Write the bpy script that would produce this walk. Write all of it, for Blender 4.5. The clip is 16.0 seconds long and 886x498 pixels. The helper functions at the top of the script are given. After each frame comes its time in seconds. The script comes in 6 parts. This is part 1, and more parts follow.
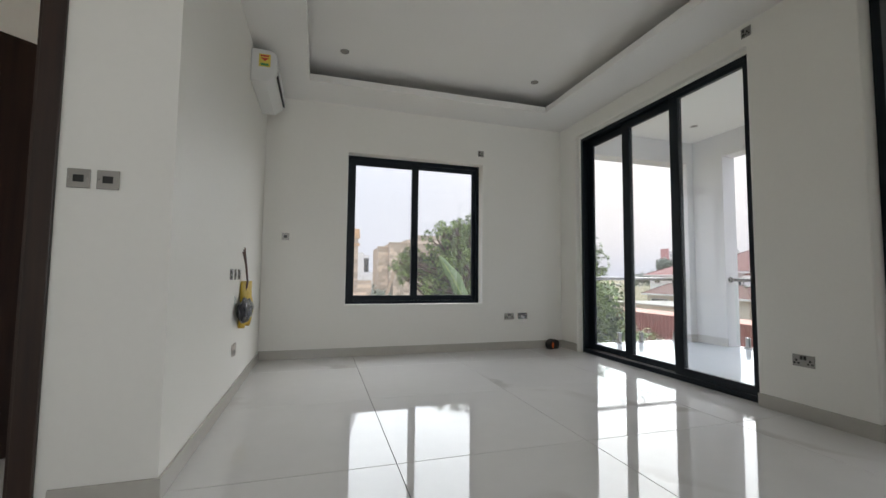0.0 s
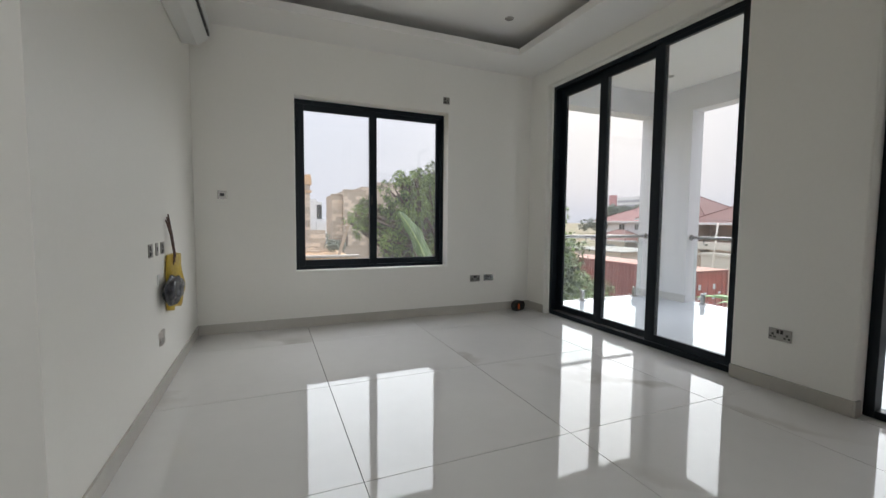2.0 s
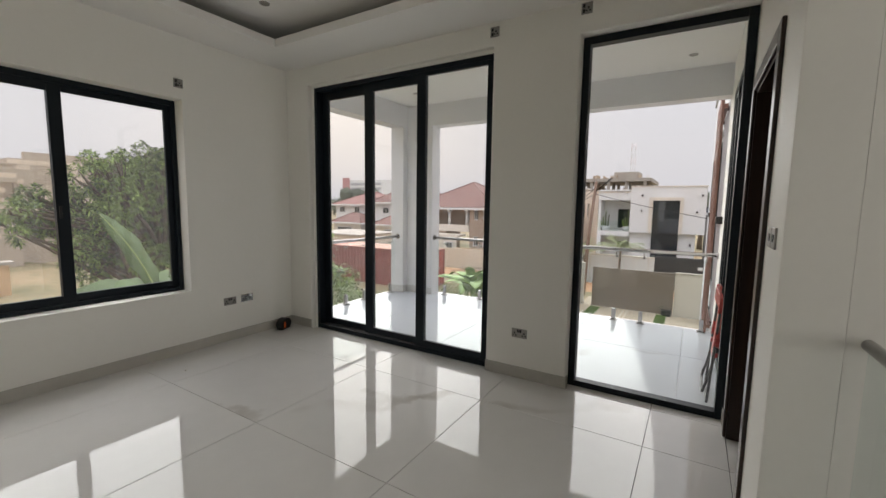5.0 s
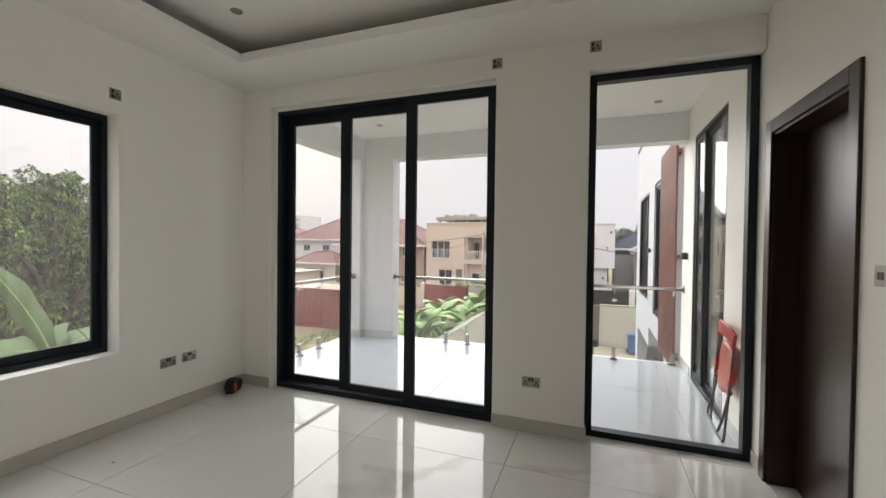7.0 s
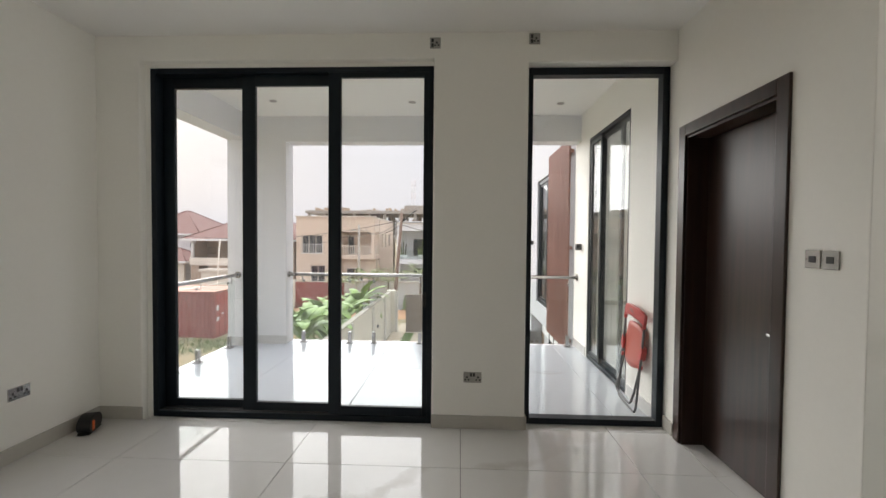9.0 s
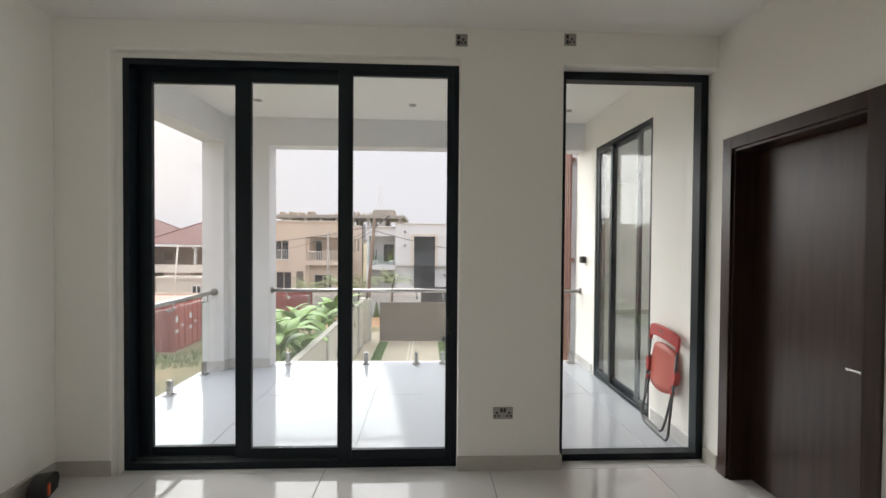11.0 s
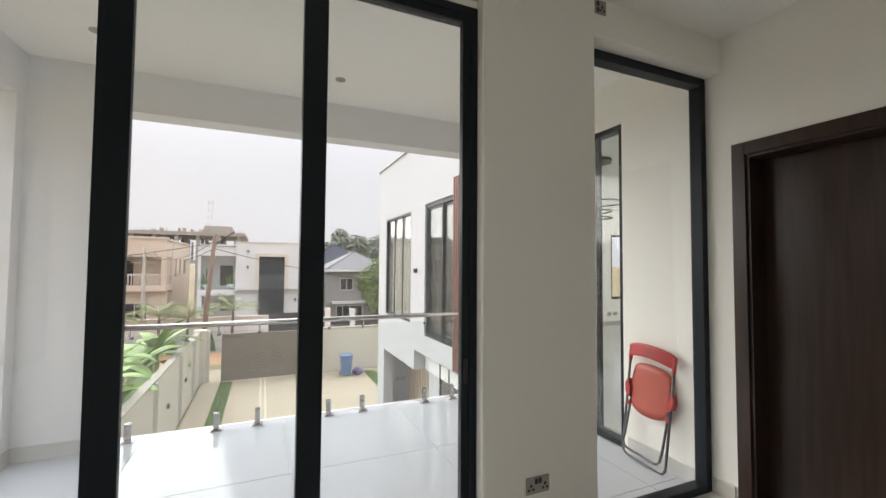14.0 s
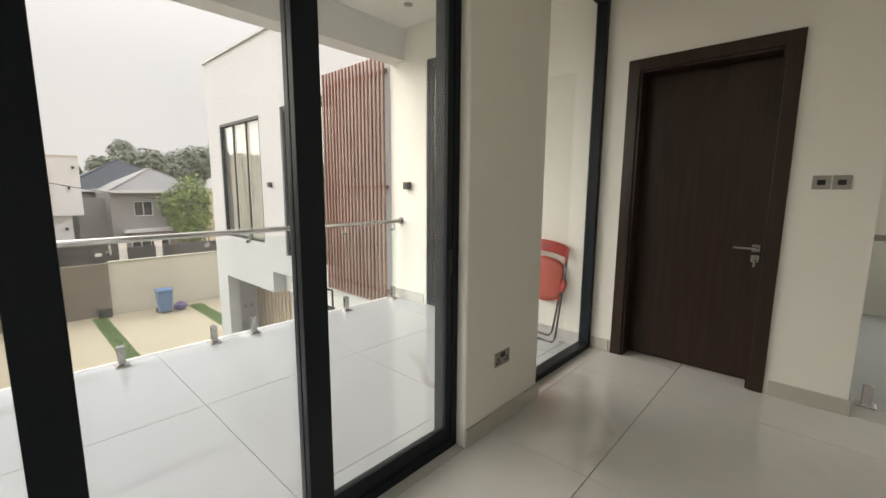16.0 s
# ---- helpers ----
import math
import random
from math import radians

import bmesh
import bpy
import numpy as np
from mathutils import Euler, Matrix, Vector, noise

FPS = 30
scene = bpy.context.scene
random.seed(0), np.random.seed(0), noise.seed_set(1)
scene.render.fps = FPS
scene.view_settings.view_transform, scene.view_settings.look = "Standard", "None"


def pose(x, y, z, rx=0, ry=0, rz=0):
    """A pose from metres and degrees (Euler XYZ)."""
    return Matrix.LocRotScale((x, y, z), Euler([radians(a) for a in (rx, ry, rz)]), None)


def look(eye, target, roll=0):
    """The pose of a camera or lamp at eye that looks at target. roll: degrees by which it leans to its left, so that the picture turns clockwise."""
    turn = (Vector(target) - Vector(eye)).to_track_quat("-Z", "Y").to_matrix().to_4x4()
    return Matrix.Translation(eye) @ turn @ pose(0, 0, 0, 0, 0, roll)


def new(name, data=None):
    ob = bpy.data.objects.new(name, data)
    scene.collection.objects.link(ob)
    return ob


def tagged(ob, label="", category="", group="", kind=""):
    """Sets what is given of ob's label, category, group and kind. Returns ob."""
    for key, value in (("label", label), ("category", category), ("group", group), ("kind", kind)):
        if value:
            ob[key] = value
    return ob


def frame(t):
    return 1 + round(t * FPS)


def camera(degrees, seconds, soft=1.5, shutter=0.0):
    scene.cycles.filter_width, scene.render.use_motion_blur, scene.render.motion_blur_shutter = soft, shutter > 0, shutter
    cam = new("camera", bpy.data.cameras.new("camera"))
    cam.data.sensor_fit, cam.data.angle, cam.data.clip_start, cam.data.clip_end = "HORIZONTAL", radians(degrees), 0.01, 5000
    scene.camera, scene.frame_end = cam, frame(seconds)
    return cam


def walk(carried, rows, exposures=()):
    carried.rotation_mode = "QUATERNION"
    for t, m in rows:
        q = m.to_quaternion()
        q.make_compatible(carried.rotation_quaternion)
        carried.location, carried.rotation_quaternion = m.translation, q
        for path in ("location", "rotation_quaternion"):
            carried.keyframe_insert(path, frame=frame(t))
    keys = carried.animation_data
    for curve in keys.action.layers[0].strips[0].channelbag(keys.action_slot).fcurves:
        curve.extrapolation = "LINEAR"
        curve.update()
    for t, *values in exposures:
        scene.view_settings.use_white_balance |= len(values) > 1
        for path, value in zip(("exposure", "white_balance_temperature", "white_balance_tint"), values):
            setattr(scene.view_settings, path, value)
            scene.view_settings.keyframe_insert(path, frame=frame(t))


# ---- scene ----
cam = camera(94.3, 16.0)
PATH = [
    (0, (0.463, 0.917, 1.017), (1.037, 2.828, 1.147), 0.6),
    (0.5, (0.503, 1.0, 0.986), (1.08, 2.914, 1.053), 0.7),
    (1, (0.546, 1.104, 1.077), (1.146, 3.012, 1.077), 0.8),
    (1.5, (0.551, 1.216, 1.144), (1.212, 3.102, 1.074), 0.6),
    (2, (0.509, 1.348, 1.216), (1.286, 3.186, 1.082), 0.5),
    (2.5, (0.552, 1.451, 1.271), (1.498, 3.203, 1.081), 0.5),
    (3, (0.631, 1.515, 1.408), (1.785, 3.132, 1.175), 0.4),
    (3.5, (0.567, 1.571, 1.483), (1.902, 3.039, 1.229), 0.4),
    (4, (0.458, 1.632, 1.563), (1.966, 2.918, 1.295), 0.5),
    (4.5, (0.387, 1.677, 1.581), (2.009, 2.819, 1.33), 0.7),
    (7, (0.415, 2.592, 1.581), (2.289, 3.29, 1.549), 0.7),
    (7.5, (0.496, 2.781, 1.549), (2.416, 3.343, 1.529), 0.6),
    (8, (0.527, 2.94, 1.569), (2.486, 3.339, 1.541), 0.6),
    (8.5, (0.53, 3.074, 1.551), (2.516, 3.303, 1.518), 0.5),
    (9, (0.557, 3.196, 1.551), (2.554, 3.279, 1.499), 0.5),
    (11.5, (1.042, 3.796, 1.676), (3.038, 3.679, 1.674), 0.5),
    (12, (1.176, 3.95, 1.656), (3.168, 3.77, 1.698), 0.6),
    (12.5, (1.369, 4.07, 1.677), (3.347, 3.789, 1.755), 0.6),
    (13, (1.569, 4.229, 1.661), (3.516, 3.787, 1.764), 0.7),
    (13.5, (1.772, 4.386, 1.653), (3.671, 3.766, 1.755), 0.6),
    (14, (2.044, 4.446, 1.58), (3.876, 3.648, 1.66), 0.4),
    (14.5, (2.274, 4.533, 1.536), (4.029, 3.574, 1.562), 0.5),
    (15, (2.439, 4.694, 1.504), (4.1, 3.582, 1.427), 0.6),
    (15.5, (2.522, 4.887, 1.446), (4.038, 3.596, 1.26), 0.5),
    (16, (2.577, 5.038, 1.409), (3.915, 3.58, 1.12), 0.4),
]
walk(cam, [(t, look(eye, target, roll)) for t, eye, target, roll in PATH],
     exposures=[(0.0, 0.9, 6000, 9), (1.5, 0.84, 6000, 9), (3.5, 0.64, 6250, 10), (4.5, 0.62, 6450, 10), (7.5, 0.93, 6450, 10), (12.0, 0.93, 6350, 10), (14.5, 0.92, 6600, 9), (16.0, 0.84, 7000, 8)])

# ---- world and sun: hazy overcast day ----
ZENITH = 3.3
world = bpy.data.worlds.new("sky")
scene.world = world
world.use_nodes = True
wn, wl = world.node_tree.nodes, world.node_tree.links
wn.clear()
sky = wn.new("ShaderNodeTexSky")
sky.sky_type, sky.sun_disc = "NISHITA", False
sky.sun_elevation, sky.sun_rotation = radians(26.5), radians(45)
sky.air_density, sky.dust_density, sky.ozone_density = 1.5, 6.0, 1.0
bg_sky = wn.new("ShaderNodeBackground")
bg_sky.inputs["Strength"].default_value = 0.005
bg_haze = wn.new("ShaderNodeBackground")
coord = wn.new("ShaderNodeTexCoord")
cloud = wn.new("ShaderNodeTexNoise")
cloud.inputs["Scale"].default_value, cloud.inputs["Detail"].default_value = 1.6, 3.0
ramp = wn.new("ShaderNodeValToRGB")
ramp.color_ramp.elements[0].position, ramp.color_ramp.elements[0].color = 0.3, (0.75, 0.715, 0.765, 1)
ramp.color_ramp.elements[1].position, ramp.color_ramp.elements[1].color = 0.75, (0.81, 0.775, 0.82, 1)
bg_haze.inputs["Strength"].default_value = 0.60
add = wn.new("ShaderNodeAddShader")
wout = wn.new("ShaderNodeOutputWorld")
wl.new(coord.outputs["Generated"], cloud.inputs["Vector"])
wl.new(cloud.outputs["Fac"], ramp.inputs["Fac"])
sep, dome, lift = wn.new("ShaderNodeSeparateXYZ"), wn.new("ShaderNodeMapRange"), wn.new("ShaderNodeVectorMath")
dome.inputs["From Min"].default_value, dome.inputs["From Max"].default_value = 0.15, 1.0
dome.inputs["To Min"].default_value, dome.inputs["To Max"].default_value = 1.0, ZENITH
dome.interpolation_type = "SMOOTHSTEP"
lift.operation = "SCALE"
wl.new(coord.outputs["Generated"], sep.inputs[0]), wl.new(sep.outputs["Z"], dome.inputs["Value"])
wl.new(ramp.outputs["Color"], lift.inputs[0]), wl.new(dome.outputs[0], lift.inputs["Scale"])
wl.new(lift.outputs[0], bg_haze.inputs["Color"])
wl.new(sky.outputs["Color"], bg_sky.inputs["Color"])
wl.new(bg_sky.outputs[0], add.inputs[0])
wl.new(bg_haze.outputs[0], add.inputs[1])
wl.new(add.outputs[0], wout.inputs["Surface"])

sun_data = bpy.data.lights.new("sun", "SUN")
sun_data.energy, sun_data.angle, sun_data.color = 2.4, radians(75), (1.0, 0.97, 0.93)
sun = new("sun", sun_data)
sun.matrix_world = look((0, 0, 30), (-7.1, -7.1, 30 - 5.0))


def fill_lamp(name, at, to, wide, high, watts, color=(1.0, 1.0, 1.0)):
    data = bpy.data.lights.new(name, "AREA")
    data.shape, data.size, data.size_y, data.energy, data.color = "RECTANGLE", wide, high, watts, color
    lamp = new(name, data)
    lamp.matrix_world = look(at, to)
    return lamp


# unseen fill lamp, added behind the start to brighten the room
HALL_FILL = 21.0
fill_lamp("hall_fill_light", (0.2, -3.16, 1.7), (0.2, 0.0, 1.7), 2.2, 2.0, HALL_FILL, (1.0, 0.98, 0.95))
# second unseen lamp, added to lighten the neighbouring room
fill_lamp("neighbour_fill_light", (7.0, -7.02, 1.7), (7.0, 0.0, 1.7), 1.9, 1.5, 45.0)


# ---- materials ----
def shader(name, color, rough=0.6, metal=0.0, var=0.06, scale=3.0, fine=60.0, bump=0.05, bump_dist=0.002, coat=0.0, spec=0.5, hue=None, island=False, obj=0.0):
    m = bpy.data.materials.new(name)
    m.use_nodes = True
    n, l = m.node_tree.nodes, m.node_tree.links
    b = n["Principled BSDF"]
    b.inputs["Roughness"].default_value, b.inputs["Metallic"].default_value = rough, metal
    b.inputs["Coat Weight"].default_value, b.inputs["Specular IOR Level"].default_value = coat, spec
    tc = n.new("ShaderNodeTexCoord")
    big, small = n.new("ShaderNodeTexNoise"), n.new("ShaderNodeTexNoise")
    big.inputs["Scale"].default_value, big.inputs["Detail"].default_value = scale, 5.0
    small.inputs["Scale"].default_value, small.inputs["Detail"].default_value = fine, 3.0
    l.new(tc.outputs["Object"], big.inputs["Vector"]), l.new(tc.outputs["Object"], small.inputs["Vector"])
    mixf = n.new("ShaderNodeMath")
    mixf.operation = "MULTIPLY_ADD"
    mixf.inputs[1].default_value = 0.65
    half = n.new("ShaderNodeMath")
    half.operation, half.inputs[1].default_value = "MULTIPLY", 0.35
    l.new(small.outputs["Fac"], half.inputs[0])
    l.new(big.outputs["Fac"], mixf.inputs[0]), l.new(half.outputs[0], mixf.inputs[2])
    fac = mixf.outputs[0]
    if island or obj:
        rnd = n.new("ShaderNodeNewGeometry").outputs["Random Per Island"] if island else n.new("ShaderNodeObjectInfo").outputs["Random"]
        sh = n.new("ShaderNodeMath")
        sh.operation, sh.inputs[1].default_value = "MULTIPLY_ADD", (0.5 if island else obj)
        l.new(rnd, sh.inputs[0]), l.new(fac, sh.inputs[2])
        sh2 = n.new("ShaderNodeMath")
        sh2.operation, sh2.inputs[1].default_value = "SUBTRACT", (0.25 if island else obj / 2)
        l.new(sh.outputs[0], sh2.inputs[0])
        fac = sh2.outputs[0]
    cr = n.new("ShaderNodeValToRGB")
    c2 = hue or color
    cr.color_ramp.elements[0].position, cr.color_ramp.elements[1].position = 0.3, 0.7
    cr.color_ramp.elements[0].color = (*[max(0, c * (1 - var)) for c in c2], 1)
    cr.color_ramp.elements[1].color = (*[min(1, c * (1 + var)) for c in color], 1)
    l.new(fac, cr.inputs["Fac"]), l.new(cr.outputs["Color"], b.inputs["Base Color"])
    if bump:
        bp = n.new("ShaderNodeBump")
        bp.inputs["Strength"].default_value, bp.inputs["Distance"].default_value = bump, bump_dist
        l.new(small.outputs["Fac"], bp.inputs["Height"]), l.new(bp.outputs["Normal"], b.inputs["Normal"])
    return m


def marble(name, color, rough, vein=(0.33, 0.31, 0.28), strength=0.35):
    m = shader(name, color, rough, var=0.03, scale=1.2, fine=9, bump=0.0)
    n, l = m.node_tree.nodes, m.node_tree.links
    b = n["Principled BSDF"]
    src = b.inputs["Base Color"].links[0].from_socket
    tc, info = n.new("ShaderNodeTexCoord"), n.new("ShaderNodeObjectInfo")
    off = n.new("ShaderNodeVectorMath")
    off.operation = "MULTIPLY_ADD"
    comb = n.new("ShaderNodeCombineXYZ")
    for k in range(3):
        l.new(info.outputs["Random"], comb.inputs[k])
    off.inputs[1].default_value = (37.0, 21.0, 13.0)
    l.new(comb.outputs[0], off.inputs[0]), l.new(tc.outputs["Object"], off.inputs[2])
    warp = n.new("ShaderNodeTexNoise")
    warp.inputs["Scale"].default_value, warp.inputs["Detail"].default_value = 1.3, 6.0
    l.new(off.outputs[0], warp.inputs["Vector"])
    dist = n.new("ShaderNodeVectorMath")
    dist.operation = "MULTIPLY_ADD"
    dist.inputs[1].default_value = (1.6, 1.6, 0.0)
    l.new(warp.outputs["Color"], dist.inputs[0]), l.new(off.outputs[0], dist.inputs[2])
    wave = n.new("ShaderNodeTexWave")
    wave.bands_direction = "DIAGONAL"
    wave.inputs["Scale"].default_value, wave.inputs["Distortion"].default_value, wave.inputs["Detail"].default_value = 0.22, 3.0, 4.0
    l.new(dist.outputs[0], wave.inputs["Vector"])
    vr = n.new("ShaderNodeValToRGB")
    e = vr.color_ramp.elements
    e[0].position, e[0].color = 0.0, (1, 1, 1, 1)
    e[1].position, e[1].color = 0.035, (0, 0, 0, 1)
    l.new(wave.outputs["Fac"], vr.inputs["Fac"])
    mask = n.new("ShaderNodeTexNoise")
    mask.inputs["Scale"].default_value = 1.1
    l.new(off.outputs[0], mask.inputs["Vector"])
    mr = n.new("ShaderNodeValToRGB")
    mr.color_ramp.elements[0].position, mr.color_ramp.elements[1].position = 0.48, 0.68
    l.new(mask.outputs["Fac"], mr.inputs["Fac"])
    mul = n.new("ShaderNodeMath")
    mul.operation = "MULTIPLY"
    l.new(vr.outputs["Color"], mul.inputs[0]), l.new(mr.outputs["Color"], mul.inputs[1])
    mul2 = n.new("ShaderNodeMath")
    mul2.operation, mul2.inputs[1].default_value = "MULTIPLY", strength
    l.new(mul.outputs[0], mul2.inputs[0])
    mix = n.new("ShaderNodeMix")
    mix.data_type = "RGBA"
    l.new(mul2.outputs[0], mix.inputs["Factor"]), l.new(src, mix.inputs["A"])
    mix.inputs["B"].default_value = (*vein, 1)
    l.new(mix.outputs["Result"], b.inputs["Base Color"])
    return m


def glass(name, tint=(0.93, 0.96, 0.95), ior=1.45, rough=0.0, haze_dust=0.0):
    m = bpy.data.materials.new(name)
    m.use_nodes = True
    n, l = m.node_tree.nodes, m.node_tree.links
    n.clear()
    tr, gl, lw, mx, out = (n.new("ShaderNode" + k) for k in ("BsdfTransparent", "BsdfGlossy", "LayerWeight", "MixShader", "OutputMaterial"))
    tr.inputs["Color"].default_value, gl.inputs["Roughness"].default_value, lw.inputs["Blend"].default_value = (*tint, 1), rough, 0.5
    f0 = ((ior - 1) / (ior + 1)) ** 2
    power, fr = n.new("ShaderNodeMath"), n.new("ShaderNodeMath")
    power.operation, power.inputs[1].default_value = "POWER", 5.0
    fr.operation, fr.inputs[1].default_value, fr.inputs[2].default_value = "MULTIPLY_ADD", 1 - f0, f0
    l.new(lw.outputs["Facing"], power.inputs[0]), l.new(power.outputs[0], fr.inputs[0])
    l.new(fr.outputs[0], mx.inputs[0]), l.new(tr.outputs[0], mx.inputs[1]), l.new(gl.outputs[0], mx.inputs[2]), l.new(mx.outputs[0], out.inputs[0])
    # pale film: dust on the pane, also standing in for haze outside
    if haze_dust:
        haze_veil, film_mix = n.new("ShaderNodeBsdfTranslucent"), n.new("ShaderNodeMixShader")
        haze_veil.inputs["Color"].default_value, film_mix.inputs[0].default_value = (0.85, 0.85, 0.87, 1), haze_dust
        l.new(mx.outputs[0], film_mix.inputs[1]), l.new(haze_veil.outputs[0], film_mix.inputs[2]), l.new(film_mix.outputs[0], out.inputs[0])
    return m


def wood(name, dark, light, rough=0.35, scale=14.0):
    m = shader(name, light, rough, var=0.1, bump=0.0, hue=dark)
    n, l = m.node_tree.nodes, m.node_tree.links
    b = n["Principled BSDF"]
    tc, mp, ns, cr = n.new("ShaderNodeTexCoord"), n.new("ShaderNodeMapping"), n.new("ShaderNodeTexNoise"), n.new("ShaderNodeValToRGB")
    mp.inputs["Scale"].default_value = (scale, scale, 0.8)
    ns.inputs["Scale"].default_value, ns.inputs["Detail"].default_value = 2.0, 7.0
    l.new(tc.outputs["Object"], mp.inputs["Vector"]), l.new(mp.outputs[0], ns.inputs["Vector"]), l.new(ns.outputs["Fac"], cr.inputs["Fac"])
    cr.color_ramp.elements[0].position, cr.color_ramp.elements[0].color = 0.3, (*dark, 1)
    cr.color_ramp.elements[1].position, cr.color_ramp.elements[1].color = 0.72, (*light, 1)
    l.new(cr.outputs["Color"], b.inputs["Base Color"])
    bp = n.new("ShaderNodeBump")
    bp.inputs["Strength"].default_value, bp.inputs["Distance"].default_value = 0.12, 0.001
    l.new(ns.outputs["Fac"], bp.inputs["Height"]), l.new(bp.outputs["Normal"], b.inputs["Normal"])
    return m


def roofing(name, color, step=0.35, axis="Z"):
    m = shader(name, color, 0.7, var=0.14, scale=1.0, fine=25, bump=0.0)
    n, l = m.node_tree.nodes, m.node_tree.links
    b = n["Principled BSDF"]
    tc, wv, bp = n.new("ShaderNodeTexCoord"), n.new("ShaderNodeTexWave"), n.new("ShaderNodeBump")
    wv.bands_direction, wv.wave_profile = axis, "SAW"
    wv.inputs["Scale"].default_value = 0.314 / step
    l.new(tc.outputs["Object"], wv.inputs["Vector"]), l.new(wv.outputs["Fac"], bp.inputs["Height"])
    bp.inputs["Strength"].default_value, bp.inputs["Distance"].default_value = 0.9, 0.06
    l.new(bp.outputs["Normal"], b.inputs["Normal"])
    return m


M = {}
M["wall"] = shader("white_wall_paint", (0.91, 0.895, 0.835), 0.55, var=0.018, scale=0.7, fine=35, bump=0.06, bump_dist=0.003)
M["ceiling"] = shader("white_ceiling_paint", (0.90, 0.885, 0.85), 0.7, var=0.015, scale=0.8, fine=40, bump=0.04)
M["ext"] = shader("white_outside_paint", (0.79, 0.785, 0.79), 0.6, var=0.03, scale=0.5, fine=30, bump=0.1)
M["tile"] = marble("polished_marble_tile", (0.735, 0.725, 0.70), 0.04, vein=(0.33, 0.29, 0.24), strength=0.55)
M["tile_out"] = marble("balcony_marble_tile", (0.52, 0.545, 0.58), 0.09, strength=0.6)
M["grout"] = shader("grey_grout", (0.16, 0.155, 0.15), 0.8)
M["skirting"] = shader("beige_tile_skirting", (0.52, 0.50, 0.45), 0.25, var=0.06, scale=2.2, fine=14, bump=0.0)
M["skirting_out"] = shader("pale_tile_skirting", (0.62, 0.61, 0.59), 0.25, var=0.05, scale=2.2, fine=14, bump=0.0)
M["black"] = shader("black_aluminium", (0.007, 0.012, 0.017), 0.42, metal=0.0, spec=0.25, var=0.1, fine=90, bump=0.03)
M["gasket"] = shader("rubber_gasket", (0.006, 0.006, 0.006), 0.7)
M["door"] = wood("dark_wenge_veneer", (0.016, 0.0075, 0.005), (0.042, 0.020, 0.013), 0.32)
M["chrome"] = shader("brushed_steel", (0.47, 0.46, 0.45), 0.22, metal=1.0, var=0.05, fine=200, bump=0.02)
M["plate"] = shader("steel_faceplate", (0.36, 0.345, 0.32), 0.38, metal=0.75, var=0.05, fine=200, bump=0.02)
M["dark"] = shader("black_plastic", (0.012, 0.012, 0.012), 0.45)
M["white_plastic"] = shader("white_plastic", (0.78, 0.78, 0.76), 0.3, var=0.02, bump=0.0)
M["red_seat"] = shader("faded_red_plastic", (0.50, 0.115, 0.085), 0.4, var=0.05, scale=6, bump=0.04)
M["red"] = shader("red_plastic", (0.47, 0.06, 0.055), 0.42, var=0.07, scale=6, bump=0.04)
M["tube"] = shader("grey_painted_tube", (0.10, 0.10, 0.105), 0.35, var=0.08)
M["yellow"] = shader("yellow_plastic_bag", (0.55, 0.38, 0.03), 0.45, var=0.25, scale=9, bump=0.3, bump_dist=0.01)
M["wrap"] = shader("dark_film", (0.045, 0.045, 0.055), 0.18, var=0.4, scale=20, bump=0.4, bump_dist=0.01)
M["cable"] = shader("brown_cable", (0.10, 0.05, 0.03), 0.5)
M["orange"] = shader("orange_plastic", (0.75, 0.13, 0.02), 0.4)
M["glass"] = glass("clear_glass", (0.97, 0.985, 0.98), haze_dust=0.03)
M["clean_glass"] = glass("clean_clear_glass", (0.975, 0.985, 0.98))
M["rail_glass"] = glass("rail_glass", (0.95, 0.98, 0.972))
M["dark_glass"] = shader("tinted_glass", (0.02, 0.027, 0.034), 0.04, var=0.1, scale=0.3, bump=0.0, spec=0.8)
M["mirror_glass"] = glass("wing_glass", (0.60, 0.63, 0.63), 1.9)
M["pale_glass"] = glass("pale_wing_glass", (0.88, 0.9, 0.9), 1.7)
M["louvre"] = wood("red_brown_louvre", (0.20, 0.085, 0.062), (0.31, 0.155, 0.118), 0.5)
M["slat_pale"] = wood("pale_slat", (0.42, 0.30, 0.20), (0.58, 0.45, 0.33), 0.5)
M["paving"] = shader("sandy_paving", (0.40, 0.335, 0.245), 0.85, var=0.08, scale=0.8, fine=20, bump=0.3, bump_dist=0.01)
M["strip"] = shader("pale_concrete_strip", (0.55, 0.48, 0.38), 0.85, var=0.08)
M["yard_wall"] = shader("cream_render", (0.58, 0.535, 0.445), 0.8, var=0.05, scale=0.9, fine=18, bump=0.25, bump_dist=0.01)
M["coping"] = shader("weathered_coping", (0.36, 0.33, 0.27), 0.9, var=0.12, scale=1.5, fine=20, bump=0.2)
M["gate"] = shader("taupe_gate_metal", (0.175, 0.142, 0.108), 0.5, var=0.03, scale=0.7, fine=5, bump=0.0)
M["grass"] = shader("lawn", (0.10, 0.16, 0.035), 0.9, var=0.4, scale=2, fine=40, bump=0.6, bump_dist=0.03)
M["blade"] = shader("grass_blade", (0.13, 0.20, 0.05), 0.7, var=0.25, island=True)
M["earth"] = shader("dry_earth", (0.30, 0.215, 0.125), 0.95, var=0.25, scale=0.25, fine=3, bump=0.6, bump_dist=0.05, hue=(0.11, 0.135, 0.05))
M["road"] = shader("laterite_road", (0.42, 0.24, 0.13), 0.95, var=0.18, scale=0.5, fine=8, bump=0.4, bump_dist=0.03)
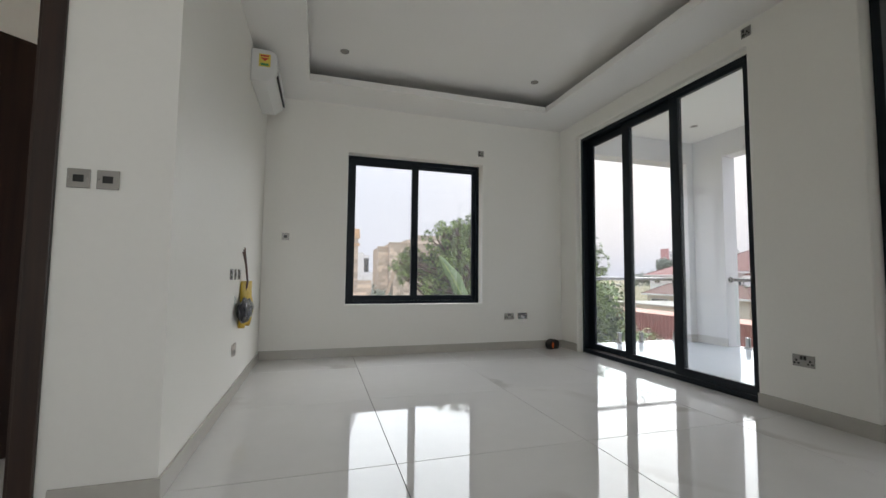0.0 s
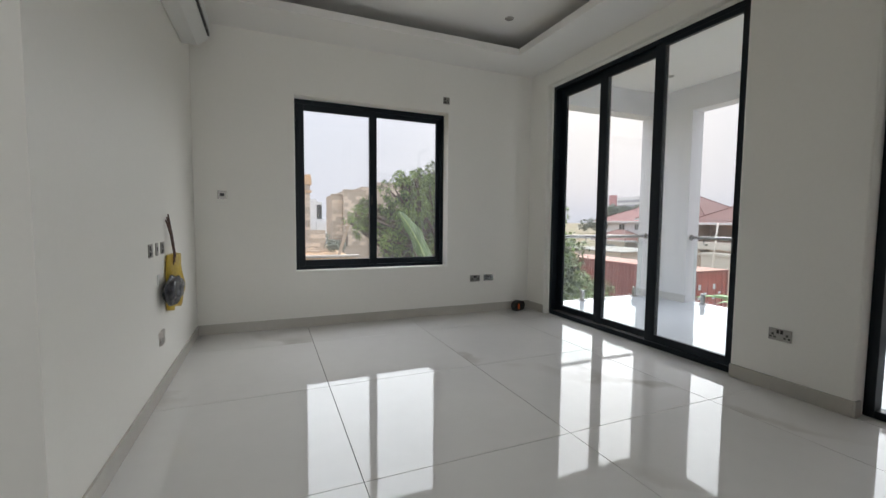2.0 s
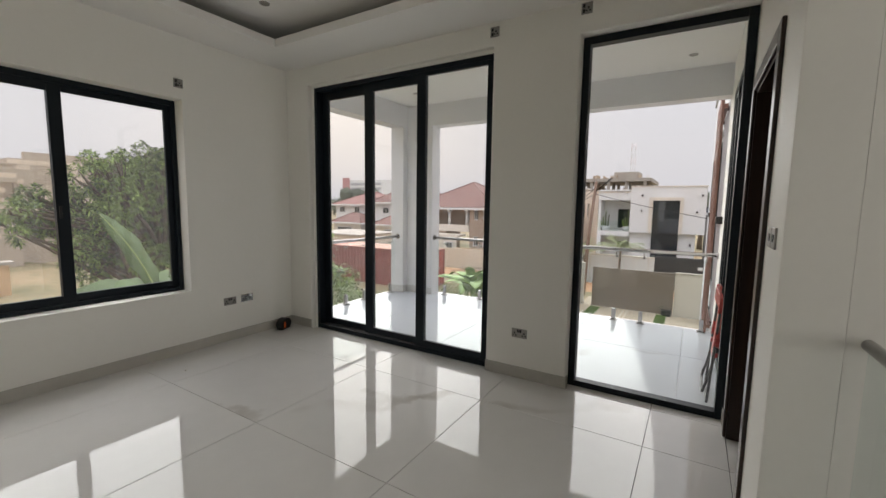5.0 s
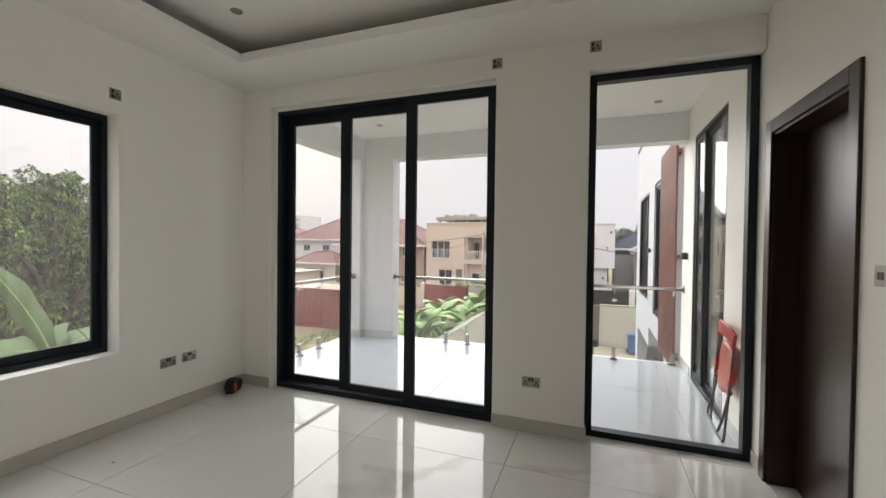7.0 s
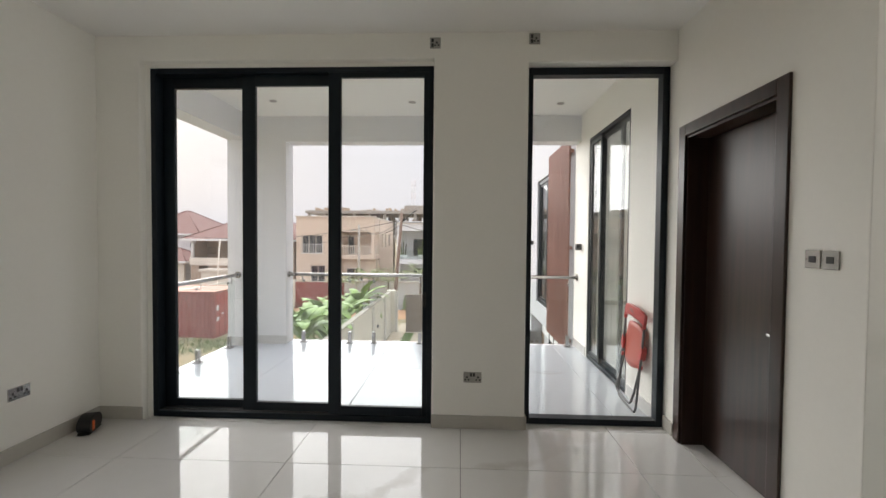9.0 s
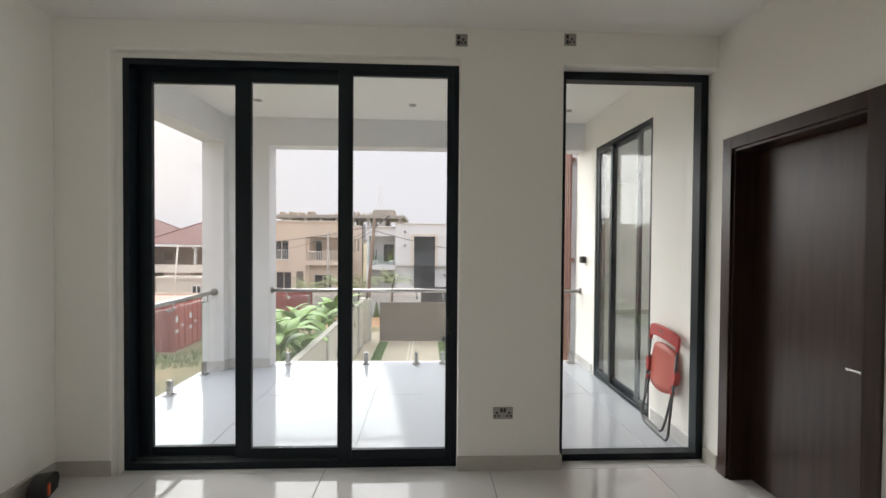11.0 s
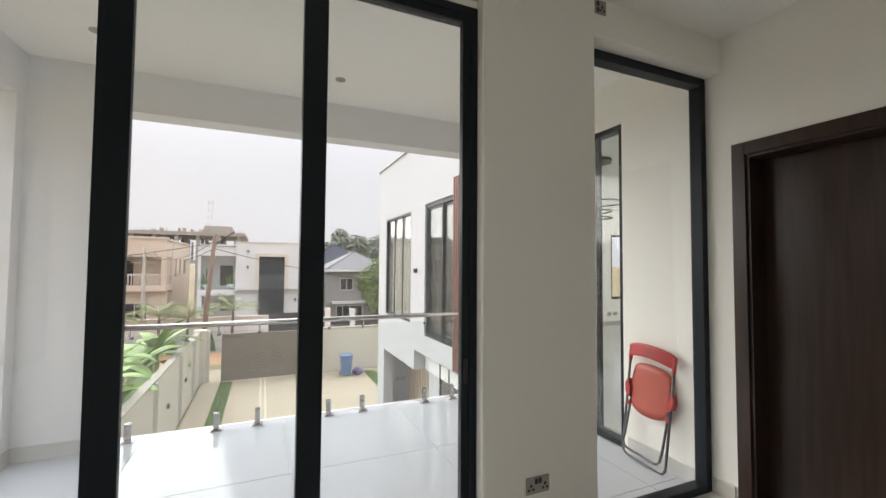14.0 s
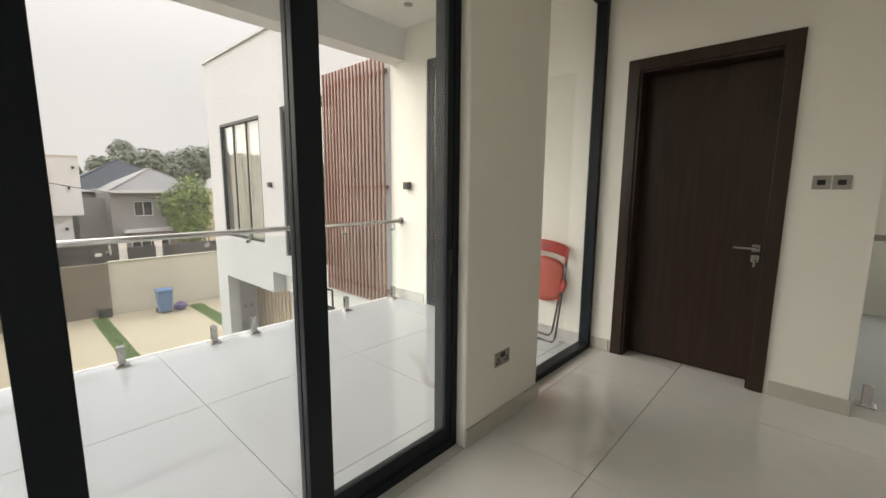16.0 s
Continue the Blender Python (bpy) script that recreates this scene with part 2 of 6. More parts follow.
M["leaf"] = shader("tree_leaf", (0.21, 0.29, 0.07), 0.5, var=0.4, scale=1.1, fine=5, bump=0.0, island=True, hue=(0.055, 0.095, 0.022))
# leaf green paled and greyed, with distance haze mixed into the colour
M["leaf_hazed"] = shader("hazed_leaf", (0.19, 0.215, 0.165), 0.8, var=0.25, scale=0.4, fine=3, bump=0.0, island=True)
M["banana"] = shader("banana_leaf", (0.095, 0.155, 0.045), 0.65, var=0.3, scale=2, fine=30, bump=0.3, bump_dist=0.01, island=True)
M["banana_young"] = shader("young_banana_leaf", (0.22, 0.34, 0.075), 0.5, var=0.3, scale=2, fine=30, bump=0.3, bump_dist=0.01, island=True)
M["banana_rib"] = shader("banana_rib", (0.34, 0.42, 0.14), 0.5)
M["dead_leaf"] = shader("dead_banana_leaf", (0.42, 0.27, 0.14), 0.8, var=0.25)
M["bark"] = shader("bark", (0.13, 0.10, 0.07), 0.9, var=0.3, scale=4, fine=25, bump=0.6, bump_dist=0.03)
M["palm"] = shader("palm_leaflet", (0.24, 0.29, 0.12), 0.55, var=0.3, island=True, bump=0.0)
M["peach"] = shader("peach_render", (0.68, 0.56, 0.45), 0.8, var=0.06, scale=0.4, fine=8, bump=0.15)
M["cream"] = shader("cream_trim", (0.68, 0.62, 0.54), 0.7, var=0.05)
M["tan"] = shader("tan_house_render", (0.40, 0.305, 0.235), 0.85, var=0.08, scale=0.5, fine=8, bump=0.1)
M["white_house"] = shader("white_house_render", (0.74, 0.74, 0.74), 0.75, var=0.04, scale=0.4, fine=8, bump=0.1)
M["rooftile"] = roofing("maroon_roof_tiles", (0.185, 0.088, 0.07))
M["rooftile2"] = roofing("red_roof_tiles", (0.24, 0.10, 0.08))
M["roofmetal"] = roofing("grey_roof_sheets", (0.215, 0.215, 0.22), 0.5, "Y")
M["roofblue"] = shader("dark_blue_roof_sheets", (0.03, 0.038, 0.055), 0.75)
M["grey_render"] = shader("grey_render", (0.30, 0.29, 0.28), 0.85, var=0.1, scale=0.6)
M["concrete"] = shader("raw_concrete", (0.40, 0.36, 0.31), 0.9, var=0.15, scale=0.8, fine=12, bump=0.3)
M["block"] = shader("sandcrete_block", (0.60, 0.51, 0.40), 0.92, var=0.2, scale=0.8, fine=14, bump=0.4, bump_dist=0.01, obj=0.9)
M["mortar"] = shader("block_mortar", (0.50, 0.42, 0.335), 0.95, var=0.15, scale=1.2)
M["orange_wall"] = shader("orange_earth_wall", (0.64, 0.44, 0.26), 0.92, var=0.14, scale=0.9, fine=9, bump=0.4, bump_dist=0.02)
M["container"] = shader("maroon_container_paint", (0.29, 0.085, 0.07), 0.55, var=0.12, scale=0.9, fine=12, bump=0.1)
M["container_roof"] = shader("pink_container_roof", (0.52, 0.26, 0.19), 0.7, var=0.12)
M["container_red"] = shader("red_container_paint", (0.42, 0.10, 0.075), 0.55, var=0.12, scale=1.5)
M["blue_bin"] = shader("blue_bin_plastic", (0.09, 0.17, 0.33), 0.45, var=0.08)
M["purple"] = shader("purple_bag", (0.12, 0.08, 0.22), 0.4)
M["pole_wood"] = shader("brown_pole_wood", (0.20, 0.13, 0.095), 0.85, var=0.2, scale=3, fine=30)
M["black_gate"] = shader("black_gate_metal", (0.03, 0.03, 0.035), 0.45)
M["maroon_gate"] = shader("maroon_gate_metal", (0.25, 0.045, 0.04), 0.5, var=0.08)
M["label"] = shader("yellow_label", (0.75, 0.62, 0.10), 0.5, var=0.1)
M["label_red"] = shader("label_red_print", (0.55, 0.06, 0.04), 0.5)
M["label_green"] = shader("label_green_print", (0.08, 0.32, 0.10), 0.5)
# mast's red washed out towards white; far haze is in the colour
M["hazed_mast_red"] = shader("hazed_mast_red", (0.72, 0.60, 0.60), 0.6)
M["curtain"] = shader("pale_curtain", (0.74, 0.70, 0.62), 0.9, var=0.04)
# outside white, darkened to offset too much light on the wing
M["wing_dimmed"] = shader("dimmed_cool_white_render", (0.49, 0.49, 0.51), 0.85, var=0.03, scale=0.5, fine=25, bump=0.1)
M["hole"] = shader("chipped_plaster", (0.58, 0.54, 0.49), 0.95, var=0.3, scale=30, fine=120, bump=0.6, bump_dist=0.006)
M["lens"] = shader("lamp_lens", (0.30, 0.28, 0.25), 0.3)
M["frosted"] = shader("grey_green_frosted_glass", (0.20, 0.27, 0.24), 0.25, var=0.05, scale=0.8, bump=0.0)
# office block's red and window colours, both lightened to imitate haze
M["hazed_red"] = shader("hazed_red_panel", (0.50, 0.27, 0.27), 0.8)
M["hazed_band"] = shader("hazed_window_band", (0.42, 0.43, 0.46), 0.4)
M["plank"] = shader("weathered_plank", (0.42, 0.33, 0.24), 0.9, var=0.2, obj=0.5)


# ---- builders ----
def bx(bm, x0, x1, y0, y1, z0, z1, bev=0.0, seg=2):
    vs = [bm.verts.new((x, y, z)) for z in (z0, z1) for y in (y0, y1) for x in (x0, x1)]
    fs = [bm.faces.new([vs[i] for i in f]) for f in ((0, 2, 3, 1), (4, 5, 7, 6), (0, 1, 5, 4), (2, 6, 7, 3), (1, 3, 7, 5), (0, 4, 6, 2))]
    if bev:
        es = list({e for f in fs for e in f.edges})
        bmesh.ops.bevel(bm, geom=es, offset=bev, segments=seg, affect="EDGES", profile=0.5)
    return vs


def tube(bm, pts, r, seg=10, r1=None, caps=True):
    pts = [Vector(p) for p in pts]
    rings = []
    for i, p in enumerate(pts):
        d = (pts[min(i + 1, len(pts) - 1)] - pts[max(i - 1, 0)]).normalized()
        side = d.cross(Vector((0, 0, 1)) if abs(d.z) < 0.9 else Vector((1, 0, 0))).normalized()
        up = side.cross(d)
        rr = r if r1 is None else r + (r1 - r) * i / (len(pts) - 1)
        rings.append([bm.verts.new(p + rr * (math.cos(a) * side + math.sin(a) * up)) for a in [2 * math.pi * k / seg for k in range(seg)]])
    for a, b in zip(rings, rings[1:]):
        for k in range(seg):
            bm.faces.new((a[k], a[(k + 1) % seg], b[(k + 1) % seg], b[k])).smooth = True
    if caps:
        bm.faces.new(rings[0][::-1]), bm.faces.new(rings[-1])
    return rings


def arc(p, q, c, n=6):
    p, q, c = Vector(p), Vector(q), Vector(c)
    return [(1 - s) ** 2 * p + 2 * s * (1 - s) * c + s * s * q for s in [k / n for k in range(n + 1)]]


def poly(bm, pts, axis, a0, a1):
    """A flat outline in the plane across the axis, made thick from a0 to a1."""
    def at(u, v, a):
        return {"x": (a, u, v), "y": (u, a, v), "z": (u, v, a)}[axis]
    lo, hi = [bm.verts.new(at(u, v, a0)) for u, v in pts], [bm.verts.new(at(u, v, a1)) for u, v in pts]
    bm.faces.new(lo), bm.faces.new(hi[::-1])
    for k in range(len(pts)):
        bm.faces.new((lo[k], hi[k], hi[(k + 1) % len(pts)], lo[(k + 1) % len(pts)]))


def wall(bm, axis, c0, c1, u0, u1, z0, z1, holes=()):
    """A wall across the axis from c0 to c1, with openings (u0, u1, z0, z1) right through it."""
    us = sorted({u0, u1, *[min(max(h[i], u0), u1) for h in holes for i in (0, 1)]})
    zs = sorted({z0, z1, *[min(max(h[i], z0), z1) for h in holes for i in (2, 3)]})
    vert = {}

    def v(i, j, s):
        if (i, j, s) not in vert:
            c = (c0, c1)[s]
            vert[i, j, s] = bm.verts.new((c, us[i], zs[j]) if axis == "x" else (us[i], c, zs[j]))
        return vert[i, j, s]

    def full(i, j):
        if not (0 <= i < len(us) - 1 and 0 <= j < len(zs) - 1):
            return False
        u, z = (us[i] + us[i + 1]) / 2, (zs[j] + zs[j + 1]) / 2
        return not any(h[0] < u < h[1] and h[2] < z < h[3] for h in holes)
    for i in range(len(us) - 1):
        for j in range(len(zs) - 1):
            if not full(i, j):
                continue
            for s in (0, 1):
                bm.faces.new((v(i, j, s), v(i + 1, j, s), v(i + 1, j + 1, s), v(i, j + 1, s)))
            for di, dj, a, b in ((-1, 0, (i, j), (i, j + 1)), (1, 0, (i + 1, j), (i + 1, j + 1)), (0, -1, (i, j), (i + 1, j)), (0, 1, (i, j + 1), (i + 1, j + 1))):
                if not full(i + di, j + dj):
                    bm.faces.new((v(*a, 0), v(*b, 0), v(*b, 1), v(*a, 1)))


def part(name, bm, material, parent=None, label="", kind="", category="", bevel=0.0, smooth=False):
    mesh = bpy.data.meshes.new(name)
    bmesh.ops.recalc_face_normals(bm, faces=bm.faces)
    bm.to_mesh(mesh)
    bm.free()
    mesh.materials.append(M[material])
    if smooth:
        mesh.shade_smooth()
    ob = new(name, mesh)
    if bevel:
        mod = ob.modifiers.new("soft_edges", "BEVEL")
        mod.width, mod.segments, mod.limit_method, mod.angle_limit = bevel, 3, "ANGLE", radians(40)
    ob.parent = parent
    return tagged(ob, label, category, "", kind)


def raw(name, verts, faces, material, parent=None, label="", kind="", category=""):
    mesh = bpy.data.meshes.new(name)
    mesh.from_pydata(verts, [], faces)
    mesh.materials.append(M[material])
    ob = new(name, mesh)
    ob.parent = parent
    return tagged(ob, label, category, "", kind)


def thing(name, at, label, category, group="", turn=0.0):
    ob = new(name)
    ob.empty_display_size = 0.2
    ob.matrix_world = pose(*at, 0, 0, turn)
    return tagged(ob, label, category, group)


def B():
    return bmesh.new()


def boxes(*rows, bev=0.0):
    bm = B()
    for r in rows:
        bx(bm, *r, bev=bev)
    return bm


# ---- the room's plan ----
XW, XE, YS, YN = -0.20, 3.89, 1.50, 6.24
YP = 3.10
T = 0.22
XF, XP = 3.95, 4.0
SL = (3.42, 5.82, 2.96)
PN = (1.50, 2.66, 2.96)
WN = (0.785, 2.635, 0.635, 2.59)
SOFF, TOPC, ROOF = 3.20, 3.42, 3.62
XB, YB = 6.70, 6.52

s = dict(kind="structure")
bm = B()
wall(bm, "y", YN, YN + T, XW, XE, -0.3, ROOF, [WN])
part("wall_north", bm, "wall", bevel=0.006, **s)
bm = B()
wall(bm, "x", XE, XE + T, YS - 0.002, YN + T, -0.3, ROOF, [(SL[0], SL[1] + 0.045, -0.3, SL[2] + 0.035), (PN[0] - 0.01, PN[1], -0.3, PN[2])])
part("wall_east", bm, "wall", bevel=0.012, **s)
part("wall_east_rebate", boxes((XF + 0.001, XE + T - 0.001, SL[1] + 0.0005, SL[1] + 0.0445, -0.3, SL[2] + 0.0345), (XF + 0.001, XE + T - 0.001, SL[0] + 0.001, SL[1] + 0.0004, SL[2] + 0.0005, SL[2] + 0.0345)), "wall", **s)
bm = B()
wall(bm, "x", XW - T, XW, YP + 0.15, YN + T, -0.3, ROOF)
part("wall_west", bm, "wall", **s)
bm = B()
wall(bm, "y", YP, YP + 0.15, -3.0, XW, -0.3, ROOF, [(-1.72, -0.72, -0.3, 2.36)])
part("wall_entry", bm, "wall", **s)
bm = B()
wall(bm, "y", YS - 0.20, YS, 2.33, XE + T, -0.3, ROOF, [(2.83, 3.745, -0.3, 2.345)])
part("wall_south", bm, "wall", bevel=0.004, **s)
# hall behind the start, stairwell and closing walls
# the opening in this wall is added for the hall fill lamp
bm = B()
wall(bm, "y", -3.4, -3.2, -3.0, 3.86, -3.3, ROOF, [(-0.9, 1.3, 0.7, 2.7)])
part("wall_hall_south", bm, "wall", **s)
bm = B()
wall(bm, "x", -3.2, -3.0, -3.4, YN + T, -3.3, ROOF)
part("wall_hall_west", bm, "wall", **s)
bm = B()
wall(bm, "x", 3.86, 4.02, -7.2, YS - 0.20, -3.3, ROOF)
part("wall_hall_east", bm, "wall", **s)
# walls added behind the brown door to keep hall light out of its gap
part("wall_closet", boxes((2.45, 3.86, 0.2, 0.3, -0.012, SOFF), (2.33, 2.45, 0.2, YS - 0.20, -0.012, SOFF)), "wall", **s)
bm = B()
wall(bm, "y", YN, YN + T, -3.0, XW - T, -0.3, ROOF, [(-2.7, -1.0, 0.9, 2.59)])
part("wall_side_room", bm, "wall", **s)

# floor slab and ceilings
part("floor", boxes((-3.0, XE, YS, YN, -0.20, -0.012), (-3.0, 1.35, -3.2, YS, -0.20, -0.012), (1.35, 3.86, 1.28, YS, -0.20, -0.012), (XE, XE + T - 0.001, SL[0], SL[1], -0.2, -0.012), (XE, XE + T - 0.001, PN[0], PN[1], -0.2, -0.012)), "grout", **s)
floor_ob = bpy.data.objects["floor"]
TX0, TX1, TY0, TY1 = 0.30, 3.30, 1.95, 5.66
bm = B()
for r in ((-3.0, TX0, YP + 0.15, YN), (TX1, XE, YS, YN), (TX0, TX1, YS, TY0), (TX0, TX1, TY1, YN)):
    bx(bm, *r, SOFF, SOFF + 0.08)
bx(bm, -3.0, XE + T, -3.2, YS, SOFF, SOFF + 0.08)
bx(bm, -3.0, TX0, YS, YP + 0.15, SOFF, SOFF + 0.08)
part("ceiling_soffit", bm, "ceiling", **s)
part("ceiling", boxes((XW + 0.05, XE - 0.02, YS + 0.02, YN - 0.02, TOPC, ROOF)), "ceiling", **s)
part("roof_slab", boxes((-3.2, XB + 0.02, -3.4, YB, ROOF, ROOF + 0.2)), "ext", **s)

# skirting tiles
H = 0.105
bm = B()
bx(bm, XW, XE, YN - 0.014, YN, 0, H, bev=0.003)
bx(bm, XW, XW + 0.014, YP, YN - 0.014, 0, H, bev=0.003)
bx(bm, -0.60, XW + 0.014, YP - 0.014, YP, 0, H, bev=0.003)
bx(bm, XE - 0.014, XE, SL[1] + 0.045, YN - 0.014, 0, H, bev=0.003)
bx(bm, XE - 0.014, XE, PN[1], SL[0], 0, H, bev=0.003)
bx(bm, XE - 0.014, XF, PN[1] - 0.014, PN[1], 0, H, bev=0.003)
bx(bm, 3.84, XE + 0.1, YS, YS + 0.014, 0, H, bev=0.003)
bx(bm, 2.33, 2.73, YS, YS + 0.014, 0, H, bev=0.003)
bx(bm, 2.316, 2.33, YS - 0.20, YS + 0.014, 0, H, bev=0.003)
part("baseboard", bm, "skirting", **s)


# ---- windows and doors of the room ----
def bar(bm, axis, c0, c1, u0, u1, z0, z1, bev=0.003):
    if axis == "x":
        bx(bm, c0, c1, u0, u1, z0, z1, bev=bev)
    else:
        bx(bm, u0, u1, c0, c1, z0, z1, bev=bev)


def frame_bars(axis, c0, c1, u0, u1, z0, z1, side, top, low):
    bm = B()
    bar(bm, axis, c0, c1, u0, u0 + side, z0, z1)
    bar(bm, axis, c0, c1, u1 - side, u1, z0, z1)
    bar(bm, axis, c0, c1, u0 + side, u1 - side, z1 - top, z1)
    bar(bm, axis, c0, c1, u0 + side, u1 - side, z0, z0 + low)
    return bm


def sash(parent, name, axis, c, u0, u1, z0, z1, w=0.045, mat="glass", frame="black", thick=0.035, far=None, low=None):
    far, low = far or w, low or w
    bm = B()
    bar(bm, axis, c, c + thick, u0, u0 + w, z0, z1)
    bar(bm, axis, c, c + thick, u1 - far, u1, z0, z1)
    bar(bm, axis, c, c + thick, u0 + w, u1 - far, z1 - min(w, far), z1)
    bar(bm, axis, c, c + thick, u0 + w, u1 - far, z0, z0 + low)
    sa = part(name, bm, frame, parent)
    bm = B()
    bar(bm, axis, c + thick / 2 - 0.004, c + thick / 2 + 0.004, u0 + w - 0.006, u1 - far + 0.006, z0 + low - 0.006, z1 - min(w, far) + 0.006, bev=0)
    g = part("pane", bm, mat, sa, "clear glass pane")
    g.visible_shadow = False
    return sa


win = thing("window_1", (0, 0, 0), "black aluminium sliding window with two clear panes in the white wall", "window")
win["kind"] = "structure"
part("window_frame", frame_bars("y", 6.385, 6.455, WN[0], WN[1], WN[2], WN[3], 0.04, 0.05, 0.045), "black", win)
sash(win, "sash", "y", 6.390, WN[0] + 0.04, 1.745, WN[2] + 0.045, WN[3] - 0.05, w=0.07, far=0.09, thick=0.028)
sash(win, "sash", "y", 6.421, 1.655, WN[1] - 0.04, WN[2] + 0.045, WN[3] - 0.05, w=0.087, far=0.055, low=0.07, thick=0.028)
part("latch", boxes((1.672, 1.69, 6.375, 6.39, 1.42, 1.52), bev=0.003), "dark", win, "small black window latch")
part("window_sill", boxes((WN[0] + 0.002, WN[1] - 0.002, YN - 0.004, 6.384, WN[2], WN[2] + 0.006)), "wall", win)

sw = thing("window_8", (0, 0, 0), "black-framed window of the small side room", "window")
sw["kind"] = "structure"
part("window_frame", frame_bars("y", 6.385, 6.455, -2.7, -1.0, 0.9, 2.59, 0.05, 0.05, 0.05), "black", sw)
part("mullion", boxes((-1.88, -1.82, 6.39, 6.45, 0.95, 2.54)), "black", sw)

sl = thing("door_1", (0, 0, 0), "tall three-panel sliding glass door in a black aluminium frame, closed", "glass door")
sl["kind"] = "structure"
part("door_frame", frame_bars("x", XF, XF + 0.13, SL[0], SL[1], 0.0, SL[2], 0.045, 0.045, 0.05), "black", sl)
part("track", boxes((XF + 0.03, XF + 0.036, SL[0] + 0.045, SL[1] - 0.045, 0.05, 0.062), (XF + 0.085, XF + 0.091, SL[0] + 0.045, SL[1] - 0.045, 0.05, 0.062)), "chrome", sl, "thin metal track")
sash(sl, "sash", "x", XF + 0.086, 4.96, 5.775, 0.052, 2.915, w=0.095, far=0.10, low=0.075)
sash(sl, "sash", "x", XF + 0.046, 4.21, 5.055, 0.052, 2.915, w=0.09, far=0.115, low=0.075)
sash(sl, "sash", "x", XF + 0.006, 3.465, 4.30, 0.052, 2.915, w=0.04, far=0.105, low=0.075)
part("handle", boxes((XF - 0.006, XF + 0.006, 3.475, 3.495, 0.98, 1.10), bev=0.003), "dark", sl, "small black recessed latch")

pn = thing("window_2", (0, 0, 0), "tall fixed glass pane in a narrow black aluminium frame", "window")
pn["kind"] = "structure"
part("window_frame", frame_bars("x", XP, XP + 0.09, PN[0] + 0.004, PN[1], 0.0, PN[2], 0.055, 0.06, 0.05), "black", pn)
g = part("pane", boxes((XP + 0.04, XP + 0.048, PN[0] + 0.055, PN[1] - 0.05, 0.045, PN[2] - 0.055)), "clean_glass", pn, "clear glass pane")
g.visible_shadow = False


def room_door(name, at, turn, wide, high, label, leaf_turn=0.0, handle=True, flip=1):
    """A door in a wall across y: its room side is y = 0, the wall goes to y = -0.16; x from 0 to wide."""
    d = thing(name, at, label, "door", turn=turn)
    d["kind"] = "structure"
    a = 0.075
    bm = B()
    bx(bm, -a, 0.012, 0.0, 0.018, 0, high + a, bev=0.004)
    bx(bm, wide - 0.012, wide + a, 0.0, 0.018, 0, high + a, bev=0.004)
    bx(bm, 0.012, wide - 0.012, 0.0, 0.018, high - 0.012, high + a, bev=0.004)
    part("architrave", bm, "door", d)
    bm = B()
    bx(bm, 0.0, 0.03, -0.20, 0.0, 0, high)
    bx(bm, wide - 0.03, wide, -0.20, 0.0, 0, high)
    bx(bm, 0.03, wide - 0.03, -0.20, 0.0, high - 0.03, high)
    part("door_jamb", bm, "door", d)
    span = wide - 0.066
    leaf = part("door_leaf", boxes((0 if handle else -span, span if handle else 0, -0.045, 0.0, 0.006, high - 0.0305), bev=0.002), "door", d)
    leaf.matrix_basis = pose(0.033 if handle else wide - 0.033, -0.15, 0, 0, 0, leaf_turn)
    if handle:
        hx = 0.035
        hd = part("handle", boxes((hx - 0.026, hx + 0.026, 0.0, 0.009, 0.975, 1.027), bev=0.002), "chrome", leaf, "brushed steel lever handle on a square rose")
        bm = B()
        tube(bm, [(hx, 0.009, 1.001), (hx, 0.045, 1.001)], 0.009)
        bx(bm, hx - 0.01, hx + 0.135, 0.040, 0.050, 0.993, 1.009, bev=0.003)
        part("lever", bm, "chrome", hd)
        lk = part("lock", boxes((hx - 0.026, hx + 0.026, 0.0, 0.009, 0.90, 0.952), bev=0.002), "chrome", leaf, "square steel lock plate with a key in it")
        bm = B()
        bx(bm, hx - 0.002, hx + 0.002, 0.009, 0.034, 0.913, 0.939)
        bx(bm, hx - 0.009, hx + 0.009, 0.029, 0.032, 0.87, 0.917, bev=0.001)
        part("key", bm, "chrome", lk)
    return d


room_door("door_2", (2.83, YS, 0), 0, 0.915, 2.345, "dark brown wooden room door in a matching frame, closed, steel lever handle and key")
room_door("door_3", (-0.72, YP, 0), 180, 1.00, 2.36, "dark brown wooden door in a deep matching frame, standing ajar", leaf_turn=45, handle=False)


# ---- electrical fittings ----
def plate(name, at, turn, wide, high, label, kinds, mat="plate"):
    """A faceplate on a wall; local x along the wall, y out of it."""
    p = thing(name, at, label, "socket" if "socket" in name else "switch", turn=turn)
    part("faceplate", boxes((-wide / 2, wide / 2, 0.0, 0.008, -high / 2, high / 2), bev=0.0025), mat, p)
    for kind, cx, cz in kinds:
        if kind == "holes":
            part("pin_holes", boxes((cx - 0.007, cx + 0.007, 0.0075, 0.0088, cz + 0.002, cz + 0.018), (cx - 0.021, cx - 0.006, 0.0075, 0.0088, cz - 0.017, cz - 0.005), (cx + 0.006, cx + 0.021, 0.0075, 0.0088, cz - 0.017, cz - 0.005)), "dark", p)
        if kind == "rocker":
            part("rocker", boxes((cx - 0.009, cx + 0.009, 0.0075, 0.011, cz - 0.014, cz + 0.014), bev=0.001), "dark", p)
        if kind == "big":
            part("rocker", boxes((cx - 0.02, cx + 0.02, 0.0075, 0.0105, cz - 0.016, cz + 0.016), bev=0.0015), "dark", p)
        if kind == "screw":
            bm = B()
            tube(bm, [(cx, 0.0078, cz), (cx, 0.0092, cz)], 0.003, 8)
            part("screw", bm, "chrome", p)
    return p


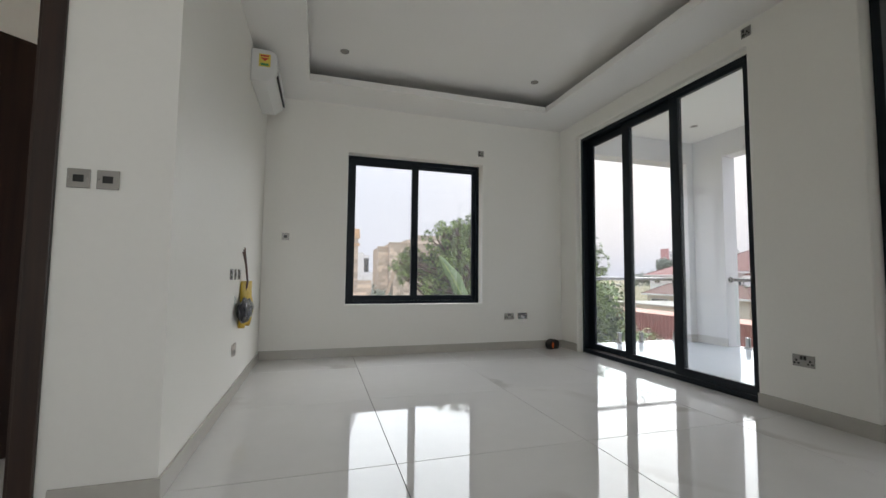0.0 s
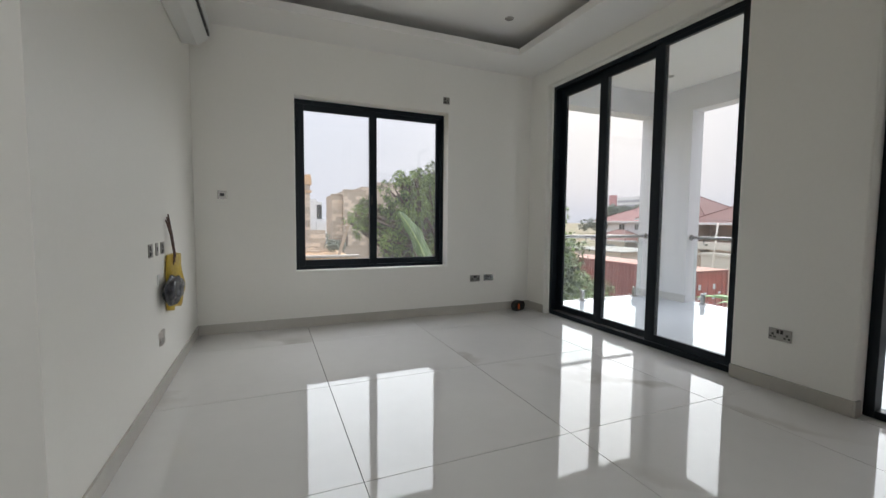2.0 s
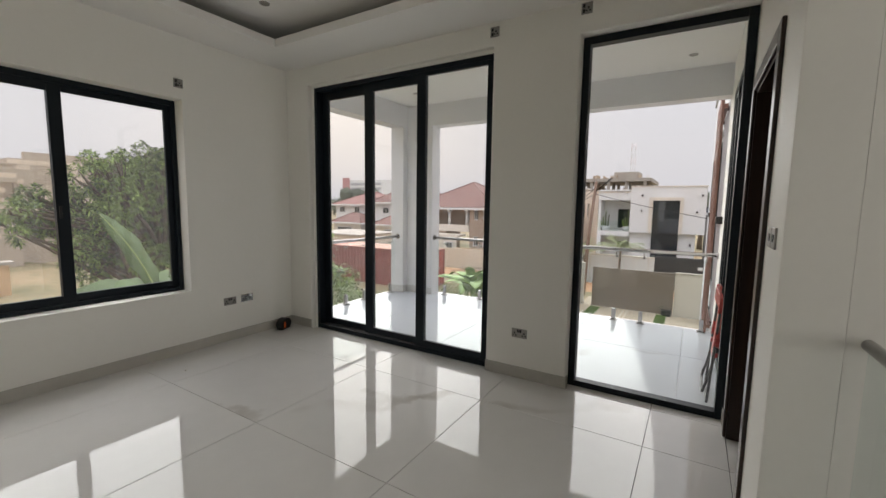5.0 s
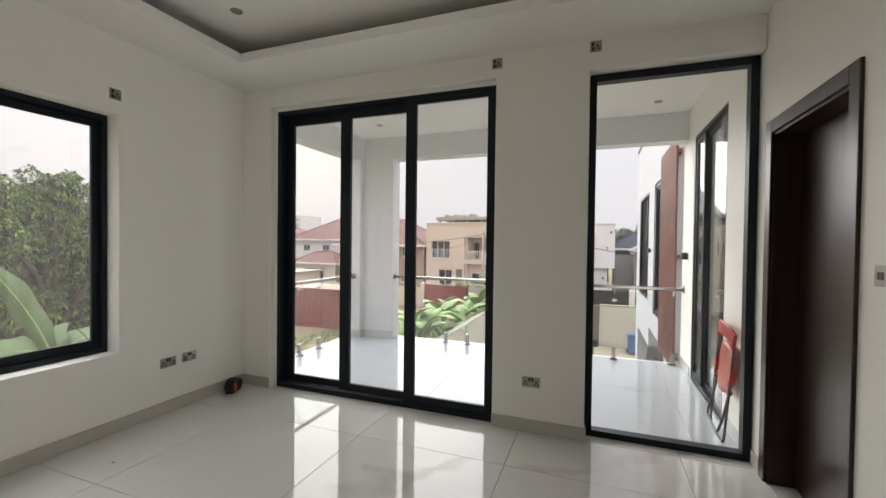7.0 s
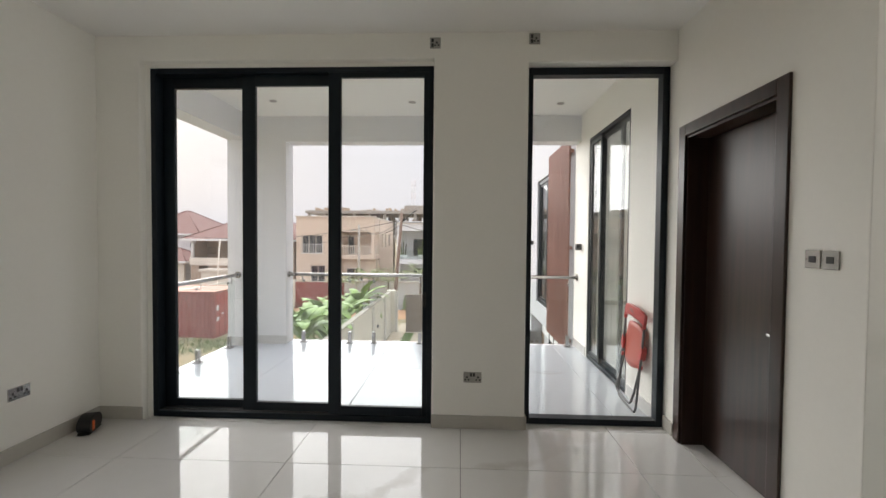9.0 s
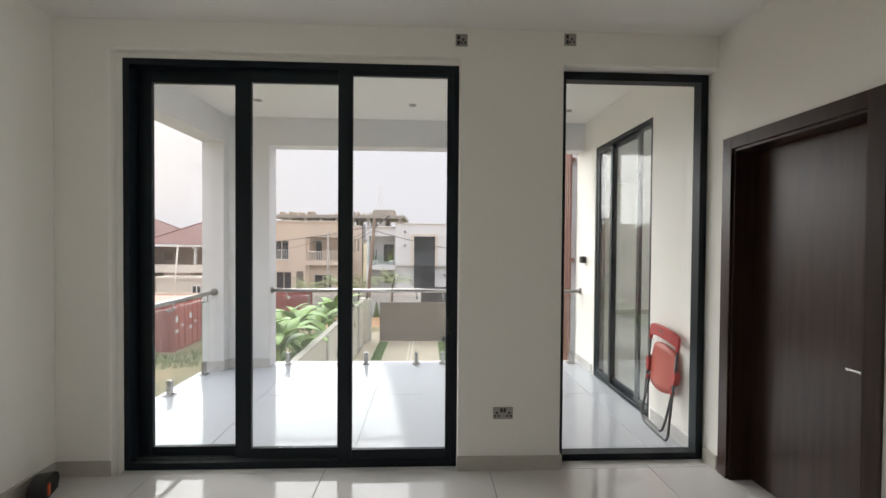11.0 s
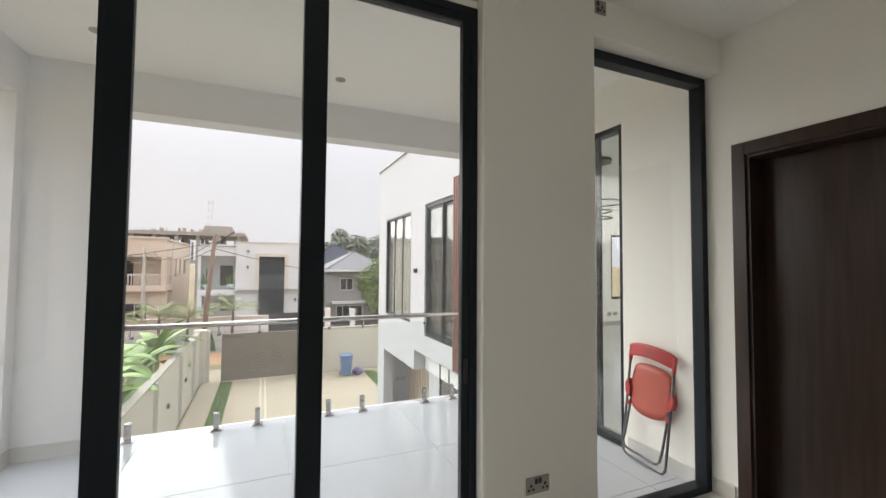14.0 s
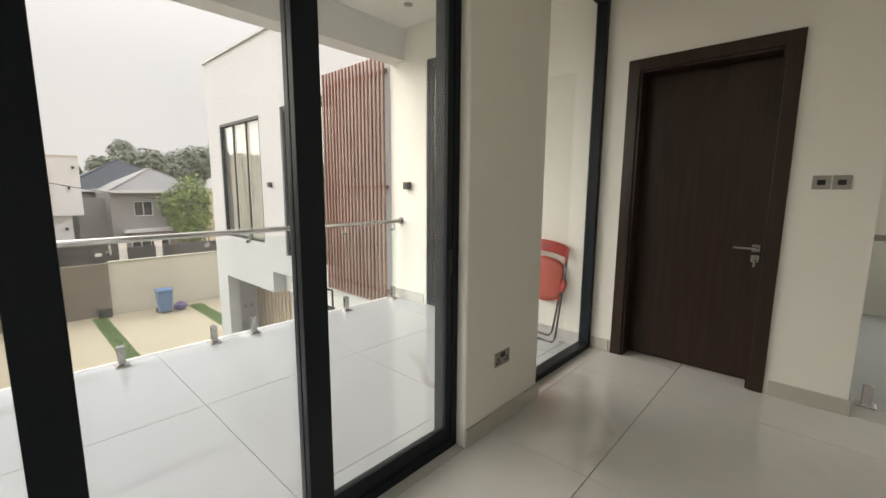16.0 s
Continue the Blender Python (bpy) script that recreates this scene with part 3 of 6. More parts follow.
double = [("holes", -0.045, -0.008), ("holes", 0.045, -0.008), ("rocker", -0.012, 0.022), ("rocker", 0.012, 0.022), ("screw", -0.06, 0.0), ("screw", 0.06, 0.0)]
single = [("holes", -0.012, -0.008), ("rocker", 0.022, 0.018), ("rocker", 0.022, -0.02)]
switch = [("big", 0, 0), ("screw", -0.034, 0), ("screw", 0.034, 0)]
plate("socket", (XE, 3.085, 0.42), 90, 0.146, 0.086, "brushed steel double wall socket low on the white pier", double)
plate("socket", (XE, 3.41, 3.115), 90, 0.086, 0.086, "steel single wall socket high beside the sliding door", single)
plate("socket", (XE, 2.62, 3.14), 90, 0.086, 0.086, "steel single wall socket high above the fixed pane", single)
plate("socket", (2.605, YN, 2.74), 180, 0.086, 0.086, "steel single wall socket high beside the window", single)
plate("socket", (3.045, YN, 0.456), 180, 0.146, 0.086, "dull steel double wall socket below the window", double)
plate("socket", (3.25, YN, 0.46), 180, 0.146, 0.086, "mirror steel double wall socket near the corner", double, "chrome")
plate("switch", (0.06, YN, 1.475), 180, 0.086, 0.086, "steel single switch on the window wall", switch)
plate("socket", (XW, 4.50, 1.01), -90, 0.086, 0.086, "steel socket plate on the side wall", single)
plate("switch", (XW, 4.66, 1.01), -90, 0.050, 0.086, "narrow steel plate on the side wall", [("rocker", 0, 0)])
plate("socket", (XW, 4.82, 1.01), -90, 0.086, 0.086, "steel socket plate beside the hanging cable", single)
plate("switch", (XW, 4.68, 0.80), -90, 0.05, 0.07, "small pale blank box on the side wall", [], "white_plastic")
plate("socket", (10.5, -4.17, 0.30), 90, 0.146, 0.086, "steel double wall socket low in the neighbouring room", double)
plate("socket", (10.5, -4.37, 0.30), 90, 0.146, 0.086, "steel double wall socket low in the neighbouring room", double)
plate("switch", (2.598, YS, 1.466), 0, 0.086, 0.086, "steel single switch beside the brown door", switch)
plate("switch", (2.503, YS, 1.466), 0, 0.086, 0.086, "steel single switch beside the brown door", switch)
plate("switch", (-0.565, YP, 1.43), 180, 0.086, 0.086, "steel single switch at the room's entrance", switch)
plate("switch", (-0.455, YP, 1.43), 180, 0.086, 0.086, "steel single switch at the room's entrance", switch)


def downlight(at, label):
    d = thing("downlight", at, label, "ceiling lamp", "recessed ceiling lamps")
    bm = B()
    n = 20
    rings = [[bm.verts.new((r * math.cos(2 * math.pi * k / n), r * math.sin(2 * math.pi * k / n), z)) for k in range(n)] for r, z in ((0.048, 0.0), (0.046, -0.006), (0.036, -0.006), (0.033, 0.0))]
    for a, b in zip(rings, rings[1:]):
        for k in range(n):
            bm.faces.new((a[k], a[(k + 1) % n], b[(k + 1) % n], b[k]))
    part("ring", bm, "plate", d)
    bm = B()
    tube(bm, [(0, 0, -0.0008), (0, 0, -0.003)], 0.033, 20)
    part("lens", bm, "lens", d, "unlit round lens")


for x in (0.66, 2.95):
    for y in (2.55, 5.33):
        downlight((x, y, TOPC), "small round recessed ceiling lamp, unlit, in the tray ceiling")

# split air conditioner
ac = thing("air_conditioner", (XW, 4.97, 2.82), "white split air conditioner with a yellow label high on the wall", "air conditioner")
bm = B()
outline = [(0, -0.01), (0, 0.30), (0.15, 0.30), (0.20, 0.285), (0.225, 0.25), (0.232, 0.10), (0.21, 0.05), (0.13, -0.01)]
lo = [bm.verts.new((u, -0.0, v)) for u, v in outline]
hi = [bm.verts.new((u, 0.86, v)) for u, v in outline]
bm.faces.new(lo), bm.faces.new(hi[::-1])
for k in range(len(outline)):
    bm.faces.new((lo[k], hi[k], hi[(k + 1) % len(outline)], lo[(k + 1) % len(outline)]))
part("body", bm, "white_plastic", ac, bevel=0.012)
part("air_slot", boxes((0.214, 0.236, 0.07, 0.80, 0.070, 0.088), bev=0.002), "dark", ac, "dark air outlet slot")
bm = B()
bx(bm, 0.228, 0.235, 0.02, 0.84, 0.105, 0.109)
part("panel_seam", bm, "plate", ac)
lab = part("energy_label", boxes((0.07, 0.17, -0.004, -0.0012, 0.13, 0.25)), "label", ac, "yellow energy label")
poly_bm = B()
poly(poly_bm, [(0.085, 0.215), (0.155, 0.215), (0.12, 0.18)], "y", -0.0055, -0.0042)
bx(poly_bm, 0.085, 0.155, -0.0055, -0.0042, 0.225, 0.24)
part("print", poly_bm, "label_red", lab)
part("print", boxes((0.085, 0.155, -0.0055, -0.0042, 0.14, 0.162)), "label_green", lab)

# yellow bag with dark film and cables, hung on the west wall
bag = thing("yellow_bag", (XW, 5.0, 0.55), "crumpled yellow plastic bag hung on the wall with cables coming out", "bag")
bm = B()
cols, rws = 9, 12
vs = []
for side in (0, 1):
    g2 = []
    for j in range(rws + 1):
        v = j / rws
        row = []
        for i in range(cols + 1):
            u = i / cols
            fold = 0.020 * math.sin(u * 19 + 2.1 * v) + 0.012 * math.sin(u * 7 - v * 9)
            edge = 1 - (2 * u - 1) ** 2
            width = 0.24 - 0.04 * v + 0.015 * math.sin(v * 11)
            zz = 0.40 * v if 0 < j else -0.012 * math.sin(u * 16) + 0.014 * u
            xx = 0.008 if side == 0 else 0.02 + 0.05 * edge ** 0.5 * (0.5 + 0.5 * math.sin(math.pi * min(v * 0.9 + 0.12, 1))) + fold * edge
            row.append(bm.verts.new((xx, 0.05 + (u - 0.5) * 2 * width * 0.8, zz)))
        g2.append(row)
    vs.append(g2)
for g2 in vs:
    for j in range(rws):
        for i in range(cols):
            bm.faces.new((g2[j][i], g2[j][i + 1], g2[j + 1][i + 1], g2[j + 1][i])).smooth = True
ring = lambda g2: [g2[0][i] for i in range(cols + 1)] + [g2[j][cols] for j in range(1, rws + 1)] + [g2[rws][i] for i in range(cols - 1, -1, -1)] + [g2[j][0] for j in range(rws - 1, 0, -1)]
r0, r1 = ring(vs[0]), ring(vs[1])
for k in range(len(r0)):
    bm.faces.new((r0[k], r0[(k + 1) % len(r0)], r1[(k + 1) % len(r0)], r1[k]))
part("bag", bm, "yellow", bag)
bm = B()
bmesh.ops.create_icosphere(bm, subdivisions=4, radius=1.0)
for v in bm.verts:
    k = 1 + 0.20 * noise.noise(v.co * 2.2) + 0.08 * noise.noise(v.co * 6)
    v.co = Vector((0.06 + v.co.x * 0.055 * k, -0.15 + v.co.y * 0.20 * k, 0.15 + v.co.z * 0.105 * k))
part("plastic_film", bm, "wrap", bag, "dark shiny film bundle", smooth=True)
for i in range(3):
    bm = B()
    tube(bm, [(0.03 + 0.012 * i, -0.06 + 0.02 * i, 0.18), (0.05, -0.05 + 0.02 * i, 0.40), (0.03, -0.045 + 0.03 * i, 0.55), (0.012 + 0.004 * i, -0.09 + 0.02 * i, 0.66 + 0.02 * i)], 0.005, 8)
    part("cable", bm, "cable", bag)

hole = thing("wall_hole", (XW, 4.72, 0.39), "ragged chipped patch in the white plaster", "wall damage")
bm = B()
for k in range(9):
    a = k * 0.7
    bx(bm, 0.0, 0.006 + 0.004 * (k % 3), 0.09 * math.cos(a) * (k % 4) / 4 - 0.05, 0.09 * math.cos(a) * (k % 4) / 4 + 0.04, 0.03 * math.sin(a) - 0.025, 0.03 * math.sin(a) + 0.02, bev=0.004)
part("patch", bm, "hole", hole)

tape = thing("tape_measure", (3.66, 6.12, 0.0), "black tape measure with an orange stripe lying in the corner", "tape measure", turn=20)
bm = B()
outline = [(0.075 * math.cos(a), 0.0 + 0.062 * math.sin(a) + 0.058) for a in [k * math.pi / 12 for k in range(-3, 16)]] + [(-0.075, 0.004), (0.075, 0.004)]
poly(bm, outline, "y", -0.035, 0.035)
part("case", bm, "dark", tape, bevel=0.008)
part("stripe", boxes((-0.045, -0.02, -0.0385, 0.0385, 0.02, 0.085), bev=0.004), "orange", tape, "orange side stripe")
tape.scale = (1.35, 1.3, 1.15)
part("hook", boxes((0.07, 0.10, -0.012, 0.012, 0.004, 0.012)), "chrome", tape)
for p, q in (((2.30, 5.75), 0.012), ((2.62, 6.02), 0.008)):
    crumb = thing("debris", (*p, 0.0), "small dark crumb of mortar on the floor", "debris")
    bm = B()
    bmesh.ops.create_icosphere(bm, subdivisions=1, radius=q)
    for v in bm.verts:
        v.co.z = v.co.z * 0.6 + q * 0.6
    part("crumb", bm, "hole", crumb)

# glass balustrade beside the stair
bal = thing("stair_balustrade", (2.31, 1.24, 0.0), "frameless glass stair balustrade on steel clamps", "balustrade")
g = part("glass_panel", boxes((-0.72, 0.0, -0.006, 0.006, 0.04, 1.10), bev=0.002), "rail_glass", bal)
g.visible_shadow = False
for cx in (-0.08, -0.60):
    part("clamp", boxes((cx - 0.025, cx + 0.025, -0.022, 0.022, 0.0, 0.14), (cx - 0.05, cx + 0.05, -0.05, 0.05, 0.0, 0.01), bev=0.003), "chrome", bal)
bm = B()
tube(bm, [(-0.74, 0, 1.12), (0.02, 0, 1.12)], 0.021, 12)
part("handrail", bm, "chrome", bal)

# ---- balcony ----
ZB = -0.02
part("balcony_floor", boxes((XE + T, XB + 0.02, YS, YB, -0.30, ZB - 0.012), (XE + T, XB + 0.05, YB, YB + 0.03, -0.30, ZB - 0.004), (XB + 0.02, XB + 0.05, YS + 0.1, YB, -0.30, ZB - 0.004)), "ext", **s)
balcony_ob = bpy.data.objects["balcony_floor"]
bm = B()
wall(bm, "y", YS - 0.2, YS, XE + T, 6.75, -0.6, 4.15, [(4.78, 6.10, -0.6, 2.88)])
part("wall_balcony_south", bm, "wall", bevel=0.006, **s)
CX, CY = 6.47, 6.27
bm = B()
bx(bm, 6.34, CX, CY, YB + 0.02, -0.3, ROOF)
bx(bm, CX, XB + 0.02, 5.74, YB + 0.02, -0.3, ROOF)
part("balcony_column", bm, "ext", **s)
part("balcony_beam_east", boxes((CX, XB + 0.02, YS + 0.001, 5.739, 2.935, ROOF - 0.001)), "ext", **s)
part("balcony_beam_north", boxes((XE + T, 6.339, CY, YB + 0.02, 2.935, ROOF - 0.001)), "ext", **s)
part("balcony_ceiling", boxes((XE + T, CX - 0.001, YS + 0.001, CY - 0.001, 3.30, 3.40)), "ceiling", **s)
bm = B()
bx(bm, 6.33, 6.34, CY - 0.01, YB, ZB, 0.10)
bx(bm, 6.34, CX - 0.01, CY - 0.012, CY, ZB, 0.10)
bx(bm, CX - 0.012, CX, 5.73, CY - 0.012, ZB, 0.10)
bx(bm, XE + T, 4.73, YS, YS + 0.012, ZB, 0.10)
bx(bm, 6.15, 6.70, YS, YS + 0.012, ZB, 0.10)
bx(bm, XE + T, XE + T + 0.012, SL[1], YN + T, ZB, 0.10)
bx(bm, XE + T, XE + T + 0.012, PN[1], SL[0], ZB, 0.10)
part("balcony_baseboard", bm, "skirting_out", **s)
for x, y in ((5.87, 3.83), (5.80, 5.62), (5.95, 1.92)):
    downlight((x, y, 3.30), "small round recessed lamp, unlit, in the balcony ceiling")


def railing(name, label, axis, c, a0, a1, panels, clamps, ends, up=1.02):
    r = thing(name, (0, 0, ZB), label, "balustrade")

    def P(u, w, z):
        return (c + w, u, z) if axis == "x" else (u, c + w, z)
    for u0, u1 in panels:
        bm = B()
        p, q = P(u0 + 0.006, -0.006, 0), P(u1 - 0.006, 0.006, 0)
        bx(bm, min(p[0], q[0]), max(p[0], q[0]), min(p[1], q[1]), max(p[1], q[1]), 0.045, up - 0.075)
        g = part("glass_panel", bm, "rail_glass", r, "clear glass panel")
        g.visible_shadow = False
    for u in clamps:
        bm = B()
        for h, w, z0, z1 in ((0.052, 0.052, 0.0, 0.012), (0.038, 0.036, 0.012, 0.02)):
            p, q = P(u - h, -w, 0), P(u + h, w, 0)
            bx(bm, p[0], q[0], p[1], q[1], z0, z1, bev=0.002)
        for w0, w1 in ((-0.026, -0.008), (0.008, 0.026)):
            p, q = P(u - 0.024, w0, 0), P(u + 0.024, w1, 0)
            bx(bm, p[0], q[0], p[1], q[1], 0.02, 0.165, bev=0.003)
        cl = part("clamp", bm, "chrome", r, "square steel glass clamp on a foot plate")
        for z in (0.06, 0.12):
            bm = B()
            tube(bm, [P(u, -0.027, z), P(u, -0.030, z)], 0.007, 10)
            part("screw", bm, "plate", cl)
        bm = B()
        tube(bm, [P(u, -0.008, up - 0.105), P(u, -0.045, up - 0.105), P(u, -0.045, up - 0.028)], 0.008, 8)
        tube(bm, [P(u, 0.007, up - 0.105), P(u, 0.020, up - 0.105)], 0.018, 12)
        part("bracket", bm, "chrome", r, "small steel bracket under the handrail")
    bm = B()
    tube(bm, [P(a0, -0.045, up), P(a1, -0.045, up)], 0.0255, 18)
    part("handrail", bm, "chrome", r, "round brushed steel handrail")
    for u, d in ends:
        bm = B()
        tube(bm, [P(u, -0.045, up), P(u + d * 0.012, -0.045, up)], 0.048, 20)
        part("end_flange", bm, "chrome", r)
    return r


railing("balcony_railing", "glass balcony balustrade on steel clamps with a round steel handrail", "x", 6.60, YS + 0.02, 5.735,
        [(YS + 0.03, 2.56), (2.56, 3.60), (3.60, 4.66), (4.66, 5.71)], [1.62, 2.34, 2.69, 3.42, 3.78, 4.47, 4.83, 5.53], [(YS, 1), (5.739, -1)])
railing("balcony_railing", "short glass balustrade with a round steel handrail along the balcony's end", "y", 6.43, 4.13, 6.335,
        [(4.14, 5.28), (5.28, 6.32)], [4.36, 5.06, 5.48, 6.17], [(4.11, 1), (6.339, -1)])

# bathroom-side sliding door on the balcony's south wall
od = thing("door_4", (0, 0, 0), "three-panel sliding glass door of the neighbouring room in a dark grey frame", "glass door")
od["kind"] = "structure"
part("door_frame", frame_bars("y", YS - 0.12, YS - 0.005, 4.78, 6.10, ZB, 2.88, 0.035, 0.045, 0.045), "black", od)
sash(od, "sash", "y", YS - 0.050, 5.66, 6.065, 0.03, 2.835, w=0.05, mat="glass")
sash(od, "sash", "y", YS - 0.085, 5.10, 5.72, 0.03, 2.835, w=0.05, mat="glass")
g = part("pane", boxes((4.815, 5.12, YS - 0.03, YS - 0.024, 0.025, 2.835)), "glass", od)
g.visible_shadow = False
part("wall_light", boxes((6.36, 6.45, YS, YS + 0.07, 1.40, 1.49), bev=0.01), "dark", thing("wall_light", (0, 0, 0), "small black cube wall light on the white outer wall", "wall lamp"))
bpy.data.objects["wall_light.001"].name = "lamp_body"

# the large room behind that door
bm = B()
wall(bm, "x", 10.5, 10.57, -7.0, YS - 0.251, -0.6, 3.18, [(-5.6, -4.24, 0.69, 2.46)])
# south opening is added, out of view, to hold the fill lamp
wall(bm, "y", -7.2, -7.0, 4.02, 10.7, -0.6, 3.7, [(6.0, 8.0, 0.9, 2.5)])
wall(bm, "x", 10.57, 10.7, -7.0, -2.601, -0.6, 3.7, [(-5.6, -4.24, 0.69, 2.46)])
part("wall_neighbour_room", bm, "wall", **s)
part("floor_neighbour_room", boxes((4.02, 6.75, YS - 0.25, YS - 0.2, -0.2, 0.0), (4.02, 10.5, -7.0, YS - 0.25, -0.19, 0.0)), "tile", **s)
part("ceiling_neighbour_room", boxes((4.02, 6.75, YS - 0.25, YS - 0.2, 3.1, 3.18), (4.02, 10.5, -7.0, YS - 0.25, 3.1, 3.18)), "ceiling", **s)
part("baseboard_neighbour_room", boxes((10.488, 10.5, -7.0, YS - 0.26, 0.0, 0.1)), "skirting", **s)
# added frame around that opening; nothing of it is in view
w3 = thing("added_back_window", (0, 0, 0), "unseen black-framed window added for the neighbouring room fill lamp", "window")
w3["kind"] = "structure"
part("window_frame", frame_bars("y", -7.16, -7.10, 6.0, 8.0, 0.9, 2.5, 0.05, 0.05, 0.05), "black", w3)
part("mullion", boxes((6.97, 7.03, -7.15, -7.11, 0.95, 2.45)), "black", w3)
w3 = thing("window_7", (0, 0, 0), "black-framed window in the far wall of the neighbouring room", "window")
w3["kind"] = "structure"
part("window_frame", frame_bars("x", 10.53, 10.60, -5.6, -4.24, 0.69, 2.46, 0.07, 0.07, 0.07), "black", w3)
part("mullion", boxes((10.54, 10.59, -4.95, -4.88, 0.76, 2.39)), "black", w3)
gp = thing("glass_partition", (0, 0, 0), "grey-green frosted glass partition standing against the far wall", "partition")
part("panel", boxes((10.44, 10.452, -3.56, -2.88, 0.01, 2.42), (10.44, 10.452, -2.87, -2.2, 0.01, 2.42)), "frosted", gp)
part("rail", boxes((10.43, 10.465, -3.58, -2.18, 2.42, 2.455), (10.43, 10.465, -3.58, -2.18, 2.12, 2.135)), "chrome", gp)
ac2 = thing("air_conditioner", (10.49, -2.0, 2.62), "white split air conditioner high on the neighbouring room's wall", "air conditioner")
part("body", boxes((-0.22, 0.0, -0.95, 0.0, 0.0, 0.30), bev=0.03), "white_plastic", ac2)
part("air_slot", boxes((-0.224, -0.2, -0.88, -0.07, 0.05, 0.065)), "dark", ac2, "dark air outlet slot")
chd = thing("pendant_lamp", (6.5, 0.12, 3.1), "black pendant of three thin hanging rings under a round ceiling plate", "pendant lamp")
bm = B()
tube(bm, [(0, 0, 0), (0, 0, -0.05)], 0.2, 24)
part("ceiling_plate", bm, "dark", chd)
for cx, cy, cz, r in ((0.0, 0.0, -0.62, 0.36), (0.06, 0.05, -0.74, 0.27), (-0.05, 0.02, -0.84, 0.18)):
    bm = B()
    tube(bm, [(cx + r * math.cos(k * math.pi / 16), cy + r * math.sin(k * math.pi / 16), cz) for k in range(33)], 0.012, 6)
    for k in range(3):
        a = k * 2.094
        tube(bm, [(cx + r * math.cos(a), cy + r * math.sin(a), cz), (0.1 * math.cos(a), 0.1 * math.sin(a), -0.05)], 0.0015, 4)
    part("ring", bm, "dark", chd)
# unseen window frame, added around the hall fill lamp
for k, (h0, h1, z0, z1) in enumerate(((-0.9, 1.3, 0.7, 2.7),)):
    hw = thing("added_hall_window", (0, 0, 0), "unseen black-framed window added for the hall fill lamp", "window")
    hw["kind"] = "structure"
    part("window_frame", frame_bars("y", -3.36, -3.30, h0, h1, z0, z1, 0.05, 0.05, 0.05), "black", hw)
part("floor_below", boxes((-3.0, 3.86, -3.2, 1.28, -3.35, -3.3)), "tile", **s)
part("wall_stair_side", boxes((1.25, 1.35, -3.2, 1.28, -3.3, -0.2), (1.35, 3.86, 1.28, YS - 0.20, -3.3, -0.2)), "wall", **s)

# red folding chair leaning on the outer wall
ch = thing("folding_chair", (4.47, YS + 0.10, ZB), "folded red plastic chair with grey tube legs leaning on a wall", "chair")
lean = pose(0, 0, 0, -4.2, 4.5, 0)


def lean_mesh(bm):
    bmesh.ops.transform(bm, matrix=lean, verts=bm.verts)
    return bm


def moulded(bm, half, top, low, y, thick, curve, n=16, rows=7):
    """A moulded slab bowed across its width; half, top and low give its half width, upper and lower edge over u or v."""
    f, b = [], []
    for i in range(n + 1):
        u = 2 * i / n - 1
        z0, z1 = low(u), top(u)
        fr, br = [], []
        for j in range(rows + 1):
            v = j / rows
            x, z, yy = u * half(v), z0 + (z1 - z0) * v, y + curve * (1 - u * u)
            fr.append(bm.verts.new((x, yy + thick / 2, z)))
            br.append(bm.verts.new((x, yy - thick / 2, z)))
        f.append(fr), b.append(br)
    for i in range(n):
        for j in range(rows):
            bm.faces.new((f[i][j], f[i + 1][j], f[i + 1][j + 1], f[i][j + 1])).smooth = True
            bm.faces.new((b[i][j], b[i][j + 1], b[i + 1][j + 1], b[i + 1][j])).smooth = True
        bm.faces.new((f[i][0], b[i][0], b[i + 1][0], f[i + 1][0])), bm.faces.new((f[i][rows], f[i + 1][rows], b[i + 1][rows], b[i][rows]))
    for i in (0, n):
        for j in range(rows):
            bm.faces.new((f[i][j], f[i][j + 1], b[i][j + 1], b[i][j]))


bm = B()
moulded(bm, lambda v: 0.205 + 0.006 * v, lambda u: 0.975 - 0.030 * u * u - 0.016 * u ** 12, lambda u: 0.872 - 0.036 * u * u, 0.0, 0.016, -0.030)
for sx in (-1, 1):
    bx(bm, sx * 0.201 - 0.014, sx * 0.201 + 0.014, -0.014, 0.016, 0.80, 0.935, bev=0.01)
back = part("backrest", lean_mesh(bm), "red", ch, "glossy red curved backrest")
bm = B()
for cx, cz in ((-0.012, 0.930), (0.012, 0.915)):
    bx(bm, cx - 0.028, cx + 0.028, -0.019, -0.0145, cz - 0.004, cz + 0.004, bev=0.002)
    bx(bm, cx - 0.028, cx + 0.028, -0.0245, -0.0225, cz - 0.004, cz + 0.004)
    bx(bm, cx - 0.028, cx + 0.028, -0.040, -0.0375, cz - 0.004, cz + 0.004)
part("slot", lean_mesh(bm), "tube", back)
bm = B()
moulded(bm, lambda v: 0.166 + 0.020 * math.sin(math.pi * v), lambda u: 0.815 - 0.036 * u * u - 0.022 * u ** 10, lambda u: 0.395 + 0.035 * u * u + 0.03 * u ** 10, 0.028, 0.014, -0.016)
part("seat", lean_mesh(bm), "red_seat", ch, "faded red curved seat")
for sx in (-1, 1):
    bm = B()
    poly(bm, [(sx * 0.172, 0.50), (sx * 0.215, 0.53), (sx * 0.226, 0.60), (sx * 0.205, 0.645), (sx * 0.190, 0.60), (sx * 0.176, 0.57)], "y", -0.004, 0.045)
    bx(bm, sx * 0.185 - 0.016, sx * 0.185 + 0.016, 0.0, 0.04, 0.425, 0.465, bev=0.008)
    bmesh.ops.recalc_face_normals(bm, faces=bm.faces)
    part("hinge_bracket", lean_mesh(bm), "red", ch)
bm = B()
w = 0.203
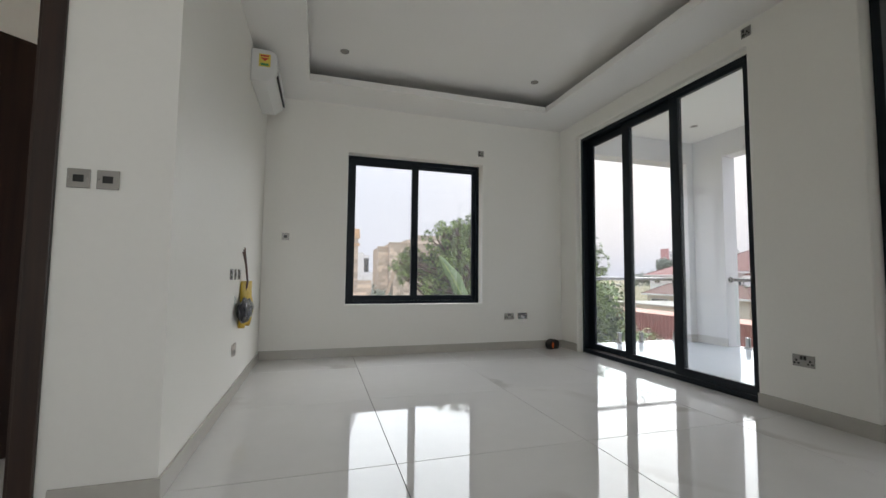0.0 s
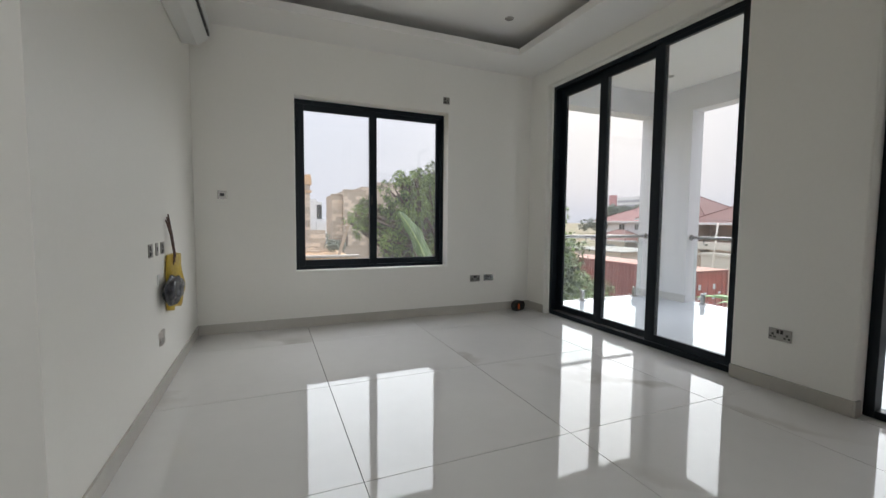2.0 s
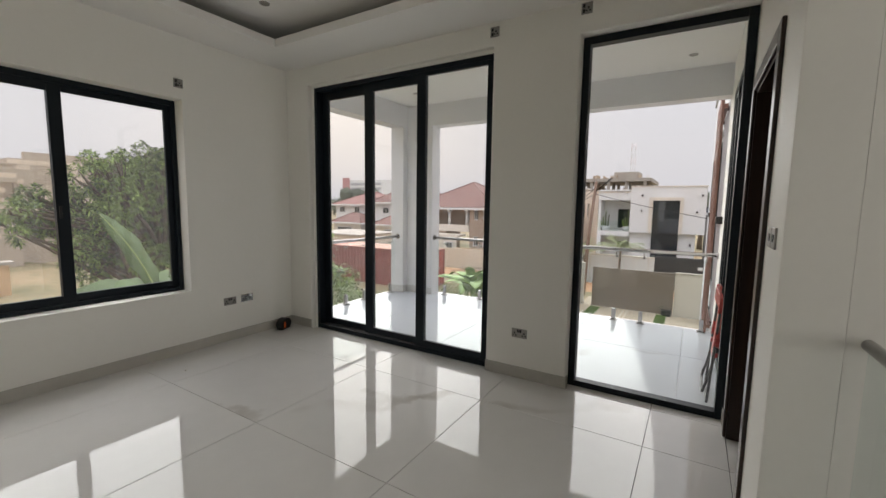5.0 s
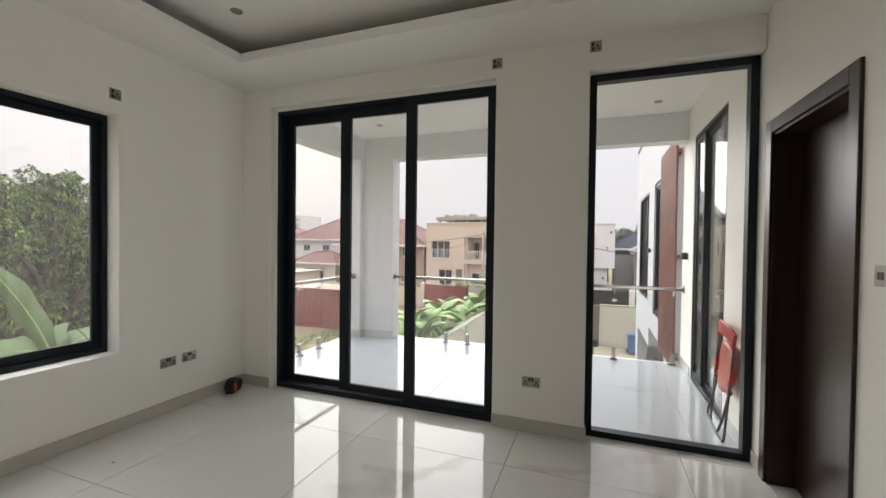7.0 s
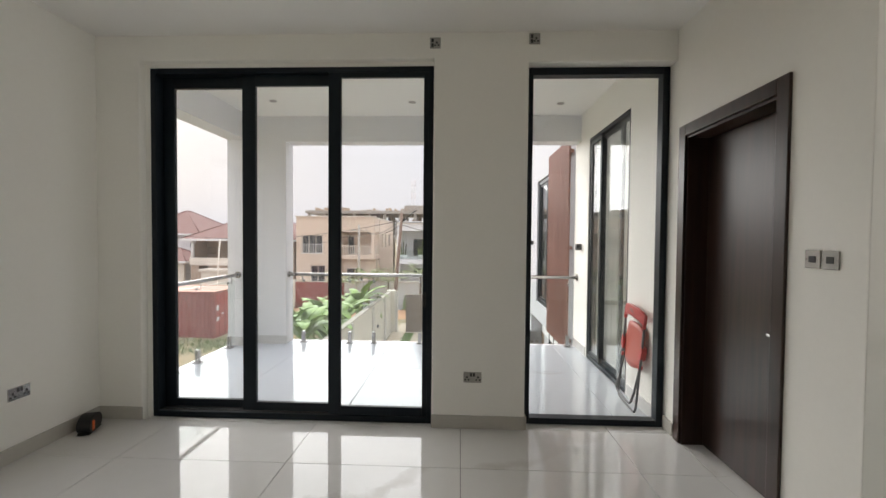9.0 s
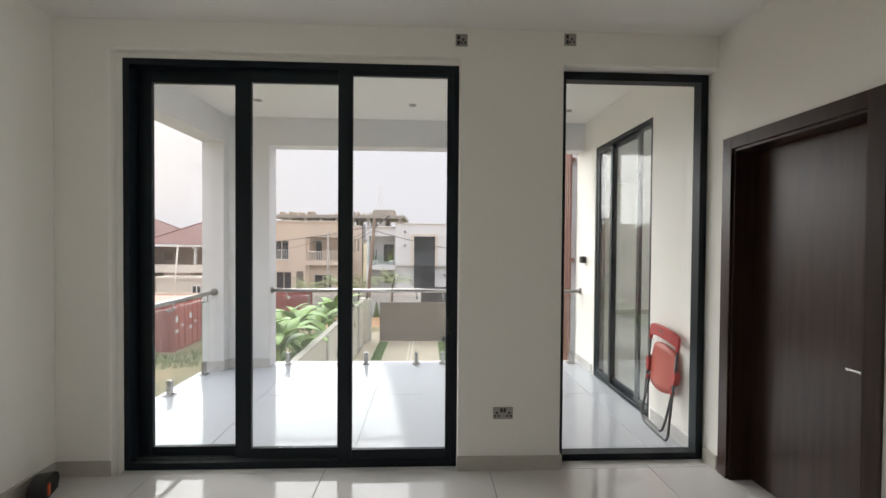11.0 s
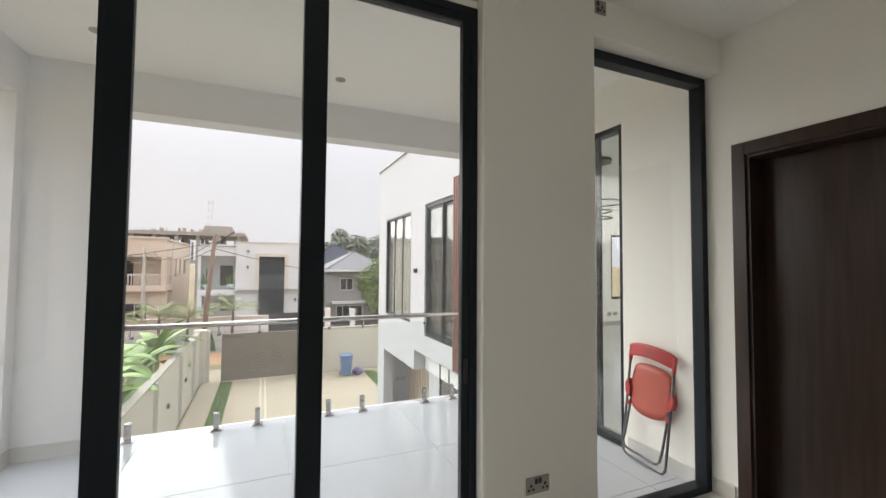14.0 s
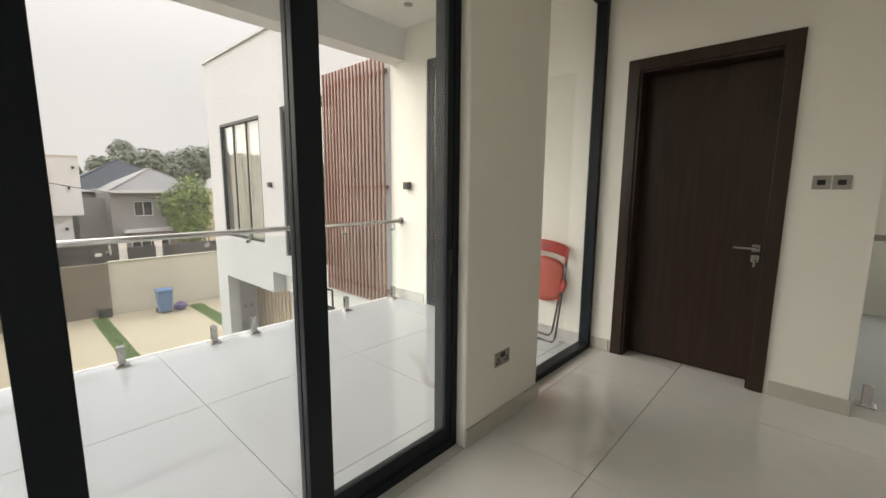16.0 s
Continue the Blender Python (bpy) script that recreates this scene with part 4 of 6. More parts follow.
pts = [(-w, 0.0, 0.90), (-w, 0.01, 0.5), (-w, 0.02, 0.09)] + arc((-w, 0.02, 0.09), (-w + 0.07, 0.022, 0.014), (-w, 0.022, 0.014)) + arc((w - 0.07, 0.022, 0.014), (w, 0.02, 0.09), (w, 0.022, 0.014)) + [(w, 0.01, 0.5), (w, 0.0, 0.90)]
tube(bm, pts, 0.0105, 10)
part("front_leg_frame", lean_mesh(bm), "tube", ch, "bent grey steel tube frame")
bm = B()
w = 0.176
pts = [(-w, 0.035, 0.58), (-w, 0.0, 0.2)] + arc((-w, -0.012, 0.15), (-w + 0.06, -0.018, 0.085), (-w, -0.018, 0.085)) + arc((w - 0.06, -0.018, 0.085), (w, -0.012, 0.15), (w, -0.018, 0.085)) + [(w, 0.0, 0.2), (w, 0.035, 0.58)]
tube(bm, pts, 0.0105, 10)
part("rear_leg_frame", lean_mesh(bm), "tube", ch, "bent grey steel tube frame")
ch.matrix_world = pose(4.505, YS + 0.125, ZB - 0.002, 0, 0, 180)

# ---- the wing beyond the balcony ----
bm = B()
wall(bm, "y", YS - 0.25, YS, 6.751, 13.25, -0.62, 4.15, [(8.0, 9.72, 0.18, 2.80), (10.57, 12.55, 0.33, 2.76), (6.76, 10.30, -0.63, -0.20)])
part("wing_wall", bm, "wing_dimmed", bevel=0.006, **s)
part("wing_wall_end", boxes((13.05, 13.25, -4.5, YS - 0.25, -0.62, 4.15)), "wing_dimmed", **s)
part("wing_roof", boxes((6.751, 13.05, -4.5, YS - 0.25, 3.9, 4.0), (3.86, 10.7, -7.2, -4.5, 3.9, 4.0), (3.86, 6.751, -4.5, -3.4, 3.9, 4.0)), "ext", **s)
part("wing_coping", boxes((6.75, 13.29, YS - 0.29, YS + 0.04, 4.15, 4.20)), "wing_dimmed", **s)
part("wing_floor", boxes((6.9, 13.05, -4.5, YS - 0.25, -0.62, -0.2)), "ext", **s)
part("wing_pillar", boxes((12.65, 13.25, YS - 0.25, YS, -3.4, -0.62)), "wing_dimmed", **s)
part("porch_side_wall", boxes((13.05, 13.25, -2.2, YS - 0.25, -3.4, -0.62)), "wing_dimmed", **s)
part("porch_back_wall", boxes((10.15, 13.05, 0.45, 0.6, -2.2, -0.62)), "cream", **s)
part("porch_floor", boxes((10.15, 13.05, -2.2, YS - 0.25, -3.4, -2.2)), "tile_out", **s)
scr = thing("slat_screen", (0, 0, 0), "screen of upright brown wooden slats under the wing", "screen")
for k in range(15):
    x = 12.88 - 0.18 * k
    part("slat", boxes((x, x + 0.065, 0.70, 0.725, -2.16, -0.64)), "slat_pale", scr)
part("base_rail", boxes((10.2, 13.0, 0.66, 0.74, -2.2, -2.162)), "louvre", scr)
osw = thing("switch", (13.05, 1.0, -1.55), "two small grey outdoor switches on the porch wall", "switch")
for y in (0.0, -0.16):
    part("switch_plate", boxes((-0.02, 0.0, y - 0.045, y + 0.045, -0.045, 0.045), bev=0.004), "plate", osw)
low = thing("window_6", (0, 0, 0), "low dark window under the wing", "window")
low["kind"] = "structure"
part("pane", boxes((8.66, 9.44, 1.235, 1.245, -0.91, -0.36)), "dark_glass", low)
part("window_frame", frame_bars("y", 1.222, 1.26, 8.6, 9.5, -0.97, -0.30, 0.05, 0.05, 0.05), "black", low)
part("mullion", boxes((9.03, 9.08, 1.226, 1.26, -0.91, -0.36)), "black", low)
part("house_base", boxes((4.1, 10.7, -7.2, -4.5, -3.5, -0.62), (-3.2, 6.66, -4.5, YB, -3.5, -0.31), (6.66, 10.15, -2.2, YS - 0.28, -3.5, -0.23)), "wing_dimmed", **s)

ww = thing("window_5", (0, 0, 0), "tall sliding window of the white wing in a dark grey frame", "window")
ww["kind"] = "structure"
part("window_frame", frame_bars("y", YS - 0.14, YS - 0.03, 8.0, 9.72, 0.18, 2.80, 0.07, 0.08, 0.08), "black", ww)
sash(ww, "sash", "y", YS - 0.09, 8.94, 9.65, 0.26, 2.72, w=0.05, mat="mirror_glass")
sash(ww, "sash", "y", YS - 0.12, 8.07, 9.0, 0.26, 2.72, w=0.05, mat="mirror_glass")
ww2 = thing("window_5", (0, 0, 0), "tall fixed window of the white wing with two mullions", "window")
ww2["kind"] = "structure"
part("window_frame", frame_bars("y", YS - 0.075, YS - 0.01, 10.57, 12.55, 0.33, 2.76, 0.05, 0.05, 0.05), "black", ww2)
for k in range(3):
    x = 10.62 + 0.645 * k
    if k:
        part("mullion", boxes((x - 0.022, x + 0.022, YS - 0.06, YS - 0.035, 0.38, 2.71)), "black", ww2)
    g = part("pane", boxes((x + 0.0255, x + 0.6, YS - 0.07, YS - 0.062, 0.38, 2.71)), "pale_glass", ww2)
    g.visible_shadow = False
rows = [(10.575 + 0.0383 * k, YS - 0.17 + 0.022 * math.sin(k * 1.35) + 0.008 * math.sin(k * 2.9)) for k in range(52)]
bm = B()
for (xa, ya), (xb, yb) in zip(rows, rows[1:]):
    q = [bm.verts.new(p) for p in ((xa, ya, 0.34), (xb, yb, 0.34), (xb, yb, 2.75), (xa, ya, 2.75), (xa, ya - 0.006, 0.34), (xb, yb - 0.006, 0.34), (xb, yb - 0.006, 2.75), (xa, ya - 0.006, 2.75))]
    bm.faces.new(q[:4]), bm.faces.new(q[7:3:-1])
bmesh.ops.remove_doubles(bm, verts=bm.verts, dist=0.0005)
cur = thing("curtain", (0, 0, 0), "pale pleated curtain behind the wing's window", "curtain")
part("cloth", bm, "curtain", cur)
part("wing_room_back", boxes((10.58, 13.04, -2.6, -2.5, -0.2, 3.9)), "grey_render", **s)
part("wing_room_side", boxes((10.571, 10.7, -2.499, YS - 0.251, -0.2, 3.9)), "wall", **s)

lou = thing("louvre_screen", (0, 0, 0), "tall screen of red-brown upright louvre slats on the white wall", "louvre screen")
n = 18
for k in range(n):
    x = 6.80 + (8.18 - 6.80) * k / (n - 1)
    part("slat", boxes((x - 0.0135, x + 0.0135, YS + 0.06, YS + 0.09, -0.14, 3.05)), "louvre", lou)
for z in (0.0, 1.4, 2.85):
    part("cross_rail", boxes((6.78, 8.2, YS + 0.02, YS + 0.059, z, z + 0.05)), "louvre", lou)
    for x in (6.95, 8.0):
        part("bracket", boxes((x, x + 0.05, YS, YS + 0.02, z, z + 0.05)), "black", lou)
wl2 = thing("wall_light", (0, 0, 0), "small black wall light on the white wing", "wall lamp")
part("lamp_body", boxes((10.13, 10.21, YS, YS + 0.07, 1.42, 1.51), bev=0.01), "dark", wl2)

# ---- ground, courtyard and yard wall ----
def height(x, y):
    a = min(max((x - 24.5) / 6.0, 0), 1)
    z = -3.42 - 0.9 * a * a * (3 - 2 * a)
    b = min(max((y - 9.5) / 8.0, 0), 1) * min(max((11.0 - x) / 5.0, 0), 1)
    return z + 2.3 * b * b * (3 - 2 * b) * (1 - a)


def axis_steps(near0, near1, step, far):
    a = [near0 + step * k for k in range(int((near1 - near0) / step) + 1)]
    lo, hi, d = [], [], step
    x0, x1 = near0, a[-1]
    while x1 < far:
        d *= 1.5
        x0, x1 = x0 - d, x1 + d
        lo.insert(0, x0), hi.append(x1)
    return lo + a + hi


gx, gy = axis_steps(-8, 50, 1.0, 2500), axis_steps(-22, 46, 1.0, 2500)
verts = []
for y in gy:
    for x in gx:
        inside = -9 < x < 24.2 and -14 < y < 7.6
        near = -12 < x < 60 and -30 < y < 60
        verts.append((x, y, height(x, y) - (0.06 if inside else 0) + (0.05 * noise.noise(Vector((x, y, 0)) * 0.5) if near and not inside else 0)))
faces = [(j * len(gx) + i, j * len(gx) + i + 1, (j + 1) * len(gx) + i + 1, (j + 1) * len(gx) + i) for j in range(len(gy) - 1) for i in range(len(gx) - 1)]
raw("ground", verts, faces, "earth", **s)
GZ = -3.40
part("pavement", boxes((-4, 21.9, -9, 6.7, GZ - 0.1, GZ), (21.9, 24.2, 2.4, 6.6, GZ - 0.1, GZ - 0.002)), "paving", **s)
bm = B()
for y0, y1 in ((4.25, 4.32), (4.42, 4.49)):
    bx(bm, 6.8, 21.8, y0, y1, GZ, GZ + 0.006)
part("drive_line", bm, "strip", **s)
part("road", boxes((24.2, 31.8, -60, 70, -4.4, GZ - 0.25)), "road", **s)
bpy.data.objects["road"].location.z = -0.32
rngl = random.Random(5)


def lawn(y0, y1, x0, x1, count):
    lawn_bed = part("lawn_bed", boxes((x0, x1, y0, y1, GZ, GZ + 0.02), bev=0.008), "grass", **s)
    vs, fs = [], []
    for _ in range(count):
        x, y, a, h = rngl.uniform(x0, x1), rngl.uniform(y0 + 0.02, y1 - 0.02), rngl.uniform(0, 6.3), rngl.uniform(0.03, 0.075)
        dx, dy = 0.012 * math.cos(a), 0.012 * math.sin(a)
        n = len(vs)
        vs += [(x - dx, y - dy, GZ + 0.015), (x + dx, y + dy, GZ + 0.015), (x + rngl.uniform(-0.03, 0.03), y + rngl.uniform(-0.03, 0.03), GZ + h)]
        fs.append((n, n + 1, n + 2))
    raw("grass", vs, fs, "blade", lawn_bed, kind="stuff")


lawn(5.55, 6.02, 8.0, 21.7, 9000)
lawn(2.62, 3.05, 8.0, 21.7, 9000)
lawn(-0.45, 0.05, 14.0, 21.3, 4000)

yard = part("yard_wall_north", boxes((6.9, 22.0, 6.80, 6.98, GZ - 0.3, -1.30)), "yard_wall", **s)
part("yard_coping", boxes((6.9, 22.02, 6.79, 6.99, -1.30, -1.27)), "coping", **s)
for k, x in enumerate((8.0, 11.0, 14.0, 17.3, 20.0)):
    part("pilaster", boxes((x, x + 0.16, 6.735, 6.80, GZ, -1.32)), "skirting", yard)
for x in (9.4, 12.4, 15.6, 18.4):
    bh = thing("bulkhead_light", (x, 6.80, -2.35), "small dark round light on the yard wall", "wall lamp")
    bm = B()
    tube(bm, [(0, 0, 0), (0, -0.06, 0)], 0.07, 14)
    part("lamp_body", bm, "dark", bh)
part("gate_pillar", boxes((21.9, 22.35, 6.60, 7.05, GZ - 0.3, -1.22)), "yard_wall", **s)
part("gate_pillar_post", boxes((22.0, 22.25, 6.46, 6.60, GZ - 0.3, -1.26)), "skirting", **s)
gt = thing("gate", (0, 0, 0), "wide taupe sheet-metal sliding gate, partly open", "gate")
part("gate_leaf", boxes((21.86, 21.92, 2.42, 5.98, GZ + 0.03, -1.42)), "gate", gt)
part("gate_frame", boxes((21.84, 21.94, 2.40, 2.46, GZ + 0.03, -1.40), (21.84, 21.94, 5.94, 6.0, GZ + 0.03, -1.40), (21.84, 21.94, 4.86, 4.92, GZ + 0.03, -1.40), (21.84, 21.94, 2.46, 5.94, -1.46, -1.40)), "gate", gt)
part("gate_bolt", boxes((21.80, 21.84, 2.75, 2.98, -3.0, -2.96)), "chrome", gt)
part("yard_wall_east", boxes((21.95, 22.15, -12, 2.38, GZ - 0.3, -1.42)), "yard_wall", **s)
part("yard_coping_east", boxes((21.92, 22.18, -12, 2.38, -1.42, -1.37)), "coping", **s)
part("gate_motor", boxes((21.6, 21.85, 2.45, 2.85, GZ, GZ + 0.28), bev=0.02), "dark", thing("gate_motor", (0, 0, 0), "small black gate motor box beside the gate", "gate motor"))

bn = thing("bin", (20.9, 0.95, GZ), "blue plastic wheelie bin with its lid shut by the yard wall", "bin")
bm = B()
vb = bx(bm, -0.26, 0.26, -0.24, 0.24, 0.08, 0.86)
for v in vb:
    if v.co.z < 0.5:
        v.co.x *= 0.8
        v.co.y *= 0.8
part("body", bm, "blue_bin", bn, bevel=0.02)
part("lid", boxes((-0.30, 0.28, -0.27, 0.27, 0.865, 0.93), bev=0.02), "blue_bin", bn)
for sy in (-1, 1):
    bm = B()
    tube(bm, [(0.2, sy * 0.2, 0.09), (0.2, sy * 0.25, 0.09)], 0.09, 14)
    part("wheel", bm, "dark", bn)
pb = thing("bag", (20.95, 0.42, GZ), "purple plastic bag beside the blue bin", "bag")
bm = B()
bmesh.ops.create_icosphere(bm, subdivisions=3, radius=0.22)
for v in bm.verts:
    v.co *= 1 + 0.3 * noise.noise(v.co * 8)
    v.co.z = max(v.co.z * 0.8 + 0.15, 0)
part("sack", bm, "purple", pb, smooth=True)

# ---- plants ----
def leaves(rng, blobs, count, size, flat=0.0):
    vs, fs = [], []
    w = [b[1] ** 2 for b in blobs]
    pick = rng.choices(range(len(blobs)), w, k=count)
    for i in pick:
        c, r = blobs[i]
        while True:
            d = Vector((rng.gauss(0, 1), rng.gauss(0, 1), rng.gauss(0, 1)))
            if d.length > 0.01:
                break
        d.normalize()
        p = Vector(c) + d * r * (rng.uniform(0.55, 1.08)) * (1 + 0.22 * noise.noise(d * 2.5 + Vector(c)))
        s2 = size * rng.uniform(0.6, 1.35)
        nrm = (d + Vector((rng.uniform(-0.8, 0.8), rng.uniform(-0.8, 0.8), rng.uniform(-0.2, 1.0)))).normalized()
        a = nrm.cross(Vector((rng.uniform(-1, 1), rng.uniform(-1, 1), rng.uniform(-1, 1)))).normalized()
        b = nrm.cross(a)
        n = len(vs)
        vs += [p - a * s2, p - b * s2 * 0.42 + nrm * s2 * 0.1, p + a * s2, p + b * s2 * 0.42 + nrm * s2 * 0.1]
        fs += [(n, n + 1, n + 2, n + 3)]
    return vs, fs


def whorls(rng, blobs, count, size):
    """Leaves that spread from the twig ends in drooping whorls."""
    vs, fs = [], []
    pick = rng.choices(range(len(blobs)), [b[1] ** 2 for b in blobs], k=count // 15)
    for i in pick:
        c, r = blobs[i]
        d = Vector((rng.gauss(0, 1), rng.gauss(0, 1), rng.gauss(0, 1))).normalized()
        p = Vector(c) + d * r * rng.uniform(0.7, 1.1) * (1 + 0.2 * noise.noise(d * 2.5 + Vector(c)))
        for _ in range(15):
            v = (d * 0.45 + Vector((rng.gauss(0, 0.6), rng.gauss(0, 0.6), rng.gauss(0.05, 0.45)))).normalized()
            side = v.cross(Vector((rng.uniform(-0.4, 0.4), rng.uniform(-0.4, 0.4), 1))).normalized() * size * 0.22
            s2 = size * rng.uniform(1.1, 2.1)
            q, e = p + v * s2 * 0.15, p + v * s2 - Vector((0, 0, s2 * 0.3))
            m2 = q.lerp(e, 0.45) + Vector((0, 0, s2 * 0.08))
            n = len(vs)
            vs += [q, m2 - side, e, m2 + side]
            fs.append((n, n + 1, n + 2, n + 3))
    return vs, fs


def tree(name, at, high, blobs, count, size, label, mat="leaf", girth=0.22, seed=1, grow=leaves):
    rng = random.Random(seed)
    t = thing(name, at, label, "tree")
    bm = B()
    top = sum((Vector(b[0]) for b in blobs), Vector()) / len(blobs)
    mid = Vector((top.x * 0.3, top.y * 0.3, top.z * 0.5))
    tube(bm, [(0, 0, -0.1), (0.05, 0, mid.z * 0.5), mid, top], girth, 10, girth * 0.35)
    for c, r in blobs:
        s0 = mid + (top - mid) * rng.uniform(0, 0.7)
        e0 = Vector(c)
        k = (s0 + e0) / 2 + Vector((rng.uniform(-0.2, 0.2), rng.uniform(-0.2, 0.2), 0.15))
        tube(bm, [s0, k, e0], girth * 0.35, 6, girth * 0.08)
        for _ in range(4):
            d = Vector((rng.uniform(-1, 1), rng.uniform(-1, 1), rng.uniform(-0.4, 1))).normalized() * r * 0.85
            tube(bm, [k + (e0 - k) * rng.uniform(0.3, 1), e0 + d], girth * 0.12, 5, girth * 0.03)
    part("trunk", bm, "bark", t)
    vs, fs = grow(rng, blobs, count, size)
    raw("crown", vs, fs, mat, t, kind="stuff")
    return t


def blob_cloud(rng, centre, spread, n, r0, r1):
    out = []
    for _ in range(n):
        d = Vector((rng.gauss(0, 0.5), rng.gauss(0, 0.5), rng.gauss(0, 0.45)))
        out.append(((centre[0] + d.x * spread[0], centre[1] + d.y * spread[1], centre[2] + d.z * spread[2]), rng.uniform(r0, r1)))
    return out


rng = random.Random(11)
blobs = [((-1.65, 0, 4.2), 0.42), ((-1.25, 0.2, 4.5), 0.5), ((-0.75, 0, 4.95), 0.55), ((-0.25, 0, 5.3), 0.52), ((0.25, 0.2, 5.2), 0.55), ((0.7, 0, 5.3), 0.5), ((1.25, 0.3, 5.2), 0.6), ((1.9, 0, 5.1), 0.7),
         ((2.7, 0.2, 4.9), 0.8), ((3.6, 0.3, 4.6), 1.0), ((-0.9, 0, 3.95), 0.6), ((-0.2, 0, 4.4), 0.8), ((0.6, -0.1, 4.4), 0.85), ((1.4, -0.2, 4.2), 1.0), ((2.4, 0, 3.9), 1.1), ((3.4, 0.3, 3.4), 1.1),
         ((-0.7, 0.3, 3.3), 0.55), ((0, 0, 3.5), 0.9), ((1.0, -0.1, 3.3), 1.0), ((2.0, 0, 3.0), 1.1), ((0.5, 0.3, 2.3), 1.0), ((1.8, 0.4, 1.9), 1.2)]
rng = random.Random(12)
clumps = []
for c, r in blobs:
    for k in range(9):
        d = Vector((rng.gauss(0, 1), rng.gauss(0, 1), rng.gauss(0.2, 1))).normalized()
        clumps.append((tuple(Vector(c) + d * r * 0.72), r * rng.uniform(0.3, 0.44)))
blobs = clumps + [((c[0], c[1], c[2]), r * 0.5) for c, r in blobs]
tree("tree", (4.3, 11.6, height(4.3, 11.6)), 5.5, blobs, 120000, 0.07, "broad green mango tree with a dense crown beyond the window", girth=0.2, seed=3, grow=whorls)
tree("tree", (8.9, 13.4, height(8.9, 13.4)), 4.5, blob_cloud(random.Random(4), (0, 0, 2.6), (1.0, 1.3, 1.3), 9, 0.6, 1.0), 9000, 0.09, "green leafy tree beyond the balcony", girth=0.14, seed=5)
bush = tree("bush", (9.9, 11.9, height(9.9, 11.9)), 2, blob_cloud(random.Random(8), (0, 0, 0.7), (1.6, 1.2, 0.6), 9, 0.4, 0.75), 5000, 0.07, "low green bush in the open ground", girth=0.06, seed=9)
tree("bush", (13.5, 18.0, height(13.5, 18)), 2, blob_cloud(random.Random(18), (0, 0, 1.6), (1.0, 3.0, 1.0), 10, 0.6, 1.0), 6000, 0.09, "green bush before the long container", girth=0.08, seed=19)
tree("tree", (37.5, -5.2, -4.3), 6, blob_cloud(random.Random(21), (0, 0, 4.0), (1.2, 1.4, 1.9), 10, 0.8, 1.3), 9000, 0.13, "dark green tree beside the grey house", girth=0.2, seed=22)
for k, (x, y, z, r, n) in enumerate(((70, -7, 7.2, 3.6, 9), (72, -15, 8.2, 4.0, 10), (74, -24, 7.0, 3.8, 8), (71, 1.0, 6.2, 2.6, 7), (66, -19, 6.0, 3.0, 7), (70, 66, 7.5, 3.0, 6), (60, 40, 6.0, 2.3, 5))):
    tree("tree", (x, y, -4.4), 10, blob_cloud(random.Random(30 + k), (0, 0, z + 0.6), (r * 0.9, r * 0.9, r * 0.55), n, r * 0.33, r * 0.55), 6500, 0.30, "tall hazy tree far behind the houses", mat="leaf_hazed", girth=0.4, seed=40 + k)
for k in range(26):
    a = -30 + k * 8.5
    rr = 150 + 25 * ((k * 7) % 5)
    x, y = rr * math.cos(radians(a)), rr * math.sin(radians(a))
    tree("tree", (x, y, -4.6), 9, blob_cloud(random.Random(60 + k), (0, 0, 5.5), (8, 8, 1.8), 7, 2.4, 3.8), 900, 0.85, "far tree on the hazy skyline", mat="leaf_hazed", girth=0.5, seed=80 + k)


def blade(bm, base, heading, length, width, rise, droop, n=10, fold=0.15, twist=0.0):
    """A long drooping leaf with a raised fold along its midrib."""
    d = Vector((math.cos(heading), math.sin(heading), 0))
    side = Vector((-d.y, d.x, 0))
    rows = []
    for k in range(n + 1):
        u = k / n
        ang = rise - droop * u
        p = Vector(base) if k == 0 else rows[-1][1].co + (length / n) * (d * math.cos(ang) + Vector((0, 0, math.sin(ang))))
        w = width * (math.sin(math.pi * min(u * 0.93 + 0.08, 1)) ** 0.6) * (0.5 if k in (3, 6) else 1) ** 0.15
        if k == n:
            w = 0.01
        up = Vector((0, 0, fold * w))
        away = d * math.sin(ang) - Vector((0, 0, math.cos(ang)))
        across = side * math.cos(twist) + away * math.sin(twist)
        rag = 1 + 0.12 * math.sin(k * 5.3 + heading * 7)
        rows.append([bm.verts.new(p + across * w * rag + up), bm.verts.new(p), bm.verts.new(p - across * w / rag + up)])
    for a, b in zip(rows, rows[1:]):
        for j in (0, 1):
            bm.faces.new((a[j], a[j + 1], b[j + 1], b[j])).smooth = True
    return [r[1].co.copy() for r in rows]


